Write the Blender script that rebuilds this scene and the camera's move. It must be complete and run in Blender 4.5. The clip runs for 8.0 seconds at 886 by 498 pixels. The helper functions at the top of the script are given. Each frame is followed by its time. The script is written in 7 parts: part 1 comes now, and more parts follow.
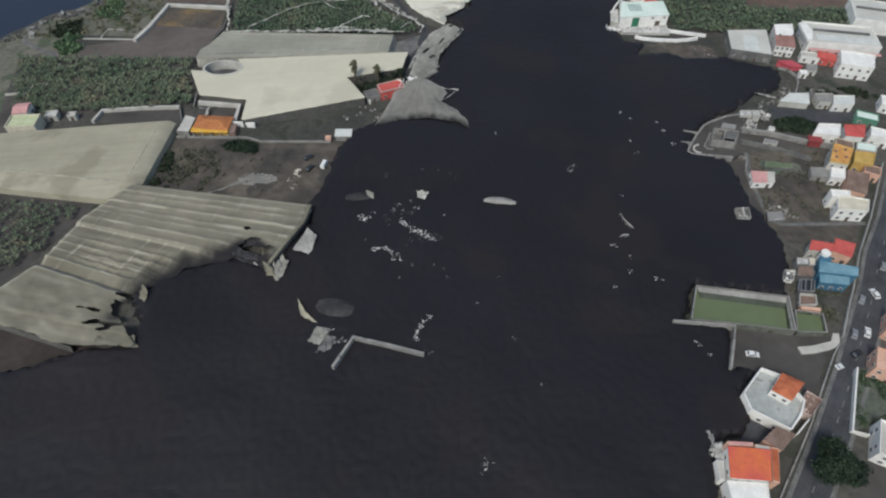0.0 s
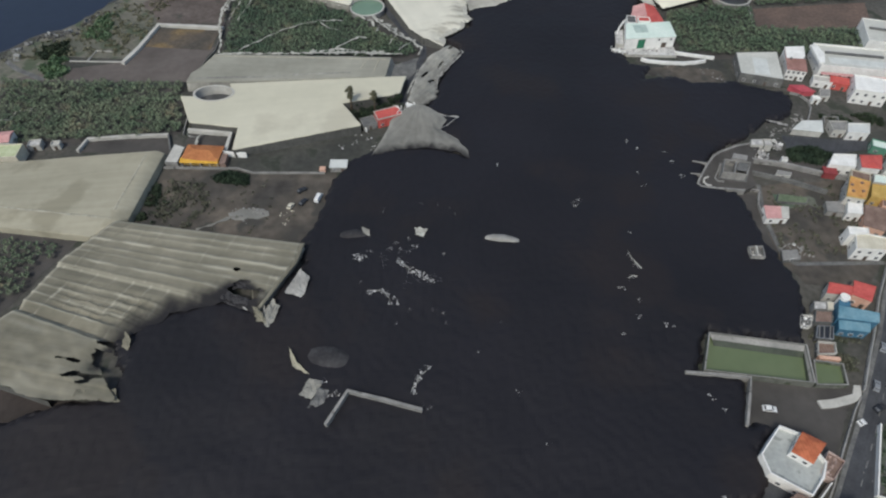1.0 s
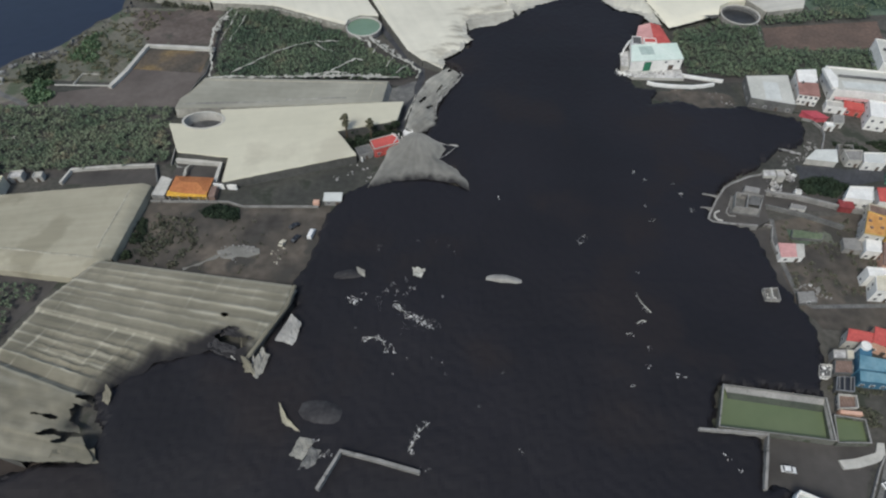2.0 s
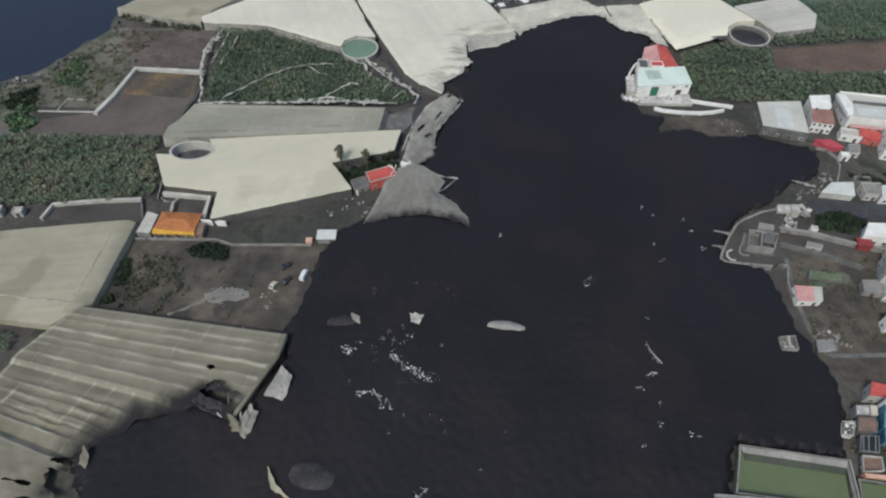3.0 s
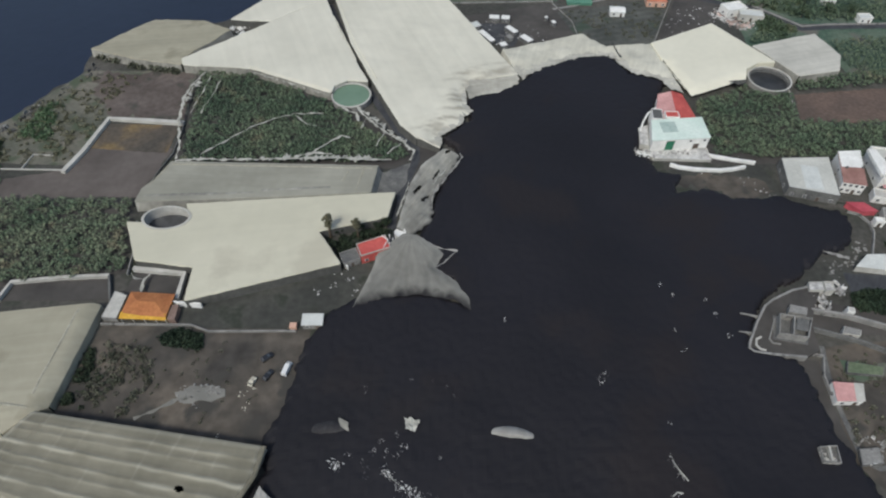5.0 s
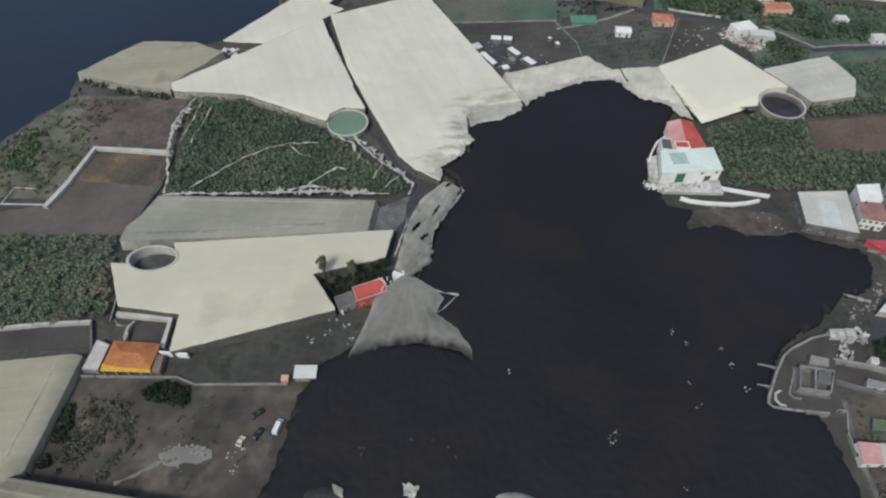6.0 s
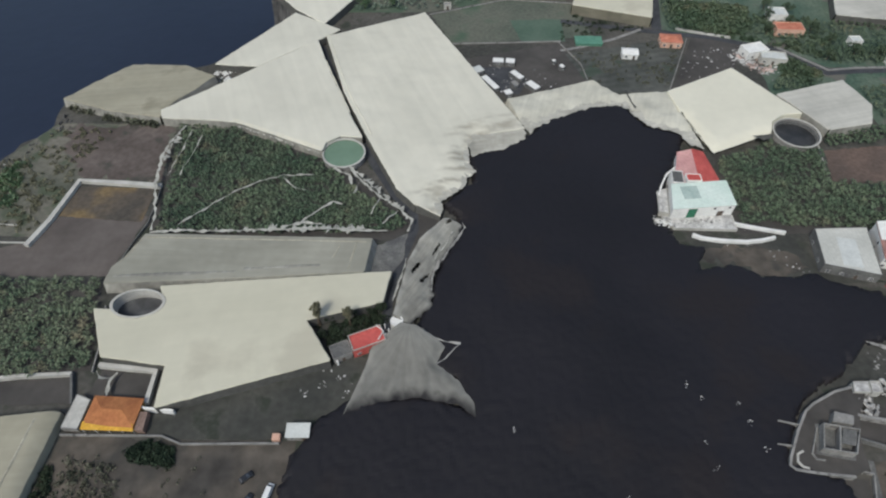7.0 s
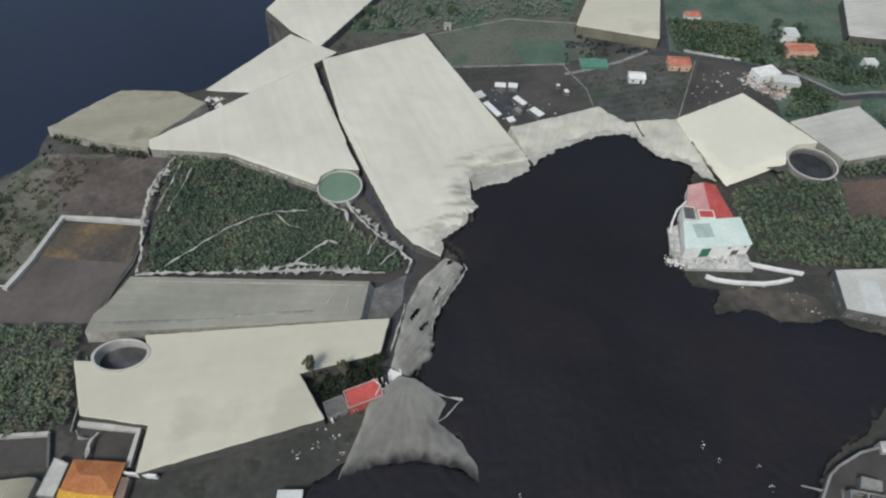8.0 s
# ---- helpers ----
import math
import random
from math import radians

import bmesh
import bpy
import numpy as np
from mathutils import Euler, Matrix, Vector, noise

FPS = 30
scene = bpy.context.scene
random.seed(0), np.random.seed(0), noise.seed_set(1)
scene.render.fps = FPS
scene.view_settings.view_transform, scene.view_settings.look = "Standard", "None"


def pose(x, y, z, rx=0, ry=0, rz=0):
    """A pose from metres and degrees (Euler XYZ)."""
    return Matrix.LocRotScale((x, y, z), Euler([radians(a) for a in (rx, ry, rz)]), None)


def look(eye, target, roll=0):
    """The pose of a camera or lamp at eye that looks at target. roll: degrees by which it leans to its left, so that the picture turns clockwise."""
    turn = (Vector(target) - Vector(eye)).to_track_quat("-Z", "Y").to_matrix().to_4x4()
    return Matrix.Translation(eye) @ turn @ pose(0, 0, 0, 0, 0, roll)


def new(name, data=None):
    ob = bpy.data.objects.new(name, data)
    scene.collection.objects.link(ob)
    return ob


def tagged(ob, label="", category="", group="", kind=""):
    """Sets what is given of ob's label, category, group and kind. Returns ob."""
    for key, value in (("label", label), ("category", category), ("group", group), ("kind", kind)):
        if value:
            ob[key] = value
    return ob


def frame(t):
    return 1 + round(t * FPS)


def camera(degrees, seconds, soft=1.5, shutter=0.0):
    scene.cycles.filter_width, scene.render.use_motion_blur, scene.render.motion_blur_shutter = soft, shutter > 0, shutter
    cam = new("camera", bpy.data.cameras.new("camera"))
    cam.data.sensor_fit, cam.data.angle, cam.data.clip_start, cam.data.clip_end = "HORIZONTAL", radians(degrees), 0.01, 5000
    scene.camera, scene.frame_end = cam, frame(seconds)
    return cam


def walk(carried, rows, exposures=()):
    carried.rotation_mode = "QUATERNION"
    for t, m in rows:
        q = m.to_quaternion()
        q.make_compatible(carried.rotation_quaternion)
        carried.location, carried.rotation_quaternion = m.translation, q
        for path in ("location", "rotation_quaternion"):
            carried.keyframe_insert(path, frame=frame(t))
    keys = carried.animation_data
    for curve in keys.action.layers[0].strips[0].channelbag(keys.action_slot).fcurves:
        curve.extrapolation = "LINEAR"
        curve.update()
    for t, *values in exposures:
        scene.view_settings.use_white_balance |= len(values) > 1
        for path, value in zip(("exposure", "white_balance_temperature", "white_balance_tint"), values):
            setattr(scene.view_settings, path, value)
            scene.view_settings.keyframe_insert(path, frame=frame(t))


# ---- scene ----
from mathutils import geometry

cam = camera(74.1, 8.0, soft=2.2)
METRES, EYE, TILT, LEAN, TURN = 149.1, 170.0, 0.0, 0.0, 0.0
ROWS = [
    (0.0, 0.0, 0.0, 0.0, -0.02, -51.13, 0.01),
    (0.5, -0.0001, 0.0574, 0.0041, -0.03, -51.11, 0.0),
    (1.0, 0.0001, 0.1202, 0.0077, -0.07, -51.06, -0.03),
    (1.5, 0.0011, 0.1795, 0.0116, -0.1, -51.06, -0.04),
    (3.0, 0.0027, 0.3673, 0.0229, -0.19, -51.06, -0.07),
    (3.5, 0.0031, 0.4269, 0.0264, -0.25, -51.08, -0.11),
    (4.0, 0.0036, 0.4911, 0.0297, -0.29, -51.09, -0.1),
    (4.5, 0.0038, 0.5505, 0.0324, -0.34, -51.08, -0.11),
    (6.0, 0.0024, 0.7415, 0.0436, -0.45, -51.07, -0.13),
    (6.5, 0.0012, 0.8021, 0.0464, -0.47, -51.02, -0.14),
    (7.0, 0.0009, 0.8685, 0.0503, -0.51, -51.01, -0.12),
    (7.5, -0.0, 0.9305, 0.0535, -0.55, -50.97, -0.12),
    (8.0, -0.0004, 0.9982, 0.0577, -0.61, -50.95, -0.09),
]
walk(cam, [(t, pose(0, 0, EYE, TILT, LEAN, TURN) @ pose(METRES * x, METRES * y, METRES * z, 90 + pitch, roll, yaw)) for t, x, y, z, yaw, pitch, roll in ROWS],
     exposures=((0.0, 0.09, 6450, 4.5), (8.0, 0.04, 6450, 4.5)))

# ---- world and light ----
world = bpy.data.worlds.new("overcast_sky")
scene.world = world
world.use_nodes = True
wn = world.node_tree
sky = wn.nodes.new("ShaderNodeTexSky")
sky.sky_type, sky.sun_disc = "NISHITA", False
sky.sun_elevation, sky.sun_rotation = radians(52), radians(215)
sky.air_density, sky.dust_density = 1.0, 2.5
wn.links.new(sky.outputs["Color"], wn.nodes["Background"].inputs["Color"])
wn.nodes["Background"].inputs["Strength"].default_value = 0.122
sun_data = bpy.data.lights.new("sun", "SUN")
sun_data.energy, sun_data.angle, sun_data.color = 1.8, radians(14), (1.0, 0.96, 0.9)
sun = new("sun", sun_data)
sun.matrix_world = look((-60, -80, 150), (0, 20, 0))


# ---- materials ----
def surface(name, low, high, big=0.06, fine=1.2, rough=0.9, bump=0.25, grain=0.25, third=None, metal=0.0,
            stripe=None, island=0.0, spots=None, depth=0.3, gloss=None, streak=None, radial=None, worn=None):
    """A material with slow patches from low to high colour, fine grain, bump, and, if asked, seams, island tint and
    stains.
    stripe: (turn in degrees, spacing, strength); spots: (colour, scale, threshold); streak: (heading in degrees,
    breadth, length, strength) of long streaks in the tone; radial: (x, y, strength) of fold shading put into the tone,
    fanning out from a point of the thing;
    worn: colour mixed in where the mesh marks a "crease", while its "ash" marks are buried in black ash."""
    m = bpy.data.materials.new(name)
    m.use_nodes = True
    n, link = m.node_tree.nodes, m.node_tree.links.new
    bsdf = n["Principled BSDF"]
    bsdf.inputs["Roughness"].default_value = rough
    bsdf.inputs["Metallic"].default_value = metal
    bsdf.inputs["Specular IOR Level"].default_value = gloss if gloss is not None else 0.25 if rough > 0.6 else 0.5
    tc = n.new("ShaderNodeTexCoord")

    def noise_at(scale, detail=4.0):
        t = n.new("ShaderNodeTexNoise")
        t.inputs["Scale"].default_value, t.inputs["Detail"].default_value = scale, detail
        link(tc.outputs["Object"], t.inputs["Vector"])
        return t.outputs["Fac"]

    ramp = n.new("ShaderNodeValToRGB")
    ramp.color_ramp.elements[0].position, ramp.color_ramp.elements[1].position = 0.34, 0.66
    ramp.color_ramp.elements[0].color, ramp.color_ramp.elements[1].color = (*low, 1), (*high, 1)
    if third:
        e = ramp.color_ramp.elements.new(0.5)
        e.color = (*third, 1)
    link(noise_at(big), ramp.inputs["Fac"])
    colour = ramp.outputs["Color"]

    def scaled(fac, lo, hi):
        nonlocal colour
        r = n.new("ShaderNodeMapRange")
        r.inputs["From Min"].default_value, r.inputs["From Max"].default_value = 0.25, 0.75
        r.inputs["To Min"].default_value, r.inputs["To Max"].default_value = lo, hi
        link(fac, r.inputs["Value"])
        v = n.new("ShaderNodeVectorMath")
        v.operation = "SCALE"
        link(colour, v.inputs[0])
        link(r.outputs["Result"], v.inputs["Scale"])
        colour = v.outputs["Vector"]

    fine_fac = noise_at(fine, 6.0)
    scaled(fine_fac, 1 - grain, 1 + grain)
    if spots:
        mix = n.new("ShaderNodeMix")
        mix.data_type = "RGBA"
        gate = n.new("ShaderNodeMapRange")
        gate.inputs["From Min"].default_value, gate.inputs["From Max"].default_value = spots[2], spots[2] + 0.08
        link(noise_at(spots[1], 5.0), gate.inputs["Value"])
        link(gate.outputs["Result"], mix.inputs["Factor"])
        link(colour, mix.inputs["A"])
        mix.inputs["B"].default_value = (*spots[0], 1)
        colour = mix.outputs["Result"]
    if stripe:
        mp = n.new("ShaderNodeMapping")
        mp.inputs["Rotation"].default_value = (0, 0, radians(stripe[0]))
        link(tc.outputs["Object"], mp.inputs["Vector"])
        wv = n.new("ShaderNodeTexWave")
        wv.inputs["Scale"].default_value = 0.314 / stripe[1]
        wv.inputs["Distortion"].default_value, wv.inputs["Detail Scale"].default_value = 3.5, 0.3
        link(mp.outputs["Vector"], wv.inputs["Vector"])
        scaled(wv.outputs["Fac"], 1 - stripe[2], 1 + stripe[2] * 0.5)
    if streak:
        mp = n.new("ShaderNodeMapping")
        mp.vector_type = "TEXTURE"
        mp.inputs["Rotation"].default_value = (0, 0, radians(streak[0]))
        mp.inputs["Scale"].default_value = (streak[2], streak[1], 4.0)
        link(tc.outputs["Object"], mp.inputs["Vector"])
        t = n.new("ShaderNodeTexNoise")
        t.inputs["Scale"].default_value, t.inputs["Detail"].default_value, t.inputs["Distortion"].default_value = 1.0, 3.0, 0.4
        link(mp.outputs["Vector"], t.inputs["Vector"])
        scaled(t.outputs["Fac"], 1 - streak[3], 1 + streak[3])
    if radial:
        at = n.new("ShaderNodeVectorMath")
        at.operation = "SUBTRACT"
        link(tc.outputs["Object"], at.inputs[0])
        at.inputs[1].default_value = (radial[0], radial[1], 0)
        xyz = n.new("ShaderNodeSeparateXYZ")
        link(at.outputs["Vector"], xyz.inputs["Vector"])
        turn = n.new("ShaderNodeMath")
        turn.operation = "ARCTAN2"
        link(xyz.outputs["Y"], turn.inputs[0])
        link(xyz.outputs["X"], turn.inputs[1])
        far = n.new("ShaderNodeVectorMath")
        far.operation = "LENGTH"
        link(at.outputs["Vector"], far.inputs[0])
        flat = n.new("ShaderNodeCombineXYZ")
        link(turn.outputs["Value"], flat.inputs["X"])
        wide = n.new("ShaderNodeMath")
        wide.operation = "MULTIPLY"
        wide.inputs[1].default_value = 0.012
        link(far.outputs["Value"], wide.inputs[0])
        link(wide.outputs["Value"], flat.inputs["Y"])
        t = n.new("ShaderNodeTexNoise")
        t.inputs["Scale"].default_value, t.inputs["Detail"].default_value = 7.0, 4.0
        link(flat.outputs["Vector"], t.inputs["Vector"])
        scaled(t.outputs["Fac"], 1 - radial[2], 1 + radial[2])
    if island:
        geo = n.new("ShaderNodeNewGeometry")
        scaled(geo.outputs["Random Per Island"], 1 - island, 1 + island)
    for mark, tone in (("crease", worn), ("ash", (0.021, 0.02, 0.022))) if worn else ():
        at = n.new("ShaderNodeAttribute")
        at.attribute_name = mark
        mix = n.new("ShaderNodeMix")
        mix.data_type = "RGBA"
        link(at.outputs["Fac"], mix.inputs["Factor"])
        link(colour, mix.inputs["A"])
        mix.inputs["B"].default_value = (*tone, 1)
        colour = mix.outputs["Result"]
    link(colour, bsdf.inputs["Base Color"])
    if bump:
        b = n.new("ShaderNodeBump")
        b.inputs["Strength"].default_value, b.inputs["Distance"].default_value = bump, depth
        link(fine_fac, b.inputs["Height"])
        link(b.outputs["Normal"], bsdf.inputs["Normal"])
    return m


M = {
    "lava": surface("black_lava", (0.0085, 0.0077, 0.0103), (0.0132, 0.0118, 0.0155), big=0.013, fine=0.3, bump=0.03, grain=0.10, rough=0.66, depth=0.5, gloss=0.34, spots=((0.0148, 0.0117, 0.0128), 0.022, 0.53)),
    "ash": surface("dark_ash_soil", (0.055, 0.051, 0.048), (0.087, 0.08, 0.074), big=0.05, fine=0.3, grain=0.12, bump=0.15),
    "earth": surface("brown_earth", (0.084, 0.068, 0.06), (0.136, 0.112, 0.1), big=0.05, fine=0.4, grain=0.22, spots=((0.066, 0.063, 0.054), 0.06, 0.57)),
    "scrub": surface("scrubland", (0.1, 0.104, 0.082), (0.17, 0.158, 0.13), big=0.06, fine=0.5, grain=0.25, spots=((0.078, 0.094, 0.062), 0.08, 0.53)),
    "land": surface("volcanic_land", (0.052, 0.052, 0.046), (0.098, 0.092, 0.081), big=0.03, fine=0.5, grain=0.3, spots=((0.047, 0.052, 0.04), 0.09, 0.56)),
    "ochre": surface("ochre_basin_floor", (0.075, 0.066, 0.056), (0.185, 0.132, 0.07), big=0.06, fine=0.5, third=(0.1, 0.083, 0.066)),
    "red_soil": surface("reddish_soil", (0.09, 0.07, 0.06), (0.15, 0.105, 0.085), big=0.05, fine=0.6),
    "grass": surface("green_plot", (0.085, 0.1, 0.078), (0.15, 0.148, 0.12), big=0.03, fine=0.6, spots=((0.08, 0.115, 0.08), 0.03, 0.55)),
    "asphalt": surface("worn_asphalt", (0.047, 0.049, 0.055), (0.07, 0.072, 0.078), big=0.15, fine=1.5, grain=0.15, bump=0.1, streak=(56, 1.2, 30, 0.12)),
    "paint": surface("road_paint", (0.22, 0.22, 0.21), (0.34, 0.34, 0.32), big=0.8, fine=4),
    "concrete": surface("grey_concrete", (0.2, 0.195, 0.185), (0.3, 0.29, 0.275), big=0.2, fine=1.8, grain=0.2, spots=((0.12, 0.115, 0.11), 0.35, 0.6)),
    "darkconc": surface("ash_stained_concrete", (0.1, 0.1, 0.1), (0.17, 0.168, 0.16), big=0.2, fine=1.6, grain=0.25),
    "white": surface("white_plaster", (0.68, 0.67, 0.64), (0.82, 0.81, 0.78), big=0.25, fine=1.6, grain=0.1, rough=0.8, bump=0.08),
    "cream": surface("cream_plaster", (0.52, 0.48, 0.38), (0.64, 0.6, 0.5), big=0.25, fine=1.6, grain=0.12),
    "pinkwall": surface("salmon_plaster", (0.56, 0.34, 0.25), (0.67, 0.43, 0.33), big=0.25, fine=1.6, grain=0.12),
    "yellow": surface("yellow_plaster", (0.45, 0.3, 0.09), (0.56, 0.38, 0.13), big=0.3, fine=1.6, grain=0.12),
    "blue": surface("blue_painted_sheet", (0.035, 0.115, 0.19), (0.065, 0.17, 0.26), big=0.2, fine=1.0, grain=0.15, rough=0.6),
    "ochre_roof": surface("amber_roof_tiles", (0.34, 0.13, 0.055), (0.45, 0.185, 0.075), big=0.2, fine=1.0, grain=0.2),
    "terracotta": surface("terracotta_tiles", (0.36, 0.1, 0.05), (0.5, 0.16, 0.08), big=0.3, fine=1.0, grain=0.2, stripe=(0, 0.8, 0.08)),
    "red": surface("red_painted_roof", (0.44, 0.08, 0.072), (0.57, 0.125, 0.108), big=0.2, fine=1.0, grain=0.15),
    "pink": surface("faded_pink_roof", (0.5, 0.265, 0.255), (0.61, 0.345, 0.325), big=0.2, fine=1.0, grain=0.12),
    "mint": surface("mint_painted_roof", (0.58, 0.68, 0.61), (0.68, 0.755, 0.69), big=0.12, fine=1.0, grain=0.08, spots=((0.5, 0.59, 0.54), 0.12, 0.6)),
    "greendoor": surface("green_painted_metal", (0.02, 0.13, 0.07), (0.03, 0.18, 0.1), big=0.5, fine=2, rough=0.5),
    "greensheet": surface("green_tarpaulin", (0.08, 0.2, 0.14), (0.11, 0.26, 0.18), big=0.4, fine=2, rough=0.6),
    "brown": surface("brown_roof", (0.17, 0.115, 0.093), (0.25, 0.175, 0.145), big=0.3, fine=1.4, grain=0.2, stripe=(0, 0.9, 0.1)),
    "dim_green": surface("mossy_roof", (0.1, 0.13, 0.08), (0.16, 0.19, 0.12), big=0.3, fine=1.4),
    "sheet": surface("grey_roof_sheet", (0.47, 0.465, 0.42), (0.57, 0.56, 0.51), big=0.08, fine=0.8, grain=0.1, rough=0.6, stripe=(0, 1.2, 0.03)),
    "pale_sheet": surface("pale_roof_sheet", (0.52, 0.53, 0.505), (0.62, 0.63, 0.6), big=0.2, fine=1.2, grain=0.1, rough=0.6),
    "net_cream": surface("cream_netting", (0.512, 0.487, 0.385), (0.575, 0.546, 0.436), big=0.02, fine=0.2, grain=0.035, bump=0.05, streak=(8, 3.5, 60, 0.025), spots=((0.485, 0.455, 0.362), 0.035, 0.58)),
    # worn is browner than this net and draws the shading of its folds
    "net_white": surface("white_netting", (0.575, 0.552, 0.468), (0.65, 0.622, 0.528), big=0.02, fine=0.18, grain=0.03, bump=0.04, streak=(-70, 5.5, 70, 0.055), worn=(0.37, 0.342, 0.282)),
    "net_grey": surface("grey_netting", (0.25, 0.243, 0.203), (0.32, 0.31, 0.26), big=0.04, fine=0.3, grain=0.06, bump=0.1, streak=(-3, 2.5, 40, 0.07)),
    "net_beige": surface("beige_netting", (0.3, 0.28, 0.213), (0.36, 0.335, 0.258), big=0.03, fine=0.3, grain=0.05, bump=0.1, streak=(7, 2.6, 45, 0.09), spots=((0.265, 0.245, 0.183), 0.05, 0.58)),
    "net_torn": surface("torn_beige_netting", (0.15, 0.14, 0.107), (0.222, 0.206, 0.158), big=0.05, fine=0.25, grain=0.1, bump=0.2, streak=(-10, 1.9, 38, 0.14), worn=(0.36, 0.342, 0.277)),
    "net_dusty": surface("ash_dusted_netting", (0.19, 0.184, 0.165), (0.31, 0.3, 0.265), big=0.06, fine=0.4, grain=0.15, bump=0.25, streak=(58, 1.3, 14, 0.2), worn=(0.4, 0.39, 0.35)),
    # side netting far darker than the canopies, with its shade in the colour
    "side": surface("shaded_side_netting", (0.075, 0.074, 0.068), (0.11, 0.108, 0.1), big=0.1, fine=0.8, grain=0.15),
    "rag": surface("torn_white_netting", (0.3, 0.297, 0.265), (0.46, 0.453, 0.41), big=0.3, fine=1.0, grain=0.2),
    "leaf": surface("banana_leaves", (0.047, 0.077, 0.044), (0.1, 0.128, 0.075), big=0.045, fine=0.3, grain=0.25, rough=0.6, bump=0, island=0.36, gloss=0.35, spots=((0.125, 0.125, 0.075), 0.09, 0.6)),
    "leaf_dull": surface("dusty_banana_leaves", (0.064, 0.096, 0.054), (0.126, 0.146, 0.09), big=0.06, fine=0.3, grain=0.24, rough=0.65, bump=0, island=0.36, gloss=0.35, spots=((0.14, 0.128, 0.08), 0.1, 0.6)),
    "leaf_dark": surface("dark_tree_leaves", (0.024, 0.036, 0.022), (0.038, 0.054, 0.03), big=0.2, fine=0.8, grain=0.25, rough=0.8, bump=0, island=0.3),
    "leaf_dry": surface("dry_shrub_leaves", (0.085, 0.092, 0.064), (0.13, 0.128, 0.094), big=0.2, fine=0.8, grain=0.25, rough=0.8, bump=0, island=0.3),
    "leaf_bright": surface("fresh_green_leaves", (0.065, 0.115, 0.055), (0.105, 0.165, 0.08), big=0.2, fine=0.8, grain=0.3, rough=0.6, bump=0, island=0.35),
    "bark": surface("bark", (0.08, 0.06, 0.045), (0.14, 0.11, 0.08), big=0.8, fine=5),
    "rock": surface("grey_coast_rock", (0.05, 0.049, 0.048), (0.12, 0.116, 0.112), big=0.15, fine=0.8, grain=0.35, bump=0.6),
    "pondgreen": surface("murky_green_water", (0.118, 0.15, 0.075), (0.138, 0.168, 0.09), big=0.04, fine=0.3, grain=0.05, rough=0.3, bump=0.02),
    "tankgreen": surface("pale_green_water", (0.15, 0.225, 0.155), (0.175, 0.255, 0.18), big=0.05, fine=0.3, grain=0.04, rough=0.25, bump=0.02),
    "tankdark": surface("dark_tank_floor", (0.05, 0.05, 0.052), (0.11, 0.112, 0.115), big=0.1, fine=0.5, grain=0.15, rough=0.7, bump=0.1),
    "sea": surface("dark_blue_sea", (0.0125, 0.016, 0.031), (0.0165, 0.021, 0.039), big=0.01, fine=0.12, grain=0.12, rough=0.35, bump=0.12, depth=1.0),
    "glass": surface("dark_window_glass", (0.085, 0.09, 0.098), (0.13, 0.135, 0.145), big=0.8, fine=2, rough=0.15, bump=0),
    "tyre": surface("black_rubber", (0.015, 0.015, 0.015), (0.022, 0.022, 0.022), big=2, fine=8),
    "car_white": surface("white_car_paint", (0.68, 0.68, 0.67), (0.74, 0.74, 0.73), big=0.8, fine=3, grain=0.03, rough=0.3, bump=0),
    "car_grey": surface("grey_car_paint", (0.2, 0.21, 0.22), (0.26, 0.27, 0.28), big=0.8, fine=3, grain=0.03, rough=0.3, bump=0),
    "car_dark": surface("black_car_paint", (0.02, 0.021, 0.025), (0.03, 0.031, 0.035), big=0.8, fine=3, grain=0.03, rough=0.3, bump=0),
    "seam": surface("pale_net_seam", (0.3, 0.285, 0.228), (0.39, 0.37, 0.30), big=0.2, fine=0.8, grain=0.15),
    "lavadust": surface("ash_blackened_netting", (0.03, 0.029, 0.032), (0.058, 0.056, 0.058), big=0.2, fine=0.8, grain=0.2),
    "pale": surface("pale_weathered_plaster", (0.4, 0.385, 0.35), (0.53, 0.515, 0.475), big=0.15, fine=1.0, grain=0.12),
    "green_net": surface("green_shade_netting", (0.07, 0.112, 0.082), (0.1, 0.142, 0.108), big=0.06, fine=0.6, grain=0.1),
    "far_green": surface("dense_green_growth", (0.062, 0.102, 0.074), (0.12, 0.152, 0.114), big=0.06, fine=0.6, grain=0.3, spots=((0.135, 0.128, 0.112), 0.05, 0.58)),
    "net_bright": surface("bright_cream_netting", (0.64, 0.612, 0.505), (0.72, 0.685, 0.565), big=0.02, fine=0.25, grain=0.03, bump=0.08),
    "blue_pale": surface("pale_blue_roof", (0.1, 0.215, 0.28), (0.2, 0.33, 0.39), big=0.16, fine=1.0, grain=0.15),
    # radial streaks strengthen the tent's fold shading by tone
    "net_ashy": surface("ash_heavy_netting", (0.168, 0.163, 0.147), (0.235, 0.228, 0.205), big=0.05, fine=0.35, grain=0.10, bump=0.2, radial=(-2.5, 19.3, 0.16), worn=(0.3, 0.29, 0.26)),
    "leaf_olive": surface("dusty_olive_leaves", (0.12, 0.12, 0.078), (0.18, 0.172, 0.115), big=0.3, fine=0.8, grain=0.25, rough=0.8, bump=0, island=0.3),
    "hem": surface("ash_dusted_hem", (0.05, 0.048, 0.041), (0.095, 0.09, 0.074), big=0.14, fine=0.5, grain=0.22, bump=0.25),
    "browndoor": surface("brown_painted_door", (0.07, 0.05, 0.04), (0.11, 0.08, 0.06), big=0.5, fine=2, rough=0.6),
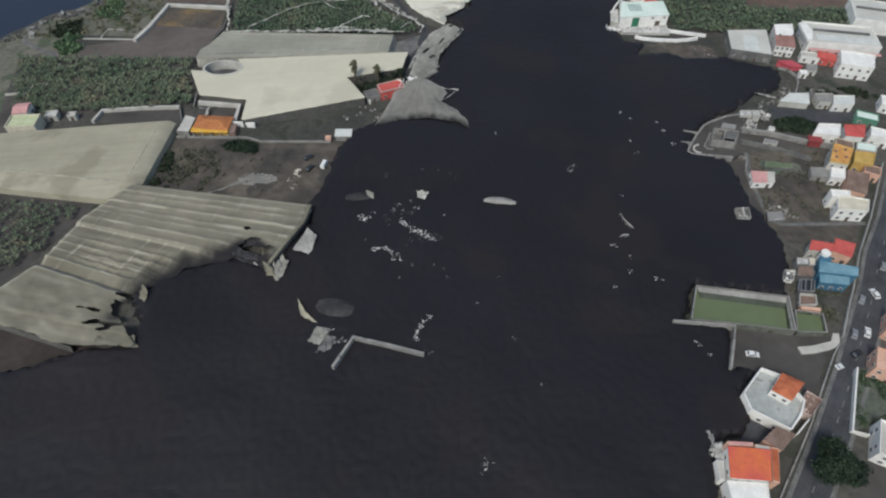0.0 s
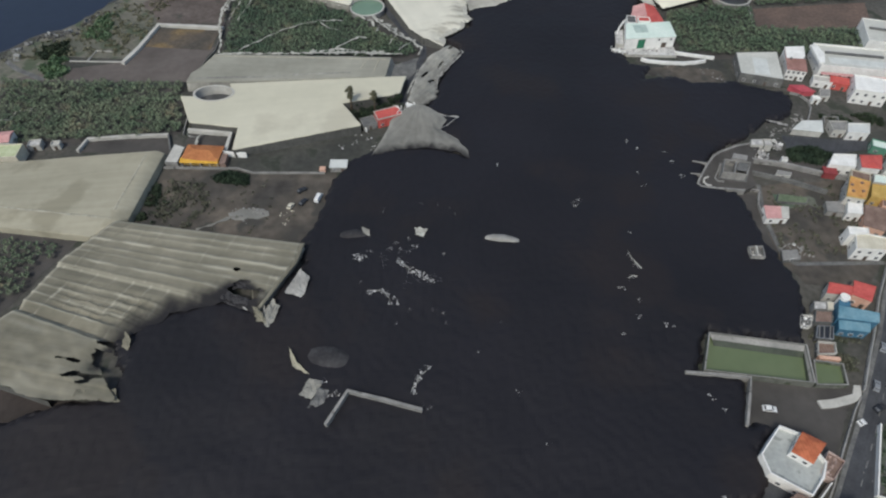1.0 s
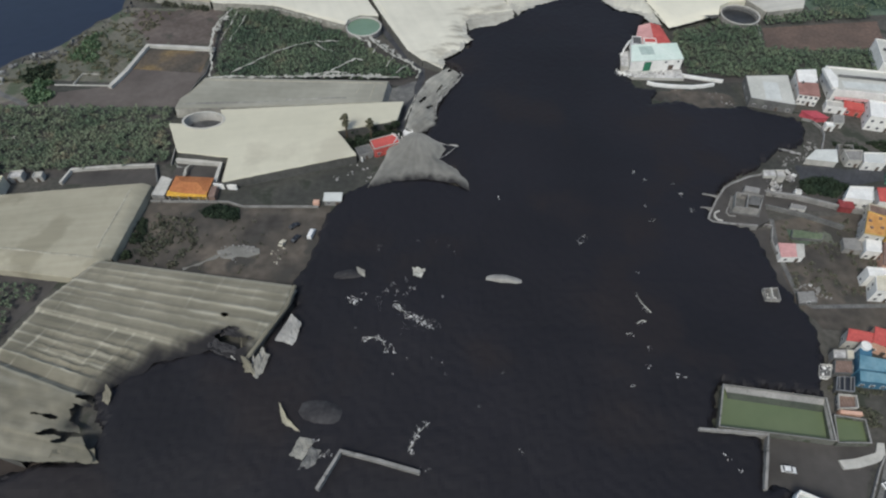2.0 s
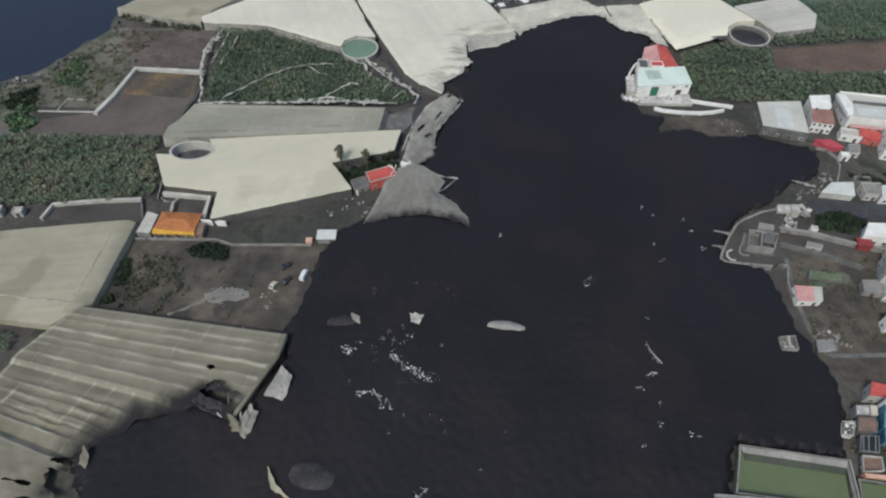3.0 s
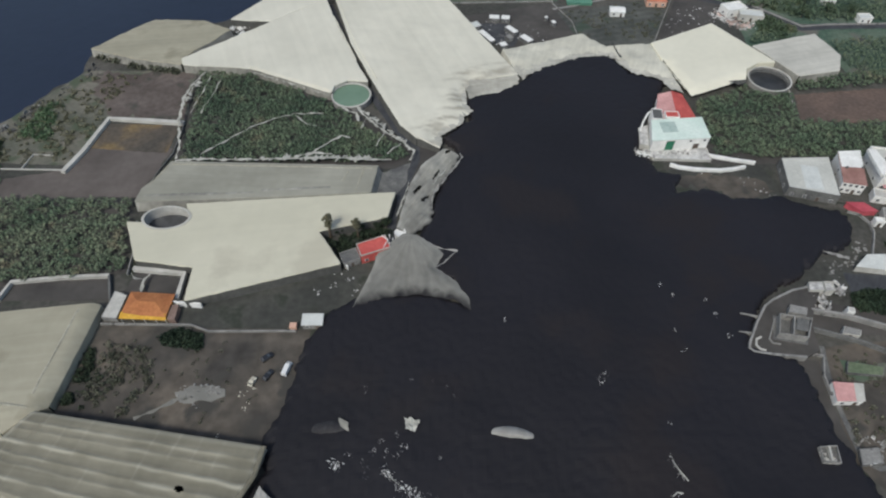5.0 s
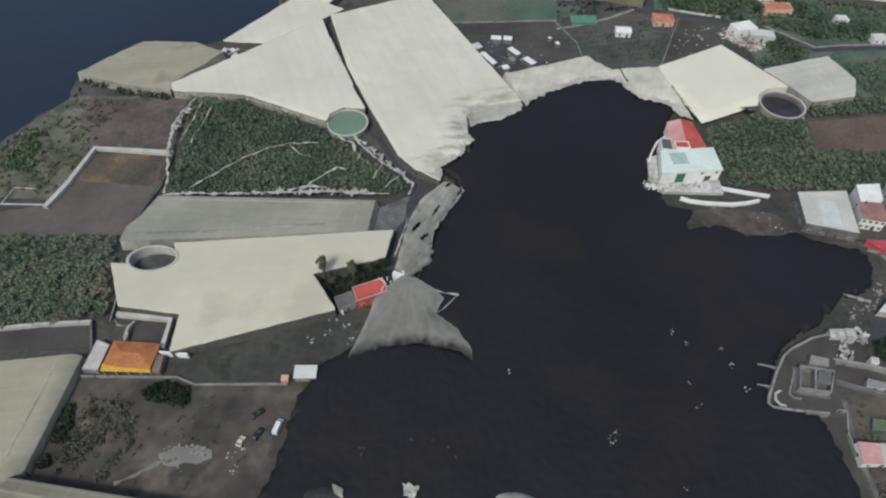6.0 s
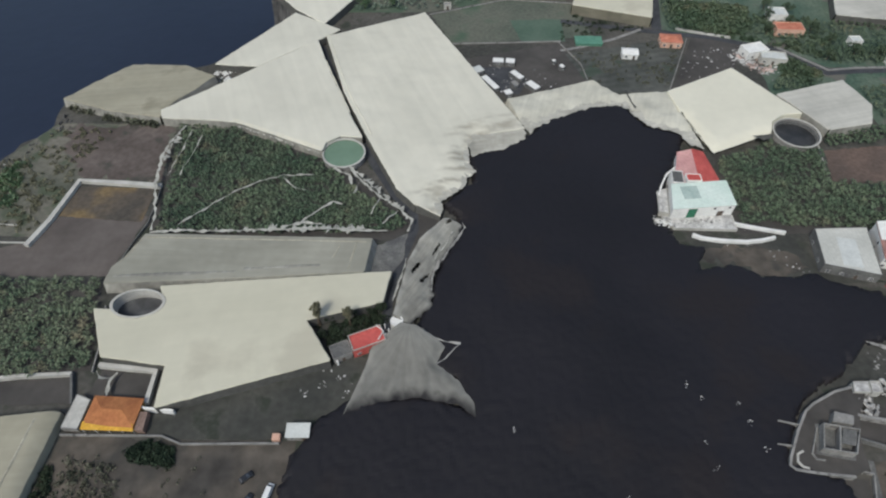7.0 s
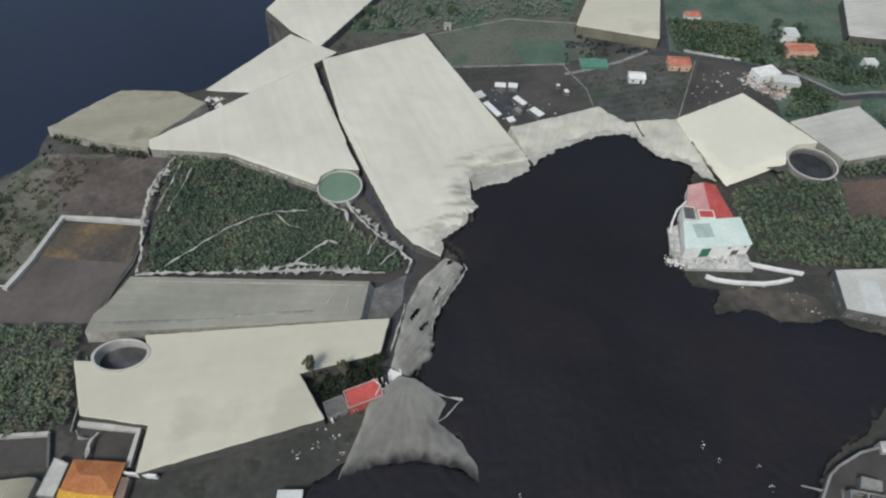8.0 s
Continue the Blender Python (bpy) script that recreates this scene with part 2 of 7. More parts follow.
    "redtile": surface("red_orange_roof_tiles", (0.54, 0.1, 0.085), (0.6, 0.17, 0.055), big=0.13, fine=0.8, grain=0.12, stripe=(0, 0.8, 0.05)),
    "terrace_floor": surface("grey_terrace_tiles", (0.31, 0.325, 0.315), (0.41, 0.425, 0.41), big=0.2, fine=1.0, grain=0.1, spots=((0.25, 0.265, 0.25), 0.3, 0.6)),
    "dark_lining": surface("dark_green_lining", (0.03, 0.037, 0.025), (0.05, 0.06, 0.04), big=0.2, fine=0.8, grain=0.2, rough=0.6),
    "darkred": surface("dark_red_sheet", (0.2, 0.04, 0.045), (0.27, 0.06, 0.06), big=0.2, fine=1.0, grain=0.15),
    "amber": surface("amber_painted_roof", (0.5, 0.25, 0.08), (0.64, 0.37, 0.14), big=0.22, fine=1.0, grain=0.12, spots=((0.42, 0.19, 0.06), 0.3, 0.6)),
    "net_veil": surface("dusty_pale_netting", (0.24, 0.233, 0.22), (0.38, 0.367, 0.34), big=0.09, fine=0.4, grain=0.12, bump=0.2),
    "tankblack": surface("wet_black_tank_floor", (0.016, 0.017, 0.018), (0.05, 0.05, 0.05), big=0.12, fine=0.5, grain=0.15, rough=0.5, bump=0.1),
    "net_worn": surface("worn_white_netting", (0.43, 0.414, 0.35), (0.57, 0.548, 0.466), big=0.05, fine=0.35, grain=0.06, bump=0.12, streak=(72, 1.8, 22, 0.1), worn=(0.5, 0.48, 0.4)),
    "net_hem": surface("dust_worn_netting", (0.33, 0.317, 0.275), (0.45, 0.433, 0.382), big=0.08, fine=0.35, grain=0.12, bump=0.15, streak=(10, 1.4, 16, 0.15), worn=(0.5, 0.48, 0.4)),
    "fallow": surface("dark_fallow_plot", (0.062, 0.066, 0.06), (0.104, 0.106, 0.096), big=0.05, fine=0.3, grain=0.25, stripe=(78, 5.0, 0.1), spots=((0.058, 0.076, 0.058), 0.06, 0.56)),
    # paler, bluer copy of the leaves with distance haze in its colour
    "leaf_far": surface("hazy_green_growth", (0.085, 0.125, 0.088), (0.14, 0.178, 0.128), big=0.04, fine=0.4, grain=0.25, rough=0.6, bump=0, island=0.25, gloss=0.5),
    "pinkdust": surface("pinkish_broken_masonry", (0.34, 0.25, 0.22), (0.5, 0.4, 0.36), big=0.3, fine=1.2, grain=0.25, island=0.3),
    "waste": surface("dry_brown_waste_ground", (0.056, 0.051, 0.046), (0.128, 0.108, 0.088), big=0.05, fine=0.22, grain=0.34, bump=0.4, third=(0.088, 0.077, 0.065), spots=((0.06, 0.056, 0.05), 0.075, 0.56)),
    "yard": surface("dark_greenish_ash_yard", (0.047, 0.048, 0.043), (0.075, 0.074, 0.065), big=0.06, fine=0.4, grain=0.22, bump=0.25, spots=((0.04, 0.045, 0.035), 0.12, 0.55)),
    "plot": surface("grey_brown_ash_plot", (0.095, 0.081, 0.074), (0.135, 0.116, 0.106), big=0.04, fine=0.3, grain=0.12, bump=0.15),
    "mossy": surface("mossy_grey_concrete", (0.1, 0.105, 0.088), (0.17, 0.172, 0.15), big=0.2, fine=1.4, grain=0.25, spots=((0.07, 0.082, 0.055), 0.3, 0.56)),
    "porch_yellow": surface("sunlit_yellow_tiles", (0.5, 0.27, 0.035), (0.62, 0.36, 0.06), big=0.3, fine=1.2, grain=0.2),
    "patch_green": surface("weathered_grey_green_roof", (0.33, 0.42, 0.385), (0.43, 0.51, 0.47), big=0.3, fine=1.0, grain=0.12),
    "lime": surface("pale_lime_roof", (0.42, 0.46, 0.28), (0.54, 0.57, 0.38), big=0.25, fine=1.2, grain=0.12, spots=((0.2, 0.2, 0.12), 0.25, 0.62)),
    "umber": surface("dark_umber_soil", (0.033, 0.027, 0.024), (0.054, 0.044, 0.039), big=0.06, fine=0.4, grain=0.2, bump=0.25),
    "rose": surface("rose_red_sheet", (0.36, 0.06, 0.08), (0.5, 0.1, 0.12), big=0.2, fine=1.0, grain=0.15),
    "pale_rock": surface("salt_bleached_rock", (0.2, 0.2, 0.195), (0.36, 0.36, 0.35), big=0.3, fine=1.0, grain=0.3, bump=0.5, island=0.35),
    "brown_roof_band": surface("brownish_red_roof", (0.25, 0.135, 0.115), (0.34, 0.19, 0.165), big=0.2, fine=1.0, grain=0.12),
    "leaf_deep": surface("deep_green_bush_leaves", (0.018, 0.032, 0.02), (0.036, 0.054, 0.032), big=0.2, fine=0.8, grain=0.25, rough=0.8, bump=0, island=0.3),
    "salmon_roof": surface("faded_salmon_roof_tiles", (0.44, 0.155, 0.1), (0.56, 0.23, 0.155), big=0.3, fine=1.0, grain=0.18, stripe=(0, 0.8, 0.06)),
    "net_pale": surface("pale_grey_netting", (0.43, 0.415, 0.37), (0.53, 0.51, 0.455), big=0.05, fine=0.35, grain=0.06, bump=0.1, streak=(14, 1.8, 26, 0.1)),
    "rubble": surface("pale_rubble", (0.3, 0.29, 0.28), (0.55, 0.54, 0.52), big=0.4, fine=1.5, grain=0.3, island=0.4),
}


# ---- builders ----
def mesh_of(name, verts, faces, material, smooth=False):
    me = bpy.data.meshes.new(name)
    me.from_pydata([tuple(map(float, v)) for v in verts], [], [tuple(map(int, f)) for f in faces])
    me.validate()
    me.materials.append(M[material])
    if smooth:
        me.shade_smooth()
    return me


def empty(name, x, y, z=0.0, label="", category="", group="", kind=""):
    ob = new(name)
    ob.location = (x, y, z)
    return tagged(ob, label, category, group, kind)


def part(name, bm, material, parent=None, label=""):
    """Links a bmesh, or (verts, faces), given in world axes from the parent's base, as one mesh under a thing."""
    if isinstance(bm, tuple):
        me = mesh_of(name, bm[0], bm[1], material)
    else:
        me = bpy.data.meshes.new(name)
        bmesh.ops.recalc_face_normals(bm, faces=bm.faces)
        bm.to_mesh(me)
        bm.free()
        me.materials.append(M[material])
    ob = new(name, me)
    ob.parent = parent
    return tagged(ob, label)


def inside(poly, x, y):
    """Which of the points lie in the polygon (numpy arrays)."""
    hit = np.zeros(np.shape(x), bool)
    for (x0, y0), (x1, y1) in zip(poly, poly[1:] + poly[:1]):
        if y0 != y1:
            hit ^= ((y0 > y) != (y1 > y)) & (x < (x1 - x0) * (y - y0) / (y1 - y0) + x0)
    return hit


def edge_distance(poly, x, y):
    best = np.full(np.shape(x), 1e9)
    for (x0, y0), (x1, y1) in zip(poly, poly[1:] + poly[:1]):
        dx, dy = x1 - x0, y1 - y0
        t = np.clip(((x - x0) * dx + (y - y0) * dy) / (dx * dx + dy * dy + 1e-9), 0, 1)
        best = np.minimum(best, np.hypot(x - x0 - t * dx, y - y0 - t * dy))
    return best


def ruffle(x, y, s, seed=0.0):
    return noise.noise(Vector((x / s, y / s, seed)))


def outline(poly, step, rag=0.0, seed=0.0, loose=None):
    """The polygon's edge in short steps with a ragged offset; also the index of the side each step is on."""
    pts, side = [], []
    for i, (a, b) in enumerate(zip(poly, poly[1:] + poly[:1])):
        k = max(1, int(math.dist(a, b) / step))
        nx, ny = (b[1] - a[1]) / max(math.dist(a, b), 1e-6), -(b[0] - a[0]) / max(math.dist(a, b), 1e-6)
        for j in range(k):
            f = j / k
            x, y = a[0] + (b[0] - a[0]) * f, a[1] + (b[1] - a[1]) * f
            rag_here = rag if loose is None or i in loose else min(rag, 0.12)
            r = rag_here * ruffle(x, y, 2.2, seed + 3) * (2.0 if j else 0.6) if rag else 0.0
            pts.append((x + nx * r, y + ny * r))
            side.append(i)
    return pts, side


def sheet_mesh(poly, step, height, rag=0.0, holes=None, seed=0.0, loose=None):
    """A triangulated sheet over the polygon at height(x, y). holes(x, y) true takes the triangle out."""
    rim, side = outline(poly, step * 0.7, rag, seed, loose)
    xs, ys = [p[0] for p in poly], [p[1] for p in poly]
    rng = random.Random(int(seed * 7 + 11))
    gx, gy = np.meshgrid(np.arange(min(xs), max(xs), step), np.arange(min(ys), max(ys), step))
    gx, gy = gx.ravel(), gy.ravel()
    keep = inside(poly, gx, gy) & (edge_distance(poly, gx, gy) > step * 0.6 + rag)
    inner = [(x + rng.uniform(-0.25, 0.25) * step, y + rng.uniform(-0.25, 0.25) * step) for x, y in zip(gx[keep], gy[keep])]
    vs, _, fs, *_ = geometry.delaunay_2d_cdt([Vector(p) for p in rim + inner], [], [list(range(len(rim)))], 1, 1e-4)
    verts = [(v.x, v.y, height(v.x, v.y)) for v in vs]
    faces = []
    for f in fs:
        cx, cy = sum(vs[i].x for i in f) / 3, sum(vs[i].y for i in f) / 3
        if not (holes and holes(cx, cy)):
            faces.append(tuple(f))
    return verts, faces, rim, side


def mark_mesh(me, name, amount):
    """Stores how strongly each corner of a net is marked by ash or creases, 0 to 1, softly eased."""
    f = np.clip(np.array(amount, float), 0, 1)
    at = me.attributes.new(name, "FLOAT", "POINT")
    at.data.foreach_set("value", (f * f * (3 - 2 * f)).astype(np.float32))


def net_house(label, poly, z, material, open_sides=(), step=3.0, rag=0.15, wave=0.18, height=None, holes=None,
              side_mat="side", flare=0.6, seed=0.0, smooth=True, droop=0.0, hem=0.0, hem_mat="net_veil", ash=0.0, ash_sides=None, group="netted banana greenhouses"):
    """A crop shelter: a canopy of netting stretched over the polygon, side netting with a rolled edge down to the ground.
    droop: how far in from the open sides the net has sunk towards the lava; hem: how far in it is dusty;
    ash: how far in from the ash sides it lies under ash."""
    cx, cy = sum(p[0] for p in poly) / len(poly), sum(p[1] for p in poly) / len(poly)
    thing = empty("net_greenhouse", cx, cy, 0, label, "greenhouse", group)
    flat = height or (lambda x, y: z + wave * ruffle(x, y, 9.0, seed) + 0.5 * wave * ruffle(x, y, 3.0, seed))
    loose = [(poly[i], poly[(i + 1) % len(poly)]) for i in open_sides]

    def top(x, y):
        h = flat(x, y)
        if droop and loose:
            d = min(float(edge_distance([p, q], np.array(x), np.array(y))) for p, q in loose)
            f = max(0.0, 1 - d / droop)
            f = f * f * (3 - 2 * f)
            h += (2.3 - h) * 0.85 * f + 0.5 * f * ruffle(x, y, 2.4, seed + 1) + 0.25 * f * ruffle(x, y, 1.1, seed + 2)
        return h

    verts, faces, rim, side = sheet_mesh(poly, step, top, rag, holes, seed, set(open_sides))
    local = [(x - cx, y - cy, h) for x, y, h in verts]
    if hem:
        dusty, clean = [], []
        for f in faces:
            x, y = sum(verts[i][0] for i in f) / len(f), sum(verts[i][1] for i in f) / len(f)
            d = min(float(edge_distance([p, q], np.array(x), np.array(y))) for p, q in loose)
            (dusty if d + 0.9 * hem * (ruffle(x, y, 5.0, seed + 3) + 0.5 * ruffle(x, y, 1.8, seed + 4)) < hem else clean).append(f)
        faces = clean
        torn = new("torn_hem", mesh_of("torn_hem", local, dusty, hem_mat, smooth))
        torn.parent = thing
        tagged(torn, "dusty torn hem")
    ob = new("canopy", mesh_of("canopy", local, faces, material, smooth))
    ob.parent = thing
    if ash:
        xs, ys = np.array([v[0] for v in verts]), np.array([v[1] for v in verts])
        d = np.min([edge_distance([poly[i], poly[(i + 1) % len(poly)]], xs, ys) for i in (ash_sides or open_sides)], axis=0)
        d += ash * np.array([0.35 * ruffle(x, y, 3.0, seed + 7) + 0.2 * ruffle(x, y, 1.2, seed + 8) for x, y in zip(xs, ys)])
        mark_mesh(ob.data, "ash", 1 - d / ash)
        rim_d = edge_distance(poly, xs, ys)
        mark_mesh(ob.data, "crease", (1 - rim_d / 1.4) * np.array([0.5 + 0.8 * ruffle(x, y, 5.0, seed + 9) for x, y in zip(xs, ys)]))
    n = len(rim)
    turn = 1 if sum(a[0] * b[1] - b[0] * a[1] for a, b in zip(poly, poly[1:] + poly[:1])) > 0 else -1
    for i in range(len(poly)):
        if i in open_sides:
            continue
        steps = [j for j in range(n) if side[j] == i]
        a, b = poly[i], poly[(i + 1) % len(poly)]
        d = math.dist(a, b)
        ux, uy = turn * (b[1] - a[1]) / d, -turn * (b[0] - a[0]) / d
        lip, skirt, fl, fs = [], [], [], []
        for j in steps + [(steps[-1] + 1) % n]:
            x, y = rim[j]
            h = top(x, y)
            x, y, w = x - cx, y - cy, 0.15 * ruffle(x, y, 1.7, seed)
            lip += [(x, y, h - 0.01), (x + ux * 0.22, y + uy * 0.22, h - 0.1), (x + ux * 0.36, y + uy * 0.36, h - 0.4 - w)]
            skirt += [(x + ux * 0.35, y + uy * 0.35, h - 0.38 - w), (x + ux * (0.35 + flare * 0.4), y + uy * (0.35 + flare * 0.4), h * 0.5), (x + ux * (0.35 + flare), y + uy * (0.35 + flare), -0.1)]
        for k in range(len(steps)):
            q = 3 * k
            fs += [(q, q + 3, q + 4, q + 1), (q + 1, q + 4, q + 5, q + 2)]
        part("net_edge", (lip, fs), material, thing)
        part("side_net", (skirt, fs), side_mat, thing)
    return thing


def patch(name, poly, z, material, label, category="ground", rag=0.4, kind="structure"):
    rim, _ = outline(poly, 2.0, rag, z * 10)
    verts = [(x, y, z) for x, y in rim] + [(x, y, -0.3) for x, y in rim]
    n = len(rim)
    faces = [tuple(range(n))] + [(i, (i + 1) % n, n + (i + 1) % n, n + i) for i in range(n)]
    bm = bmesh.new()
    vs = [bm.verts.new(v) for v in verts]
    for f in faces:
        bm.faces.new([vs[i] for i in f])
    bmesh.ops.triangulate(bm, faces=[f for f in bm.faces if len(f.verts) > 4])
    return tagged(part(name, bm, material), label, category, "", kind)


def box(bm, cx, cy, cz, sx, sy, sz, turn=0.0, bevel=0.0):
    """A block about its centre, turned about z."""
    r = bmesh.ops.create_cube(bm, size=1.0, matrix=Matrix.Translation((cx, cy, cz)) @ Matrix.Rotation(turn, 4, "Z") @ Matrix.Diagonal((sx, sy, sz, 1)))
    if bevel:
        edges = {e for v in r["verts"] for e in v.link_edges}
        bmesh.ops.bevel(bm, geom=list(edges), offset=bevel, segments=1, affect="EDGES")
    return bm


def wall_line(label, pts, height, thick, material, name="garden_wall", category="wall", z=0.0, kind=""):
    """A wall of that thickness along the points, with a worn top; one thing."""
    x0, y0 = pts[0]
    verts, faces = [], []
    n = len(pts)
    for i, (x, y) in enumerate(pts):
        a, b = pts[max(i - 1, 0)], pts[min(i + 1, n - 1)]
        d = math.dist(a, b)
        nx, ny = -(b[1] - a[1]) / d * thick / 2, (b[0] - a[0]) / d * thick / 2
        h = height + 0.08 * ruffle(x, y, 3.0, 4)
        verts += [(x - x0 + nx, y - y0 + ny, z - 0.3), (x - x0 + nx * 0.9, y - y0 + ny * 0.9, z + h), (x - x0 - nx * 0.9, y - y0 - ny * 0.9, z + h), (x - x0 - nx, y - y0 - ny, z - 0.3)]
        if i:
            q = 4 * i - 4
            faces += [(q, q + 4, q + 5, q + 1), (q + 1, q + 5, q + 6, q + 2), (q + 2, q + 6, q + 7, q + 3)]
    faces += [(0, 1, 2, 3), tuple(4 * (n - 1) + k for k in (3, 2, 1, 0))]
    me = mesh_of(name, verts, faces, material)
    ob = new(name, me)
    ob.location = (x0, y0, 0)
    return tagged(ob, label, category, "", kind)


def rect(cx, cy, w, d, deg):
    """Corners nw, ne, se, sw of a rectangle turned by deg."""
    c, s = math.cos(radians(deg)), math.sin(radians(deg))
    return [(cx + u * c - v * s, cy + u * s + v * c) for u, v in ((-w / 2, d / 2), (w / 2, d / 2), (w / 2, -d / 2), (-w / 2, -d / 2))]


def prism(pts, z0, z1):
    """Verts and faces of an upright block over a polygon."""
    n = len(pts)
    verts = [(x, y, z0) for x, y in pts] + [(x, y, z1) for x, y in pts]
    return verts, [tuple(range(n))[::-1], tuple(range(n, 2 * n))] + [(i, (i + 1) % n, n + (i + 1) % n, n + i) for i in range(n)]


def grow(pts, by):
    cx, cy = sum(p[0] for p in pts) / len(pts), sum(p[1] for p in pts) / len(pts)
    return [(x + (x - cx) / math.hypot(x - cx, y - cy) * by, y + (y - cy) / math.hypot(x - cx, y - cy) * by) for x, y in pts]


def ring(pts, by, z0, z1):
    """A rim of that width inside the polygon, from z0 to z1."""
    inner, n = grow(pts, -by), len(pts)
    verts = [(x, y, z0) for x, y in pts] + [(x, y, z1) for x, y in pts] + [(x, y, z1) for x, y in inner] + [(x, y, z0) for x, y in inner]
    faces = []
    for i in range(n):
        j = (i + 1) % n
        faces += [(i, j, n + j, n + i), (n + i, n + j, 2 * n + j, 2 * n + i), (2 * n + i, 2 * n + j, 3 * n + j, 3 * n + i)]
    return verts, faces


def opening(thing, kind, a, b, f, z, w, h, material="glass"):
    """A window or door at the fraction f of the wall from a to b (the thing's own axes): frame, pane, sill."""
    d = math.dist(a, b)
    ux, uy = (b[0] - a[0]) / d, (b[1] - a[1]) / d
    nx, ny = -uy, ux
    x, y, turn = a[0] + (b[0] - a[0]) * f, a[1] + (b[1] - a[1]) * f, math.atan2(uy, ux)
    if (nx * x + ny * y) < 0:
        nx, ny = -nx, -ny
    fr = part(kind, box(bmesh.new(), x, y, z + h / 2, w + 0.2, 0.14, h + 0.2, turn), "white" if kind == "window" else "concrete", thing)
    part("pane" if kind == "window" else "leaf", box(bmesh.new(), x + nx * 0.06, y + ny * 0.06, z + h / 2, w, 0.08, h, turn), material, fr)
    return fr


def house(label, quad, h, wall="white", roof="flat", tiles="concrete", ridge="w", rise=1.5, windows=(2, 1), storeys=1,
          door="browndoor", parapet=0.5, over=0.35, category="house", name="house", group="", rim=""):
    """A house on a four-cornered footprint (nw, ne, se, sw): walls, roof, parapet, windows with panes, a door."""
    cx, cy = sum(p[0] for p in quad) / 4, sum(p[1] for p in quad) / 4
    q = [(x - cx, y - cy) for x, y in quad]
    thing = empty(name, cx, cy, 0, label, category, group)
    part("wall", prism(q, -0.3, h), wall, thing)
    g = grow(q, over)
    if roof == "flat":
        part("roof", prism(grow(q, -0.28), h - 0.05, h + 0.06), tiles, thing)
        if parapet:
            part("parapet", ring(grow(q, 0.06), 0.3, h - 0.1, h + parapet), rim or wall, thing)
    elif roof == "shed":
        v = [(*g[0], h + rise), (*g[1], h + rise), (*g[2], h), (*g[3], h)]
        part("roof", ([*v, *[(x, y, z + 0.2) for x, y, z in v]], [(3, 2, 1, 0), (4, 5, 6, 7), (0, 1, 5, 4), (1, 2, 6, 5), (2, 3, 7, 6), (3, 0, 4, 7)]), tiles, thing)
        part("gable", ([(*q[0], h), (*q[1], h), (*q[0], h + rise), (*q[1], h + rise), (*q[2], h), (*q[3], h)], [(0, 1, 3, 2), (0, 2, 5), (1, 4, 3)]), wall, thing)
    else:
        mid = lambda p, r, f=0.5: (p[0] + (r[0] - p[0]) * f, p[1] + (r[1] - p[1]) * f)
        if ridge == "w":
            e0, e1 = mid(g[0], g[3]), mid(g[1], g[2])
            order = (0, 3, 2, 1)
        else:
            e0, e1 = mid(g[0], g[1]), mid(g[3], g[2])
            order = (1, 0, 3, 2)
        if roof == "hip":
            e0, e1 = mid(e0, e1, 0.3), mid(e0, e1, 0.7)
        b = [(*g[i], h) for i in order]
        r0, r1 = (*e0, h + rise), (*e1, h + rise)
        up = lambda p: (p[0], p[1], p[2] + 0.18)
        verts = b + [r0, r1] + [up(p) for p in b] + [up(r0), up(r1)]
        # b: two corners at e0's end (0, 1), two at e1's end (2, 3)
        faces = [(6, 10, 11, 9), (7, 8, 11, 10), (0, 4, 5, 3), (1, 2, 5, 4), (0, 3, 9, 6), (1, 2, 8, 7)]
        if roof == "hip":
            faces += [(6, 7, 10), (8, 9, 11), (0, 1, 4), (2, 3, 5), (0, 1, 7, 6), (2, 3, 9, 8)]
        else:
            faces += [(0, 1, 4), (2, 3, 5), (0, 6, 10, 4), (1, 7, 10, 4), (2, 8, 11, 5), (3, 9, 11, 5)]
        part("roof", (verts, faces), tiles, thing)
    ns, nw = windows
    each = h / storeys
    for s in range(storeys):
        for k in range(ns):
            f = (k + 0.5) / ns
            if s == 0 and k == ns // 2 and door:
                opening(thing, "door", q[3], q[2], f, 0.05, 1.1, 2.05, door)
            else:
                opening(thing, "window", q[3], q[2], f, s * each + 1.0, 1.15, 1.15)
        for k in range(nw):
            opening(thing, "window", q[0], q[3], (k + 0.5) / nw, s * each + 1.0, 1.1, 1.1)
    return thing


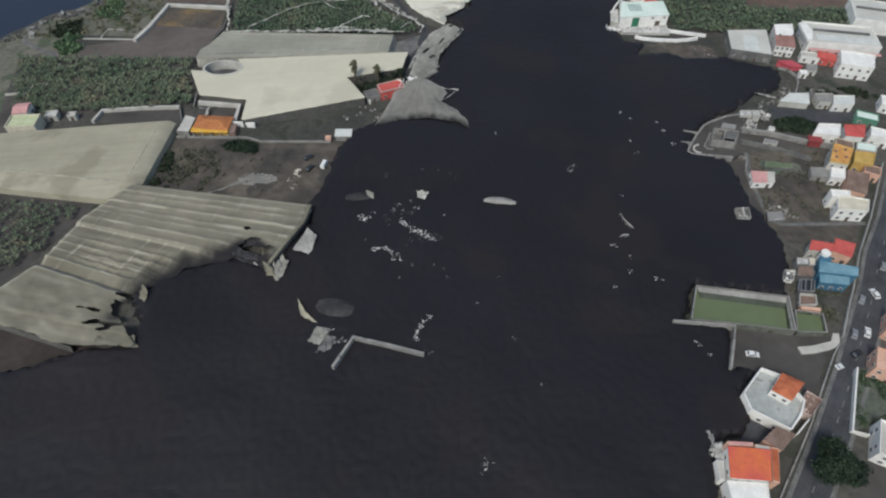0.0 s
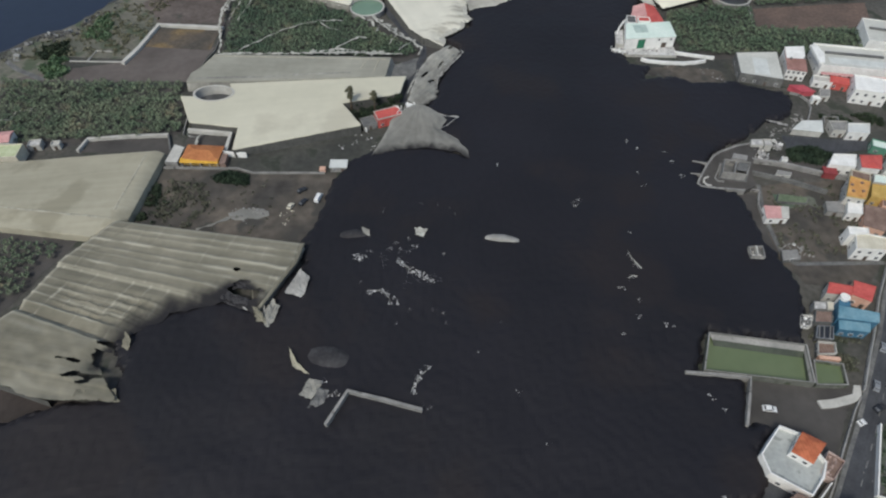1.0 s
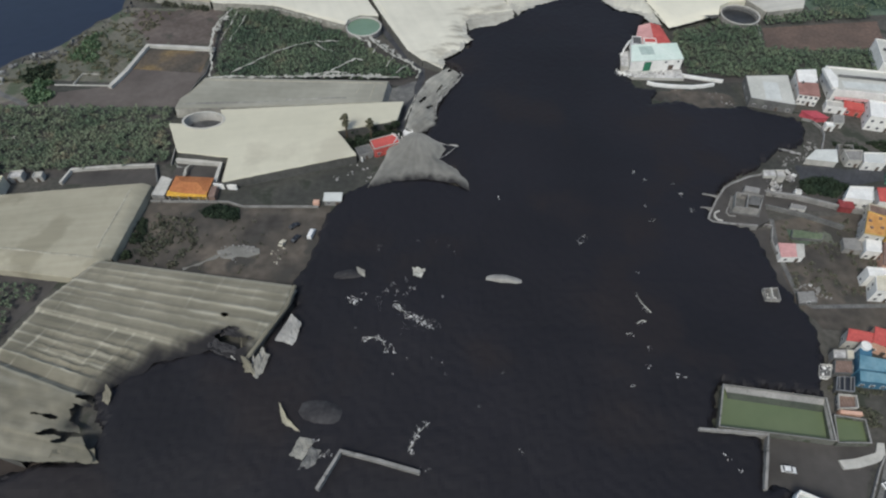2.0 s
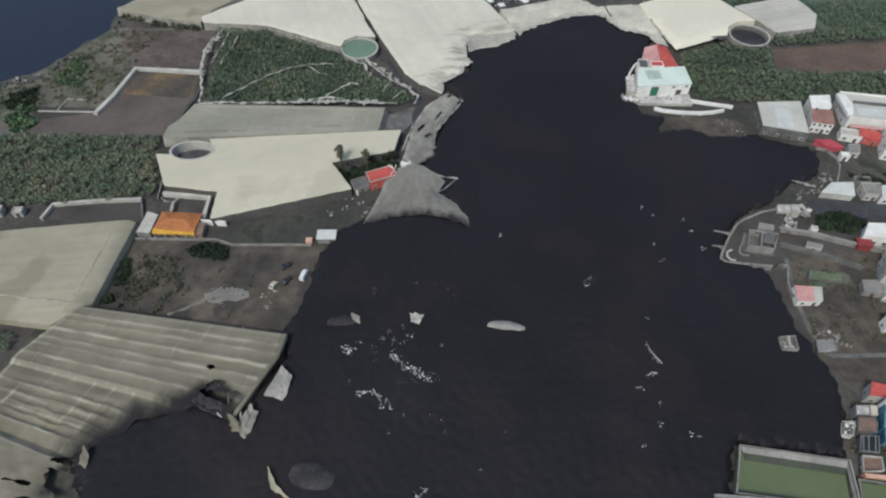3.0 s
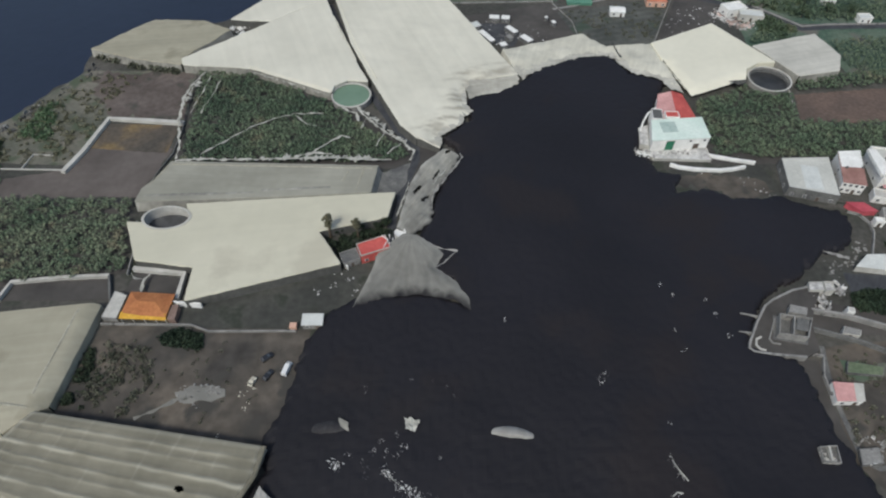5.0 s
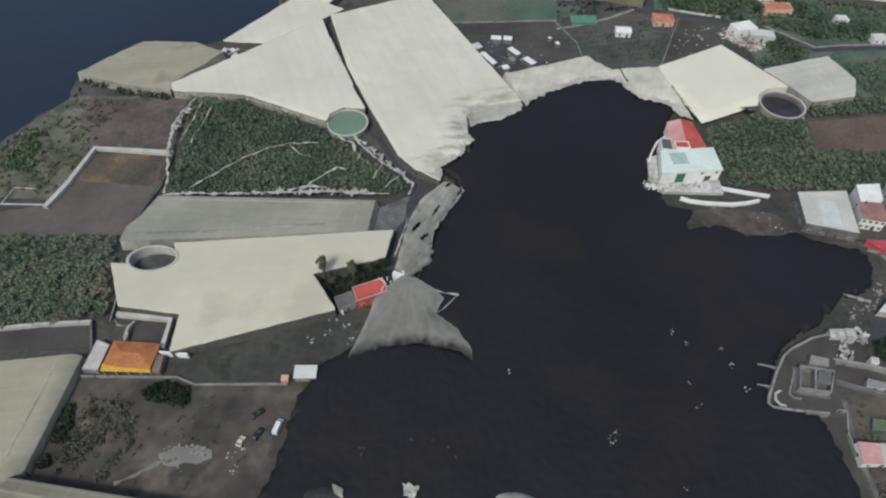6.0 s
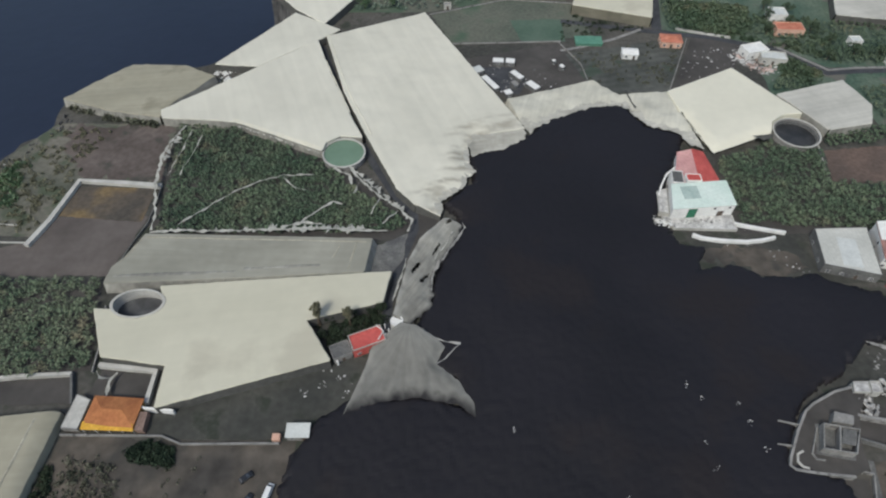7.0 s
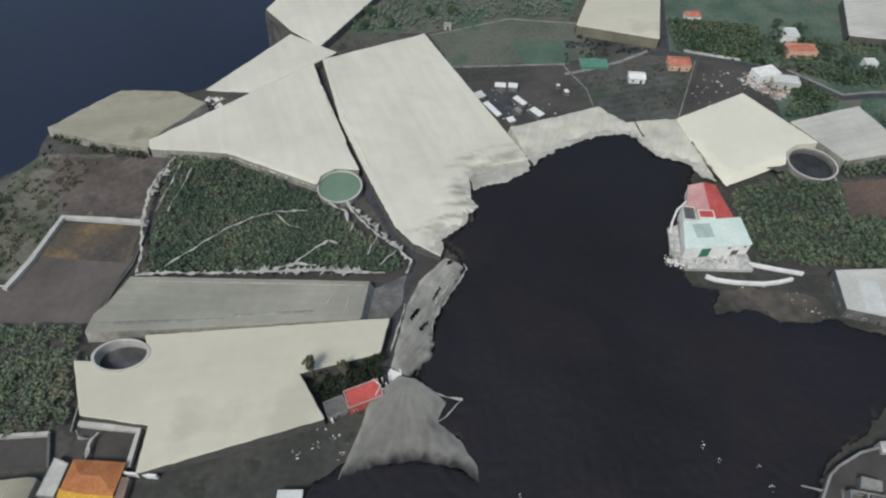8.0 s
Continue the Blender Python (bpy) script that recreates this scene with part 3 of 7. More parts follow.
def round_tank(label, cx, cy, r, h, floor_z, floor_mat, wall_mat="concrete", thick=0.5, oval=1.0, ledge=0.0):
    """A round irrigation tank: wall, floor or water."""
    thing = empty("water_tank", cx, cy, 0, label, "water tank", "round irrigation tanks")
    n = 56
    vs, fs = [], []
    for i in range(n):
        a = 2 * math.pi * i / n
        c, s = math.cos(a), math.sin(a) * oval
        vs += [(c * r, s * r, -0.3), (c * r, s * r, h), (c * (r - thick), s * (r - thick), h), (c * (r - thick), s * (r - thick), 0.05)]
        q, p = 4 * i, 4 * ((i + 1) % n)
        fs += [(q, p, p + 1, q + 1), (q + 1, p + 1, p + 2, q + 2), (q + 2, p + 2, p + 3, q + 3)]
    part("tank_wall", (vs, fs), wall_mat, thing)
    vs, fs = [], []
    for i in range(n):
        a = 2 * math.pi * i / n
        c, s = math.cos(a), math.sin(a) * oval
        vs += [(c * (r + 0.12), s * (r + 0.12), h - 0.25), (c * (r + 0.12), s * (r + 0.12), h + 0.12), (c * (r - thick - 0.1), s * (r - thick - 0.1), h + 0.12), (c * (r - thick - 0.1), s * (r - thick - 0.1), h - 0.25)]
        q, p = 4 * i, 4 * ((i + 1) % n)
        fs += [(q, p, p + 1, q + 1), (q + 1, p + 1, p + 2, q + 2), (q + 2, p + 2, p + 3, q + 3)]
    part("tank_rim", (vs, fs), {"white": "white", "darkconc": "concrete"}.get(wall_mat, "pale"), thing)
    disc = [((r - thick + 0.05) * math.cos(2 * math.pi * i / n), oval * (r - thick + 0.05) * math.sin(2 * math.pi * i / n), floor_z) for i in range(n)]
    if ledge:
        vs, fs = [], []
        for i in range(n):
            a = 2 * math.pi * i / n
            for rr, zz in ((r - thick - ledge, 0.05), (r - thick - ledge, h * 0.55), (r - thick, h * 0.55)):
                vs.append((math.cos(a) * rr, math.sin(a) * rr * oval, zz))
            q, p = 3 * i, 3 * ((i + 1) % n)
            fs += [(q, q + 1, p + 1, p), (q + 1, q + 2, p + 2, p + 1)]
        part("ledge", (vs, fs), "darkconc", thing)
    part("water" if "water" in label else "floor", (disc, [tuple(range(n))]), floor_mat, thing)
    return thing


def scatter(poly, spacing, rng, keep=1.0, jitter=0.35):
    xs, ys = [p[0] for p in poly], [p[1] for p in poly]
    gx, gy = np.meshgrid(np.arange(min(xs), max(xs), spacing), np.arange(min(ys), max(ys), spacing))
    gx = gx.ravel() + rng.uniform(-jitter, jitter, gx.size) * spacing
    gy = gy.ravel() + rng.uniform(-jitter, jitter, gy.size) * spacing
    ok = inside(poly, gx, gy) & (rng.random(gx.size) < keep)
    return gx[ok], gy[ok]


def banana_field(label, poly, material, spacing=2.0, leaves=9, seed=1, tall=2.3, keep=0.97, reach=1.25):
    """Banana plants: each a stub of stem and a star of drooping leaves; one crop."""
    rng = np.random.default_rng(seed)
    px, py = scatter(poly, spacing, rng, keep)
    n = px.size
    size = rng.uniform(0.75, 1.2, n)
    a = rng.uniform(0, 2 * np.pi, n)[:, None] + np.arange(leaves)[None, :] * 2.4
    a = a.ravel()
    s = np.repeat(size, leaves) * rng.uniform(0.75, 1.2, n * leaves)
    bx, by = np.repeat(px, leaves), np.repeat(py, leaves)
    bz = np.repeat(size * tall, leaves) * rng.uniform(0.7, 1.0, n * leaves)
    up = rng.uniform(-0.2, 0.75, n * leaves)
    c, w = np.cos(a), np.sin(a)
    L, W = reach * s, 0.3 * s
    verts = np.stack([
        np.stack([bx, by, bz * 0.75], 1),
        np.stack([bx + c * L * 0.55 - w * W, by + w * L * 0.55 + c * W, bz + up * 0.8], 1),
        np.stack([bx + c * L * 0.55 + w * W, by + w * L * 0.55 - c * W, bz + up * 0.8 - 0.1], 1),
        np.stack([bx + c * L, by + w * L, bz - 0.25 + up * 0.5], 1)], 1).reshape(-1, 3)
    k = np.arange(n * leaves)[:, None] * 4
    faces = np.concatenate([k + np.array([[0, 1, 2]]), k + np.array([[1, 3, 2]])])
    ob = new("banana_plants", mesh_of("banana_plants", verts.tolist(), faces.tolist(), material))
    return tagged(ob, label, "banana plants", "", "stuff")


def leaf_cloud(rng, centres, radii, per, size):
    """Small leaf faces spread over clumps."""
    verts, faces = [], []
    for (x, y, z), r in zip(centres, radii):
        d = rng.normal(size=(per, 3))
        d /= np.linalg.norm(d, axis=1)[:, None]
        d *= (r * rng.uniform(0.55, 1.05, per))[:, None]
        d[:, 2] *= 0.8
        p = d + np.array([x, y, z])
        u, v = rng.normal(size=(per, 3)), rng.normal(size=(per, 3))
        u /= np.linalg.norm(u, axis=1)[:, None]
        v /= np.linalg.norm(v, axis=1)[:, None]
        s = size * rng.uniform(0.7, 1.4, per)[:, None]
        base = len(verts)
        verts += np.stack([p - u * s, p + v * s * 0.6, p + u * s, p - v * s * 0.6], 1).reshape(-1, 3).tolist()
        faces += [(base + 4 * i, base + 4 * i + 1, base + 4 * i + 2, base + 4 * i + 3) for i in range(per)]
    return verts, faces


def shrubs(label, poly, n, lo, hi, material, seed=3, per=26, gate=-0.25):
    rng = np.random.default_rng(seed)
    xs, ys = [p[0] for p in poly], [p[1] for p in poly]
    c, r = [], []
    land = COAST + [(2600, 2600), (2600, -1500)]
    while len(c) < n:
        x, y = rng.uniform(min(xs), max(xs)), rng.uniform(min(ys), max(ys))
        if edge_distance(land, np.array(x), np.array(y)) > hi + 1.5 and inside(poly, np.array([x]), np.array([y]))[0] and ruffle(x, y, 9.0, seed) > gate:
            q = rng.uniform(lo, hi)
            c.append((x, y, q * 0.35))
            r.append(q)
    ob = new("shrubs", mesh_of("shrubs", *leaf_cloud(rng, c, r, per, hi * 0.3), material))
    return tagged(ob, label, "shrubs", "", "stuff")


def tree(label, x, y, height, spread, material, seed=5, clumps=40, per=60, narrow=1.0, group=""):
    """A tapered trunk with limbs, and a crown of many small leaves in uneven clumps."""
    rng = np.random.default_rng(seed)
    thing = empty("tree", x, y, 0, label, "tree", group)
    bm = bmesh.new()
    trunk_h = height * 0.55
    bmesh.ops.create_cone(bm, cap_ends=True, segments=9, radius1=0.05 * height, radius2=0.02 * height, depth=trunk_h + 0.3, matrix=Matrix.Translation((0, 0, trunk_h / 2 - 0.15)))
    for i in range(6):
        a = i * 1.05 + rng.uniform(0, 0.4)
        tip = Vector((math.cos(a) * spread * 0.6, math.sin(a) * spread * 0.6, height * rng.uniform(0.6, 0.8)))
        root = Vector((0, 0, trunk_h * rng.uniform(0.55, 0.9)))
        m = Matrix.Translation((root + tip) / 2) @ (tip - root).to_track_quat("Z", "Y").to_matrix().to_4x4()
        bmesh.ops.create_cone(bm, cap_ends=True, segments=6, radius1=0.018 * height, radius2=0.006 * height, depth=(tip - root).length, matrix=m)
    part("trunk", bm, "bark", thing)
    cs, rs = [], []
    for i in range(clumps):
        a, f, u = rng.uniform(0, 6.28), math.sqrt(rng.random()), rng.uniform(-0.5, 1)
        w = math.sqrt(max(0.05, 1 - u * u)) * spread * f * (0.85 + 0.3 * math.sin(3 * a + seed))
        cs.append((math.cos(a) * w, math.sin(a) * w * narrow, height * 0.68 + u * height * 0.3))
        rs.append(spread * rng.uniform(0.16, 0.34))
    part("crown", leaf_cloud(rng, cs, rs, per, 0.045 * spread + 0.12), material, thing)
    return thing


def car(label, x, y, deg, paint, length=4.2, tall=1.45, van=False):
    """A parked car: body, glazed cabin, four wheels with tyres."""
    thing = empty("van" if van else "car", x, y, 0, label, "van" if van else "car", "vehicles")
    thing.rotation_euler = (0, 0, radians(deg))
    L, W = length / 2, 0.88
    prof = ([(-L, 0.35), (-L, 1.0), (-L + 0.15, tall), (L - 1.2, tall), (L - 0.55, 1.1), (L, 0.85), (L, 0.35)] if van else
            [(-L, 0.35), (-L, 0.85), (-L + 0.35, 0.95), (-L + 0.75, tall), (0.25, tall), (L - 1.15, 0.95), (L - 0.15, 0.8), (L, 0.6), (L, 0.35)])
    n = len(prof)
    vs = [(px, -W * (0.86 if pz > 1.0 else 1), pz) for px, pz in prof] + [(px, W * (0.86 if pz > 1.0 else 1), pz) for px, pz in prof]
    fs = [tuple(range(n)), tuple(range(2 * n - 1, n - 1, -1))] + [(i, n + i, n + (i + 1) % n, (i + 1) % n) for i in range(n)]
    part("body", (vs, fs), paint, thing)
    if van:
        part("windscreen", ([(L - 1.15, -0.62, tall - 0.02), (L - 1.15, 0.62, tall - 0.02), (L - 0.5, 0.7, 1.12), (L - 0.5, -0.7, 1.12)], [(0, 1, 2, 3)]), "glass", thing)
    else:
        part("windscreen", ([(0.32, -0.6, tall - 0.01), (0.32, 0.6, tall - 0.01), (L - 1.12, 0.7, 1.0), (L - 1.12, -0.7, 1.0)], [(0, 1, 2, 3)]), "glass", thing)
        part("rear_window", ([(-L + 0.68, -0.6, tall - 0.02), (-L + 0.68, 0.6, tall - 0.02), (-L + 0.33, 0.68, 1.0), (-L + 0.33, -0.68, 1.0)], [(0, 3, 2, 1)]), "glass", thing)
        for s in (-1, 1):
            part("side_window", ([(-L + 0.8, s * 0.795, tall - 0.06), (0.2, s * 0.795, tall - 0.06), (L - 1.35, s * 0.9, 0.98), (-L + 0.5, s * 0.9, 0.98)], [(0, 1, 2, 3)]), "glass", thing)
    for sx in (-L * 0.62, L * 0.62):
        for s in (-0.8, 0.8):
            bm = bmesh.new()
            bmesh.ops.create_cone(bm, cap_ends=True, segments=14, radius1=0.33, radius2=0.33, depth=0.22, matrix=Matrix.Translation((sx, s, 0.33)) @ Matrix.Rotation(math.pi / 2, 4, "X"))
            part("wheel", bm, "tyre", thing)
    return thing


def chunk_heap(name, label, category, spots, n, spread, lo, hi, material, z=0.0, seed=9, flat=0.5, zf=None, within=None):
    """Broken pieces strewn round the spots."""
    rng = np.random.default_rng(seed)
    verts, faces = [], []
    for sx, sy in spots:
        for _ in range(n):
            x, y = sx + rng.normal() * spread, sy + rng.normal() * spread
            s = lo + (hi - lo) * rng.random() ** 1.6
            if within and not (inside(within, np.array(x), np.array(y)) and edge_distance(within, np.array(x), np.array(y)) > s + 1.2):
                continue
            t = rng.uniform(0, 6.28)
            h = s * flat * rng.uniform(0.4, 1.3)
            zb = (zf(x, y) if zf else z) - 0.15
            base = len(verts)
            long, wide, c, e = s * rng.uniform(0.7, 1.5), s * rng.uniform(0.2, 0.9), math.cos(t), math.sin(t)
            ring4 = [(x + c * a * long - e * b * wide, y + e * a * long + c * b * wide) for a, b in [(p * rng.uniform(0.5, 1), q * rng.uniform(0.5, 1)) for p, q in ((1, 1), (-1, 1), (-1, -1), (1, -1))]]
            verts += [(a, b, zb) for a, b in ring4] + [(x + (a - x) * 0.75, y + (b - y) * 0.75, zb + 0.15 + h * rng.uniform(0.5, 1.2)) for a, b in ring4]
            faces += [(base + 4, base + 5, base + 6, base + 7)] + [(base + k, base + (k + 1) % 4, base + 4 + (k + 1) % 4, base + 4 + k) for k in range(4)]
    ob = new(name, mesh_of(name, verts, faces, material))
    return tagged(ob, label, category, "", "stuff")


def ribbon(label, pts, width, z, material="rag", seed=1.0, sway=0.5, name="torn_net_strip"):
    """A strip of torn netting hung along the points, of uneven width."""
    fine = []
    for a, b in zip(pts, pts[1:]):
        k = max(2, int(math.dist(a, b) / 1.0))
        fine += [(a[0] + (b[0] - a[0]) * j / k, a[1] + (b[1] - a[1]) * j / k) for j in range(k)]
    fine.append(pts[-1])
    x0, y0 = pts[0]
    vs, fs = [], []
    for i, (x, y) in enumerate(fine):
        a, b = fine[max(i - 1, 0)], fine[min(i + 1, len(fine) - 1)]
        d = math.dist(a, b) or 1
        nx, ny = -(b[1] - a[1]) / d, (b[0] - a[0]) / d
        w = width * max(0.18, 0.55 + 1.1 * ruffle(x, y, 2.6, seed))
        ox = sway * ruffle(x, y, 3.0, seed + 5)
        zz = z + 0.5 * ruffle(x, y, 4.0, seed + 9)
        vs += [(x - x0 + nx * (ox + w / 2), y - y0 + ny * (ox + w / 2), zz), (x - x0 + nx * (ox - w / 2), y - y0 + ny * (ox - w / 2), zz - w * 0.25)]
        if i:
            fs.append((2 * i - 2, 2 * i - 1, 2 * i + 1, 2 * i))
    ob = new(name, mesh_of(name, vs, fs, material))
    ob.location = (x0, y0, 0)
    return tagged(ob, label, "netting", "torn netting strips")


# ---- ground, sea, coast ----
COAST = [(-700, -1500), (-420, -60), (-270, 215), (-238, 270), (-224.5, 289), (-220, 295), (-215, 302), (-206.6, 306.5), (-198, 310), (-196.5, 320), (-191.8, 327.5), (-189.5, 336), (-181, 340), (-179.5, 350), (-181, 363),
         (-158, 397), (-125, 395), (-115, 400), (-91.5, 427), (-82, 449), (-100, 476), (-90, 492), (-60, 540), (60, 900), (160, 2600)]


def build_land():
    pts = []
    for a, b in zip(COAST, COAST[1:]):
        k = max(1, int(math.dist(a, b) / (4 if -300 < a[0] and a[1] < 500 and a[1] > 200 else 60)))
        for j in range(k):
            x, y = a[0] + (b[0] - a[0]) * j / k, a[1] + (b[1] - a[1]) * j / k
            near = 2.2 if 200 < y < 520 else 8.0
            pts.append((x + near * ruffle(x, y, 7.0, 1), y + near * ruffle(x, y, 7.0, 2)))
    pts.append(COAST[-1])
    n = len(pts)
    bm = bmesh.new()
    rows = []
    # the top edge, then three broken ledges down to the water
    for out, z in ((0, 0), (0.9, -4), (1.8, -11), (3.2, -19), (5, -30)):
        row = []
        for i, (x, y) in enumerate(pts):
            a, b = pts[max(i - 1, 0)], pts[min(i + 1, n - 1)]
            d = math.dist(a, b)
            nx, ny = -(b[1] - a[1]) / d, (b[0] - a[0]) / d
            r = out * (1 + 0.9 * ruffle(x, y, 6.0, z)) if out else 0
            row.append(bm.verts.new((x + nx * r, y + ny * r, z * (1 + 0.25 * ruffle(x, y, 5.0, z + 3)))))
        rows.append(row)
    for up, down in zip(rows, rows[1:]):
        for i in range(n - 1):
            f = bm.faces.new((up[i], down[i], down[i + 1], up[i + 1]))
            f.material_index = 1
    far = [bm.verts.new(p) for p in ((2600, 2600, 0), (2600, -1500, 0))]
    top = bm.faces.new(rows[0] + far)
    bmesh.ops.triangulate(bm, faces=[top])
    ob = tagged(part("ground", bm, "land"), "volcanic ground falling to a rocky sea cliff", "ground", "", "structure")
    ob.data.materials.append(M["rock"])
    return ob


build_land()
tagged(part("sea", ([(-2600, -2600, -26), (600, -2600, -26), (600, 2600, -26), (-2600, 2600, -26)], [(0, 1, 2, 3)]), "sea"), "dark blue open sea below the cliff", "sea", "", "structure")
chunk_heap("coast_rocks", "grey boulders along the broken cliff edge", "rocks", [(-200, 305), (-191, 322), (-209, 301), (-217, 293), (-184, 337), (-204, 303), (-194, 316), (-226, 280), (-178, 350)], 34, 3.2, 0.4, 1.5, "rock", seed=4, flat=0.8, within=COAST + [(2600, 2600), (2600, -1500)])

chunk_heap("coast_rocks", "salt bleached pale boulders on the cliff top", "rocks", [(-216, 295), (-208, 303), (-201, 305.5), (-195.5, 318), (-192.5, 323), (-216.5, 280), (-219, 287)], 12, 1.4, 0.4, 1.7, "pale_rock", seed=5, flat=0.9, within=COAST + [(2600, 2600), (2600, -1500)])

# ---- the lava field ----
WEST_BANK = [(-320, -90), (-260, -20), (-200, 62), (-160, 79), (-141, 86), (-130, 89.4), (-124, 91.5), (-116, 94.8), (-103, 96), (-101, 105), (-108.5, 116), (-93, 127), (-76, 133), (-62, 127),
             (-57.5, 137), (-51, 148.5), (-53, 160), (-48, 171), (-45.5, 190), (-40.8, 200.5), (-35, 205.5), (-28.5, 210.5), (-16, 211.5), (-1.3, 211.5), (9.8, 206.5),
             (4.4, 216.5), (-3.4, 222), (-0.4, 227.6), (-9.3, 235), (-2.2, 249), (-1.2, 260), (5, 279), (9.5, 287), (2, 296), (14.7, 309), (14.3, 324.5), (23, 330), (42, 340), (54, 351.5)]
EAST_BANK = [(74.6, 360), (88.5, 360), (97, 345), (113, 339), (95, 303), (88, 285.5), (91.8, 281), (94, 274.5), (103.5, 272.6), (99.8, 267), (98.5, 261), (105, 263.2), (113, 263.6), (118, 261.2), (120.5, 258), (129, 257.2), (141, 258.6),
             (154, 252.8), (161.5, 251.6), (163.6, 246.5), (163, 242), (159, 235.4), (155, 231.4), (146, 230), (140, 224.4), (133.5, 219), (117, 210), (105, 190), (119.5, 185), (121, 170), (123, 154), (127, 140), (124, 127), (120.8, 121), (119.6, 114.6), (103, 117), (88, 119.2),
             (82, 105), (96.3, 102.6), (91.5, 87.5), (100, 86.5), (92.5, 79.5), (92.5, 71.5), (87.5, 66), (79, 64), (76.5, 51.6), (75, 0), (70, -90)]
LAVA = WEST_BANK + EAST_BANK


def lava_height(x, y):
    """The crust's height over the ground at a point inside the field."""
    return (2.4 + 0.9 * ruffle(x, y, 38.0, 1) + 0.4 * ruffle(x, y, 15.0, 2) + 0.2 * abs(ruffle(x, y, 5.0, 3)) + 0.1 * ruffle(x, y, 2.2, 4))


def build_lava():
    step = 1.0
    xs, ys = np.arange(-318, 172, step), np.arange(-88, 366, step)
    gx, gy = np.meshgrid(xs, ys)
    wob = np.array([[1.8 * ruffle(x, y, 6.5, 8) + 1.4 * ruffle(x, y, 2.6, 9) + 0.8 * ruffle(x, y, 1.3, 10) for x in xs] for y in ys])
    dist = np.where(inside(LAVA, gx, gy), 1, -1) * edge_distance(LAVA, gx, gy) + wob * 0.8
    top = np.array([[lava_height(x, y) for x in xs] for y in ys])
    f = np.clip((dist + 0.3) / 3.6, 0, 1)
    z = np.where(dist > -0.3, top * np.sqrt(f * (2 - f)) - 0.02, -0.5)
    keep = dist > -3.5
    index = np.full(gx.shape, -1)
    index[keep] = np.arange(keep.sum())
    verts = np.stack([gx[keep], gy[keep], z[keep]], 1)
    a, b, c, d = index[:-1, :-1], index[:-1, 1:], index[1:, 1:], index[1:, :-1]
    ok = (a >= 0) & (b >= 0) & (c >= 0) & (d >= 0)
    faces = np.stack([a[ok], b[ok], c[ok], d[ok]], 1)
    ob = new("lava_field", mesh_of("lava_field", verts.tolist(), faces.tolist(), "lava"))
    return tagged(ob, "broad black field of solidified rough lava", "lava", "", "structure")


build_lava()

# ---- plots of ground ----
patch("field", [(-185, 272), (-158, 278), (-155, 291), (-118, 291), (-121, 275), (-124, 261), (-215, 262)], 0.06, "plot", "bare dark ash plot ringed by low walls")
patch("field", [(-154, 308.5), (-118.7, 307), (-120, 288), (-155, 291.5)], 0.10, "ochre", "dry walled basin with an ochre stained floor")
patch("field", [(-214, 262.5), (-125, 259.5), (-116, 222), (-200, 208)], 0.05, "ash", "dark soil under banana plants")
patch("field", [(-122, 349), (-94, 347.5), (-51, 326), (-40, 316), (-9, 287), (-16, 278), (-115, 278), (-116, 306)], 0.05, "ash", "dark soil under banana plants")
patch("field", [(-220, 284), (-196, 318), (-178, 350), (-122, 350), (-117, 309), (-156, 311), (-158, 280)], 0.04, "scrub", "dry scrubland on the cliff top")
patch("field", [(-172, 348), (-124, 350), (-117.5, 310), (-152, 313), (-166, 330)], 0.09, "earth", "bare brown slope above a walled basin", rag=3.0)
patch("field", [(-122, 164), (-116, 201), (-89, 198), (-44, 197.5), (-46, 171), (-53, 156)], 0.05, "waste", "brown waste ground with tracks and dry scrub")
patch("field", [(-92, 208), (-38, 224), (-20, 232), (-27, 210), (-36, 203), (-44, 197.8), (-90, 198.5)], 0.08, "yard", "dark ash covered yard")
patch("field", [(-240, 262), (-222, 288), (-207, 303), (-190, 280), (-194, 262), (-212, 261), (-200, 240), (-197, 214), (-262, 205)], 0.03, "scrub", "dusty grey cliff top with thin scrub", rag=1.5)
patch("field", [(-232, 168), (-137, 162.5), (-150, 131), (-160, 118), (-240, 110)], 0.05, "ash", "dark plot with banana plants")
patch("field", [(-260, 112), (-150, 112), (-118, 97), (-100, 92), (-150, 76), (-260, 40)], 0.07, "umber", "dark brown bare earth beside the lava")
patch("field", [(123, 326), (150, 333), (176, 331), (168, 306), (260, 310), (260, 280), (118, 280)], 0.05, "ash", "dark soil under banana plants")
patch("field", [(174, 329), (240, 336), (232, 309), (169, 306.5)], 0.09, "red_soil", "bare reddish field")
patch("field", [(95, 276), (139, 280), (147, 262), (170, 256), (110, 256), (94, 262)], 0.04, "yard", "trampled dark earth beside the lava")
patch("field", [(100, 271), (112, 274), (126, 273), (137, 270), (141, 263), (128, 259), (121, 260), (113, 266), (103, 266)], 0.09, "waste", "brown trampled earth above the lava bay", rag=2.0)
patch("field", [(-4, 448), (41, 463), (80, 459), (86, 423), (8, 416)], 0.05, "grass", "dull green plot with bare earth patches")
patch("field", [(41, 440), (70, 441), (70, 418.5), (46, 418)], 0.09, "green_net", "green shade netting over a small plot")
patch("field", [(23, 394.5), (38, 394), (46, 382), (40, 371), (31, 372)], 0.1, "asphalt", "dark court between farm huts", rag=0.5)
patch("field", [(14, 402), (67, 417), (76, 381), (34, 368)], 0.06, "ash", "dark yard with farm huts")
patch("field", [(68, 406), (137, 423), (115, 372), (88, 372), (76, 380)], 0.07, "fallow", "dark fallow plot")
patch("field", [(140, 423), (166, 414), (153, 391), (116, 372)], 0.09, "ash", "dark plot strewn with rubble")
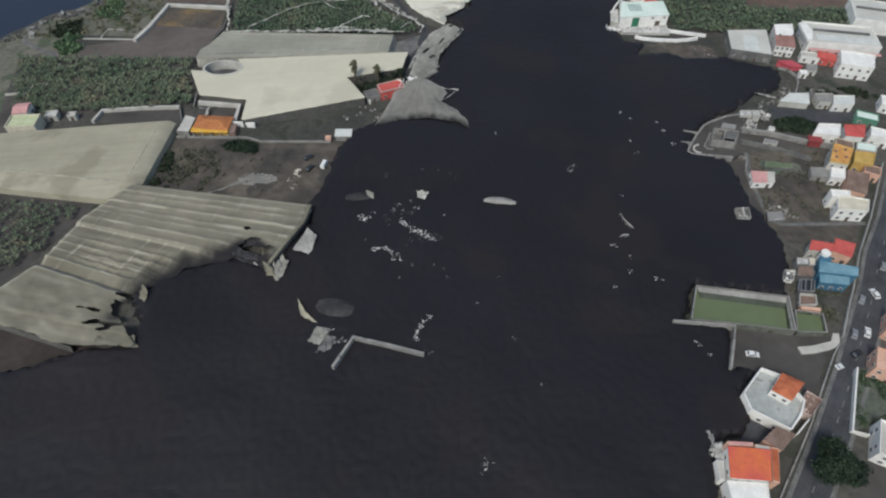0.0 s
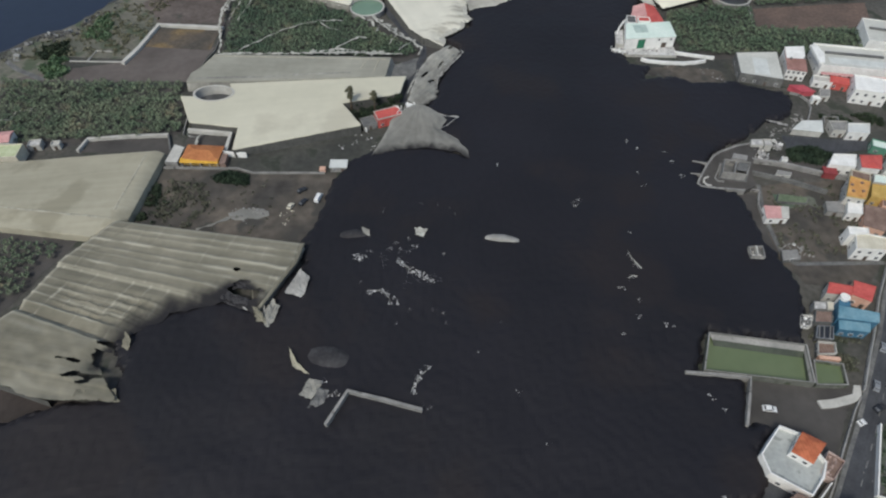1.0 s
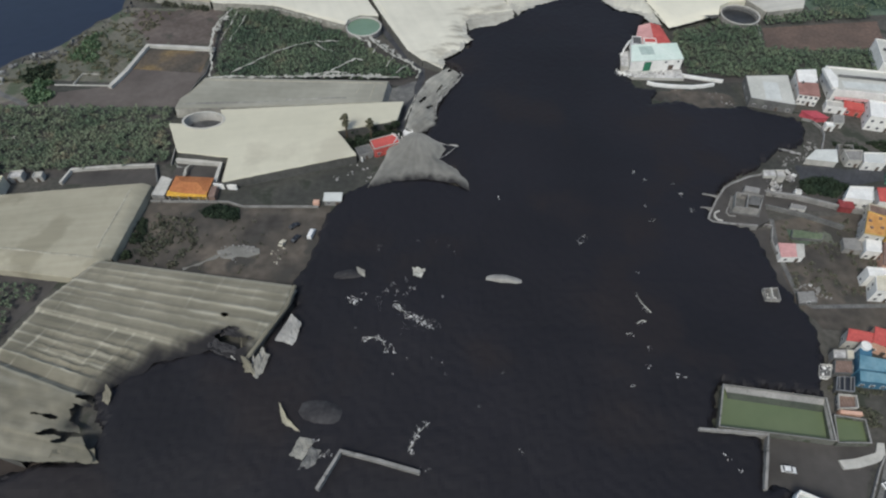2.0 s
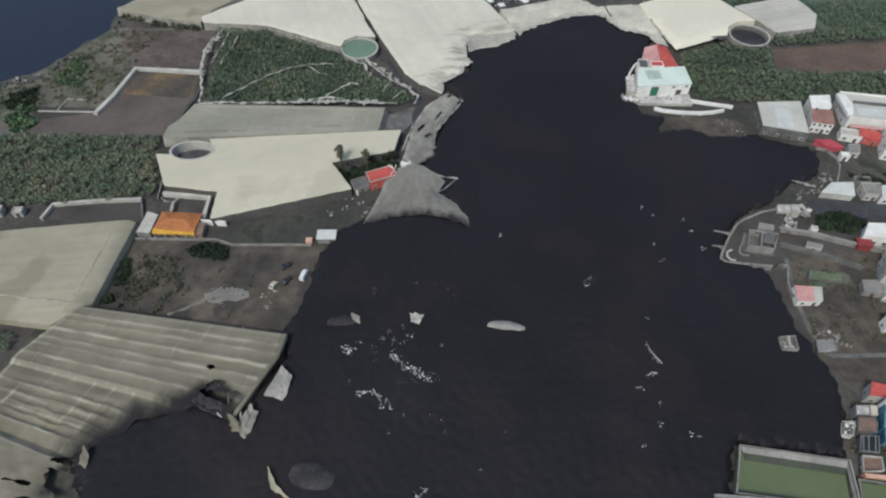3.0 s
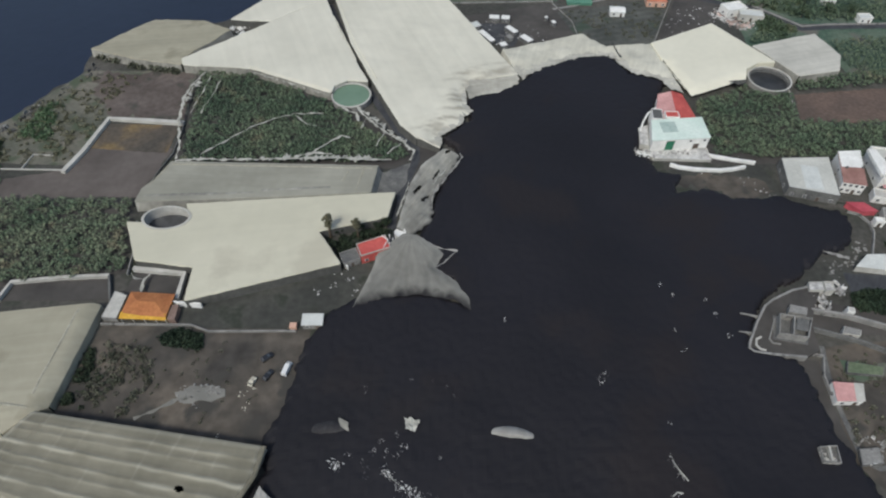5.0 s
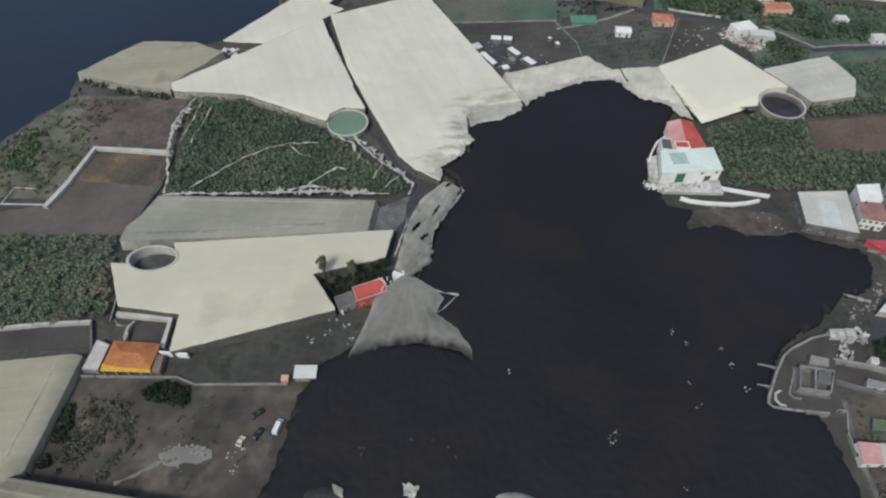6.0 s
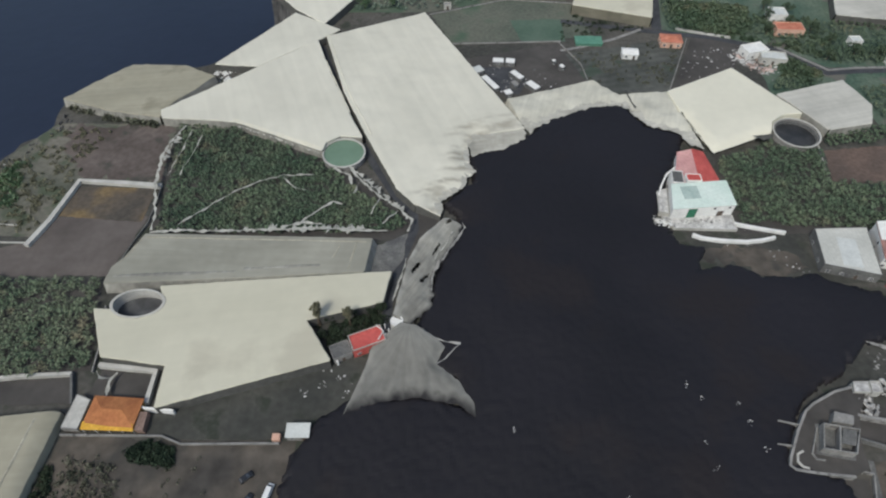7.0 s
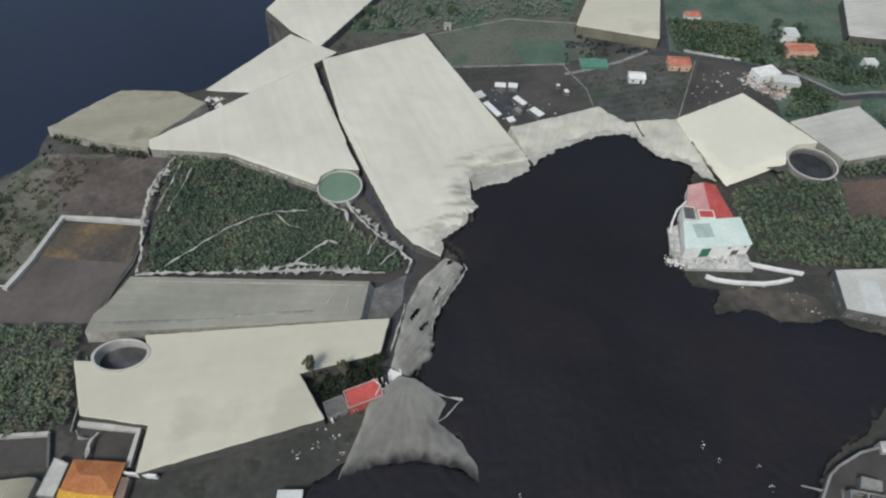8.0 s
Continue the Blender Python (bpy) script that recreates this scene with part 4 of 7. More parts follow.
patch("field", [(97, 102), (129, 99.5), (115, 78), (101, 86), (92, 88)], 0.05, "ash", "dark asphalt yard below the pond")
patch("field", [(123, 153), (127, 172), (131, 190), (168, 193), (162, 150), (152, 138), (130, 140)], 0.05, "waste", "sloping plot of dry brown scrub")
patch("field", [(134, 185), (150, 182), (150, 177), (134, 178)], 0.09, "grass", "mossy green strip by a shed", rag=1.5)
patch("field", [(121, 186), (126.5, 184), (124.6, 172), (125, 153), (118, 155), (111, 168), (112, 180)], 0.1, "ash", "dusty dark strip between the lava and a track")
patch("field", [(126, 196), (131, 209), (170, 201), (167, 193)], 0.08, "ash", "long dark drive between low walls")
patch("field", [(140, 214), (170, 206), (210, 214), (200, 224), (168, 222), (145, 221)], 0.07, "yard", "dark village plot")
patch("field", [(151, 221), (169, 219), (187, 217.5), (186.5, 211.5), (168, 208.5), (150, 211)], 0.13, "asphalt", "bare asphalt yard between village houses", rag=0.6)

patch("field", [(138, 425), (118, 433), (134, 492), (400, 520), (400, 396), (203, 393), (184, 413)], 0.03, "far_green", "dense green growth on far farm plots")
patch("field", [(167, 391), (181, 409), (199, 388), (300, 389), (300, 340), (208, 344), (203, 378), (165, 367)], 0.03, "far_green", "dense green growth between far plots")
patch("field", [(-54, 449), (-26, 500), (92, 500), (76, 462), (41, 464), (-6, 449)], 0.03, "grass", "rough grey green growth beyond the nets")

# ---- lanes and the road ----
LANE = [(-63, 417), (-55, 393), (-37.5, 349), (-28.5, 322), (-17.5, 301), (-9.8, 291.5), (-9.5, 283), (-14, 268), (-18.3, 248), (-18, 235)]


def strip(name, pts, width, z, material, label, category, shift=0.0):
    """A ribbon of paving along the points, with a small thickness."""
    verts, faces = [], []
    for i, (x, y) in enumerate(pts):
        a, b = pts[max(i - 1, 0)], pts[min(i + 1, len(pts) - 1)]
        d = math.dist(a, b)
        nx, ny = (b[1] - a[1]) / d, -(b[0] - a[0]) / d
        for s, zz in ((shift - width / 2, -0.2), (shift - width / 2, z), (shift + width / 2, z), (shift + width / 2, -0.2)):
            verts.append((x + nx * s, y + ny * s, zz))
        if i:
            q = 4 * i - 4
            faces += [(q, q + 4, q + 5, q + 1), (q + 1, q + 5, q + 6, q + 2), (q + 2, q + 6, q + 7, q + 3)]
    return tagged(part(name, (verts, faces), material), label, category, "", "structure")


strip("road", LANE, 3.4, 0.1, "asphalt", "narrow dark lane between the netted plots", "lane")
ROAD = [(22, -60), (64, 0), (98.5, 45), (114, 65), (129, 85.5), (151, 118), (160, 133.5), (173, 151), (192.5, 182), (230, 240), (300, 345), (420, 520)]
strip("road", ROAD, 8.4, 0.06, "asphalt", "worn dark two lane asphalt road", "road", 0.6)
strip("pavement", ROAD, 1.3, 0.2, "darkconc", "grey pavement with a raised kerb", "pavement", -4.25)
strip("pavement", ROAD, 1.2, 0.2, "darkconc", "grey pavement with a raised kerb", "pavement", 5.4)
for a, b in zip(ROAD[1:8], ROAD[2:9]):
    k = int(math.dist(a, b) / 6)
    for j in range(k):
        f0, f1 = j / k, j / k + 2.4 / math.dist(a, b)
        dash = [(a[0] + (b[0] - a[0]) * f, a[1] + (b[1] - a[1]) * f) for f in (f0, f1)]
        strip("road_marking", dash, 0.14, 0.075, "paint", "worn white dash of the road's middle line", "road marking", 0.6)
for pts, w in (([(70, 439), (119, 428), (150, 422), (166, 415.5), (182, 411), (201, 388), (217, 390), (300, 392)], 4.0), ([(122.5, 430), (134, 490), (160, 620)], 5.5)):
    strip("road", pts, w, 0.12, "asphalt", "grey country road past farm plots", "road")
strip("road", [(66, 409.5), (79.6, 413.6), (96.8, 420.5), (113.5, 430.2)], 1.8, 0.14, "concrete", "narrow dusty lane between farm plots", "road")
strip("pavement", [(133, 430.4), (146, 425.6), (161, 421.2)], 1.6, 0.7, "pale", "pale concrete wall top beside the country road", "kerb")
strip("pavement", [(181, 413.5), (202, 390.5), (217, 392.3), (300, 394)], 1.2, 0.6, "concrete", "pale concrete wall top beside the country road", "kerb")
patch("ramp", [(116, 95.4), (121, 95.9), (127.9, 97.6), (129.6, 100.6), (131.6, 100.4), (130, 96), (127, 94.7), (121, 93.2), (116.4, 92.8)], 0.6, "pale", "pale concrete ramp down from the road", "ramp", rag=0.1)
strip("road", [(130, 190), (126.5, 173), (126.5, 151), (130, 149), (163, 149.5)], 1.6, 0.12, "darkconc", "narrow grey track along the lava's edge", "track")

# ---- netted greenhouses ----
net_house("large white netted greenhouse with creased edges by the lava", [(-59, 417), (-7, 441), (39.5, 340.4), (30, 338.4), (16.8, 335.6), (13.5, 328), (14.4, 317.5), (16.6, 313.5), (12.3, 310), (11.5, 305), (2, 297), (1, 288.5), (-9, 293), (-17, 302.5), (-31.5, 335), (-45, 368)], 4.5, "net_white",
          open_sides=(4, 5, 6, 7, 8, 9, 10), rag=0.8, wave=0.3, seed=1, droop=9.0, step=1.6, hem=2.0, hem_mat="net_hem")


def hem_height(x, y):
    """The sunken strip below the large net's last cable, in long folds."""
    d = float(np.interp(x, (13, 16.8, 30, 40), (328, 335.5, 338.3, 340.3))) - y
    return 4.1 - 1.9 * min(1, max(0, d) / 9) + 0.35 * ruffle(x * 0.3, y, 2.2, 71) + 0.2 * ruffle(x, y, 2.0, 72)


net_house("dusty sunken hem of a white net over lava", [(39.5, 340.3), (39.8, 334.7), (29.3, 328.2), (20.7, 327), (15.3, 323.3), (13.3, 328.2), (16.6, 335.5), (30, 338.3)], 4.0, "net_hem",
          open_sides=(0, 1, 2, 3, 4, 5, 6, 7), rag=0.5, seed=17, step=1.2, height=hem_height)
net_house("white netted greenhouse above the banana plot", [(-129.5, 354.5), (-63.5, 413), (-55.5, 388.5), (-39.5, 347), (-34, 334.5), (-44, 336), (-50, 331), (-51, 326), (-93, 346), (-127.5, 349)], 4.5, "net_white", wave=0.35, seed=2, side_mat="net_dusty")
net_house("beige netted greenhouse on the cliff edge", [(-179, 364), (-155, 392), (-128, 391), (-111, 381.5), (-128, 358), (-129, 350), (-151, 354)], 4.2, "net_beige", rag=0.3, wave=0.6, seed=3, side_mat="net_dusty", flare=1.2)
net_house("white netted strip greenhouse above the sea", [(-113, 392), (-79.5, 441.5), (-53, 424), (-62, 415.5), (-91, 390)], 4.3, "net_white", wave=0.3, seed=4)
net_house("white netted greenhouse on the far cliff", [(-97, 468), (-90, 488), (-28, 497), (-62, 430), (-79, 444.5)], 4.5, "net_white", wave=0.3, seed=5)
net_house("low grey netted greenhouse beside the banana plot", [(-113.5, 278.3), (-25.5, 275.2), (-27.5, 259.6), (-74, 257), (-121.5, 255), (-121, 262), (-116, 269.5)], 4.2, "net_grey", wave=0.15, seed=6, flare=1.6, side_mat="net_dusty")
ARC = [(-106 + 9.6 * math.cos(radians(a)), 245.4 + 6.4 * math.sin(radians(a))) for a in (35, 0, -40, -80, -120, -160)]
net_house("cream netted greenhouse cut round a tank", [(-100, 253), (-17.5, 259), (-20, 245.8), (-46, 238.5), (-36, 223), (-88.7, 207), (-89.3, 221.5), (-111.7, 225), (-120.5, 243.5)]
          + ARC[::-1], 4.6, "net_cream", wave=0.12, seed=7, flare=0.3)
net_house("beige netted greenhouse with a dusty roof", [(-260, 188), (-181, 198.5), (-118.2, 206), (-120.9, 168.4), (-131.5, 160.0), (-178, 166.5), (-255, 176)], 4.6, "net_beige", seed=8, flare=0.4, side_mat="net_beige", step=2.2,
          height=lambda x, y: 4.7 + 0.15 * ruffle(x, y, 8, 8) - 1.5 * min(1, max(0, (6.5 - ((x + 134) * 0.13 + (y - 161) * 0.99)) / 6)) - 1.6 * min(1, max(0, (x + 121.4 + (205 - y) * 0.07) / 3.0)) ** 2)


def torn_greenhouse():
    """Netting over low spans in three panels, sagging between its cables, the lower edge torn off by the lava."""
    ox, oy, ex, ey, nx, ny = -124.0, 166.3, 0.988, -0.154, -0.154, -0.988
    thing = empty("net_greenhouse", ox, oy, 0, "torn beige netted greenhouse half buried by lava", "greenhouse", "netted banana greenhouses")
    west = lambda v: np.interp(v, (0, 20, 42.5, 53, 72), (0, -9.8, -14.1, -20.5, -48))
    east = lambda v: np.interp(v, (0, 8.6, 30.5, 72), (73.4, 73.4, 66, 50))
    shape = [(-60, -1), (75, -1), (75, 8.6), (66, 31), (55, 27.5), (39, 34.5), (27, 46.5), (23.5, 57), (36, 67.5), (15, 71.2), (-11, 67), (-60, 61)]
    tornedge = [(66, 31), (55, 27.5), (39, 34.5), (27, 46.5), (23.5, 57), (36, 67.5)]
    folds = (lambda u: 0.0, lambda u: 23.5 + 0.096 * u, lambda u: 45.5 + 0.165 * u, lambda u: 70.2 + 0.02 * u)
    profile = ((0, 4.9), (0.03, 5.25), (0.5, 5.05), (0.92, 5.2), (0.97, 5.4), (1.0, 5.0), (1.05, 4.5), (1.14, 4.75), (1.5, 4.6), (1.78, 4.6), (1.94, 3.4), (1.985, 4.2), (2.02, 4.95), (2.3, 4.75), (2.66, 4.6), (2.7, 4.25), (2.93, 4.1), (3.0, 4.4))
    ridges = ((0.15, 0.45), (0.25, 0.35), (0.4, 0.6), (0.55, 0.45), (0.66, 0.3), (0.82, 0.5), (1.27, 0.4), (1.42, 0.35), (1.58, 0.45), (1.76, 0.5))

    def height(u, v, k, f):
        z = float(np.interp(k + f, *zip(*profile)))
        d = float(edge_distance(tornedge[:5], np.array(u), np.array(v))) if u > 8 and v > 8 else 99
        hang = math.exp(-(d / 4.5) ** 2)
        for at, much in ridges:
            z += (1 - 0.8 * hang) * much * (0.8 + 0.6 * ruffle(u, at * 40, 13.0, 12)) * math.exp(-abs((k + f - at) * 24 + 0.25 * ruffle(u, v, 6.0, 14)) / 0.6)
        if k == 1 and 0.14 < f < 0.8:
            # netting hanging in scallops from a lattice of cables
            lattice = (1 - hang) * min(1, (f - 0.14) / 0.12, (0.8 - f) / 0.08) * max(0, min(1, (u + 8) / 8, (46 - u) / 6))
            row, col = (f * 24 + 0.7 * ruffle(u, v, 7.0, 21)) / 3.1, (u + 0.5 * v + 1.1 * ruffle(u, v, 6.0, 22)) / 5.4
            z -= lattice * (0.45 + 0.8 * max(0, 0.3 + ruffle(u, v, 12.0, 23))) * (abs(math.sin(math.pi * row)) ** 0.6 + 0.9 * abs(math.sin(math.pi * col)) ** 0.5 - 0.8)
            z += 0.8 * lattice * math.exp(-((u - 30.3 + 0.5 * (v - 28.6)) / 0.5) ** 2)
        z += 0.3 * max(0, 1 - abs(u - west(v) - 7.5) / 0.8) * (k == 0) - 0.5 * max(0, 1 - (u - west(v)) / 1.5) - 0.9 * max(0, 1 - (east(v) - u) / 0.8)
        z += (0.08, 0.14, 0.55)[k] * ruffle(u, v, 6.0, 3) + (0.05, 0.07, 0.22)[k] * ruffle(u, v, 2.6, 4)
        return z - 2.5 * hang + 0.18 * hang * ruffle(u, v, 2.6, 31), d

    for k in range(3):
        rows, cols = 80, 170
        verts, faces, ash, crease = [], [], [], []
        for r in range(rows + 1):
            f = r / rows
            for c in range(cols + 1):
                v = folds[k](20) * (1 - f) + folds[k + 1](20) * f
                u = west(v) + (east(v) - west(v)) * c / cols
                v = folds[k](u) * (1 - f) + folds[k + 1](u) * f
                u = west(v) + (east(v) - west(v)) * c / cols
                z, d = height(u, v, k, f)
                verts.append((u * ex + v * nx, u * ey + v * ny, z))
                ash.append(1.12 + 1.1 * math.exp(-((u - 59) ** 2 / 45 + (v - 24.5) ** 2 / 22)) - (d + 2.2 * ruffle(u, v, 4.2, 41) + 0.8 * ruffle(u, v, 1.4, 42)) / (8.5 if k < 2 else 3.4))
                # paler netting over the cables, along and across
                bare = sum(1.7 * much * math.exp(-(((k + f - at) * 24 + 0.35 * ruffle(u, v, 6.0, 14)) / 0.6) ** 2) * max(0.15, 0.65 + 1.1 * ruffle(u, at * 50, 8.0, 51)) for at, much in ridges)
                if k < 2:
                    w = (u + (0.12 if k == 0 else 0.32) * f * 24 + 0.4 * ruffle(u, v, 5.0, 81)) / 6.9
                    bare += (0.5 + 0.6 * k) * max(0.0, 0.2 + 0.9 * ruffle(u, v, 8.0, 82)) * math.exp(-((w - round(w)) * 6.9 / 0.4) ** 2)
                bare += 0.55 * math.exp(-(((u - west(v)) - 0.8) / 0.9) ** 2) + 0.45 * math.exp(-((east(v) - u) / 0.8) ** 2) + 0.4 * math.exp(-(((f - 0.985) * 24) / 0.5) ** 2) * (k < 2)
                bare += 0.5 * math.exp(-((f * 24 - 0.5) / 0.7) ** 2) + (k == 2) * max(0.0, 0.1 + 0.45 * ruffle(u * 0.3 + v * 0.1, v - 0.3 * u, 3.0, 83))
                crease.append(bare)
                if r and c:
                    w = (1.0 * ruffle(u, v, 4.0, 7) + 0.4 * ruffle(u, v, 1.5, 8)) * (v > 6)
                    gone = not inside(shape, np.array(u + w), np.array(v + w))
                    tear = (1.7 * math.exp(-((u - 60.5) ** 2 / 40 + (v - 23) ** 2 / 9)) + 1.9 * math.exp(-((u - 26) ** 2 / 30 + (v - 53) ** 2 / 18)) + math.exp(-((u - 22) ** 2 / 60 + (v - 62) ** 2 / 6))
                            + 0.8 * math.exp(-((u - 14) ** 2 / 30 + (v - 57) ** 2 / 1.0)) + 1.6 * math.exp(-((u - 54.7) ** 2 / 1.6 + (v - 15.3) ** 2 / 0.8)))
                    if not gone and not tear * (0.75 + 1.3 * ruffle(u * 0.6, v * 1.6, 3.0, 6)) > 0.5:
                        q = r * (cols + 1) + c
                        faces.append((q, q - 1, q - cols - 2, q - cols - 1))
        net = part("net_panel", (verts, faces), "net_torn", thing)
        net.data.polygons.foreach_set("use_smooth", [True] * len(faces))
        mark_mesh(net.data, "ash", ash)
        mark_mesh(net.data, "crease", crease)
    # a roll of netting along the east edge
    vs, fs = [], []
    for i in range(25):
        v = 30.5 * i / 24
        u, z = east(v) + 0.3, 4.75 - 1.6 * (i / 24) ** 3 + 0.15 * ruffle(v, 0, 2.0, 5)
        for k in range(8):
            a = k * math.pi / 4
            du, dz = 0.75 * math.cos(a), 0.5 * math.sin(a)
            vs.append(((u + du) * ex + v * nx, (u + du) * ey + v * ny, z + dz))
        if i:
            fs += [(8 * i + k, 8 * i + (k + 1) % 8, 8 * i - 8 + (k + 1) % 8, 8 * i - 8 + k) for k in range(8)]
    part("edge_roll", (vs, fs), "net_torn", thing)
    # side netting on the three standing sides; dark colour holds shade, pale holds light
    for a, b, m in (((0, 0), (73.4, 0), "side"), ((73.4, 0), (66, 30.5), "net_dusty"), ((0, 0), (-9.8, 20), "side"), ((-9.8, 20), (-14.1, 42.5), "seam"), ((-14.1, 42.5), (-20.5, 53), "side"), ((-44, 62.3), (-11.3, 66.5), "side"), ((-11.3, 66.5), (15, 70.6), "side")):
        vs, fs, k = [], [], 24
        for i in range(k + 1):
            u, v = a[0] + (b[0] - a[0]) * i / k, a[1] + (b[1] - a[1]) * i / k
            x, y = u * ex + v * nx, u * ey + v * ny
            top = 4.4 - 0.02 * v + 0.15 * ruffle(u, v, 2.0, 3)
            vs += [(x, y, top), (x * 1.006, y * 1.006, top * 0.5), (x * 1.01, y * 1.01, -0.1)]
            if i:
                q = 3 * i - 3
                fs += [(q, q + 3, q + 4, q + 1), (q + 1, q + 4, q + 5, q + 2)]
        part("side_net", (vs, fs), m, thing)
    return thing


torn_greenhouse()
net_house("cream netted greenhouse by a round tank", [(112, 367.5), (149, 386.5), (170.5, 350.5), (161, 349.5), (154, 344.5), (151.8, 337.8), (122, 324.6), (114.5, 349.5)], 4.5, "net_bright", wave=0.15, seed=10, side_mat="net_cream", flare=1.0, open_sides=(5, 6), droop=3.0, rag=0.1)
net_house("collapsed white netting sagging over the lava's edge", [(34, 363.5), (77, 377), (88, 366), (112, 368), (114.5, 350.5), (118.6, 327.5), (113.5, 330.5), (110, 338), (97, 344), (88.5, 358), (74, 357.5), (53.5, 349), (42, 338.5), (39, 345)], 3.6, "net_worn",
          open_sides=(5, 6, 7, 8, 9, 10, 11, 12), rag=1.0, step=1.4, seed=11, flare=1.2, droop=9.0, side_mat="net_worn", hem=3.5, hem_mat="net_hem", ash=1.0,
          height=lambda x, y: 3.7 + 0.5 * ruffle(x, y, 9, 11) + 0.7 * ruffle((x * 0.95 + y * 0.3) * 0.3, y * 0.95 - x * 0.3, 3.2, 12) + 0.25 * ruffle(x, y, 2.2, 13))
net_house("light grey netted greenhouse beyond the tank", [(164.5, 365), (201, 376), (206, 356), (200, 343), (178.5, 338.5), (173, 349)], 4.5, "net_pale", wave=0.3, seed=12, side_mat="net_dusty")
net_house("tall white netted greenhouse beside the country road", [(90, 482), (131, 481), (119, 433), (77, 447)], 6.0, "net_cream", wave=0.15, seed=13, side_mat="net_torn", flare=0.2)
net_house("far grey netted greenhouse", [(238, 476), (330, 478), (310, 420), (224, 437)], 5.0, "net_pale", wave=0.2, seed=14)
net_house("torn dusty netting along the lane", [(2.5, 286), (10, 282.5), (4, 270), (-2, 258), (-2.2, 245), (-9.5, 237.5), (-15.8, 240.5), (-11.2, 264.5), (-7, 275)], 4.2, "net_dusty", open_sides=(1, 2, 3, 4), rag=0.9, step=0.75, seed=15, droop=6.0, ash=2.0,
          height=lambda x, y: 4.2 + 0.4 * ruffle(x, y, 6, 15) + 0.9 * ruffle((x * 0.5 + y * 0.86) * 0.2, x * 0.86 - y * 0.5, 2.0, 16),
          holes=lambda x, y: y > 254 and x > (y - 268) * 0.55 - 6 and ruffle((x * 0.5 + y * 0.86) * 0.16, x * 0.86 - y * 0.5, 1.5, 2) > 0.3)


def cone_height(x, y):
    return 3.0 + 2.6 * math.exp(-((x + 9) ** 2 / 130 + (y - 231) ** 2 / 160)) + 0.25 * ruffle(x, y, 5.0, 2) + 0.12 * ruffle(x, y, 1.8, 2) + 0.05 * min(12.0, math.dist((x, y), (-10, 236))) * ruffle(7 * math.atan2(y - 236, x + 10), 0.0, 1.0, 3)


net_house("grey dusty netting draped like a tent into the lava", [(-13, 237), (-8, 235.5), (2, 228.4), (-1, 222.2), (6.2, 216.5), (11, 208.5), (11.6, 203.5), (5.8, 208.2), (-1.8, 209.2), (-8.7, 210.2), (-17.8, 209), (-23, 207.6), (-29.8, 205), (-24, 221), (-22, 229)], 4.2, "net_ashy", open_sides=(2, 3, 4, 5, 6, 7, 8, 9, 10, 11), step=1.2, rag=0.3, ash=4.5, ash_sides=(6, 7, 8, 9, 10, 11), height=cone_height, seed=16, flare=0.6, droop=3.0, side_mat="net_dusty")

# a black strip over the net paints the darkness of a tear
ribbon("black strip painting a torn gap in collapsed netting", [(91.2, 368), (91.6, 364), (92.4, 359.5), (93.5, 355)], 1.0, 4.6, "lavadust", 65, 0.4)
ribbon("brown seam cable of a cream net", [(113.8, 351), (116, 341), (119.2, 326.5)], 0.7, 4.75, "net_torn", 66, 0.1)


def net_seams(thing, lines, z, width=0.7, material="seam"):
    """Pale double seams sewn on a netted roof along the lines, or darker strips that paint fold shade."""
    for a, b in lines:
        k = max(2, int(math.dist(a, b) / 1.5))
        d = math.dist(a, b)
        nx, ny = -(b[1] - a[1]) / d, (b[0] - a[0]) / d
        vs, fs = [], []
        for i in range(k + 1):
            x, y = a[0] + (b[0] - a[0]) * i / k, a[1] + (b[1] - a[1]) * i / k
            w = width * (0.5 + 0.35 * ruffle(x, y, 4.0, 91))
            off = 0.25 * ruffle(x, y, 7.0, 92)
            zz = z + 0.12 * ruffle(x, y, 3.0, 93)
            x, y = x - thing.location.x + nx * off, y - thing.location.y + ny * off
            vs += [(x + nx * w, y + ny * w, zz - 0.12), (x, y, zz + 0.05), (x - nx * w, y - ny * w, zz - 0.12)]
            if i:
                q = 3 * i - 3
                fs += [(q, q + 1, q + 4, q + 3), (q + 1, q + 2, q + 5, q + 4)]
        part("seam_or_fold", (vs, fs), material, thing)


for thing in [o for o in scene.objects if o.get("label") == "low grey netted greenhouse beside the banana plot"]:
    net_seams(thing, [((-112.4, 276.6), (-27.5, 273.6)), ((-31.2, 274), (-33.4, 260.4)), ((-37.5, 271.5), (-39.6, 265.8)), ((-114, 275.5), (-118.6, 264))], 4.36, 0.8)
    # darker strips paint the shadow of a wavy fold along the south edge
    net_seams(thing, [((-119, 258), (-75, 259.6)), ((-72, 260.8), (-44, 262.4))], 4.3, 1.3, "net_dusty")
for thing in [o for o in scene.objects if o.get("label") == "beige netted greenhouse with a dusty roof"]:
    net_seams(thing, [((-200, 177), (-126, 167.6)), ((-124, 203.5), (-126.4, 172))], 4.85, 0.9, "seam")
for thing in [o for o in scene.objects if o.get("label") == "white netted greenhouse above the banana plot"]:
    net_seams(thing, [((-94, 347.4), (-52, 327.4)), ((-57, 394), (-41, 352))], 4.75, 0.5, "net_bright")
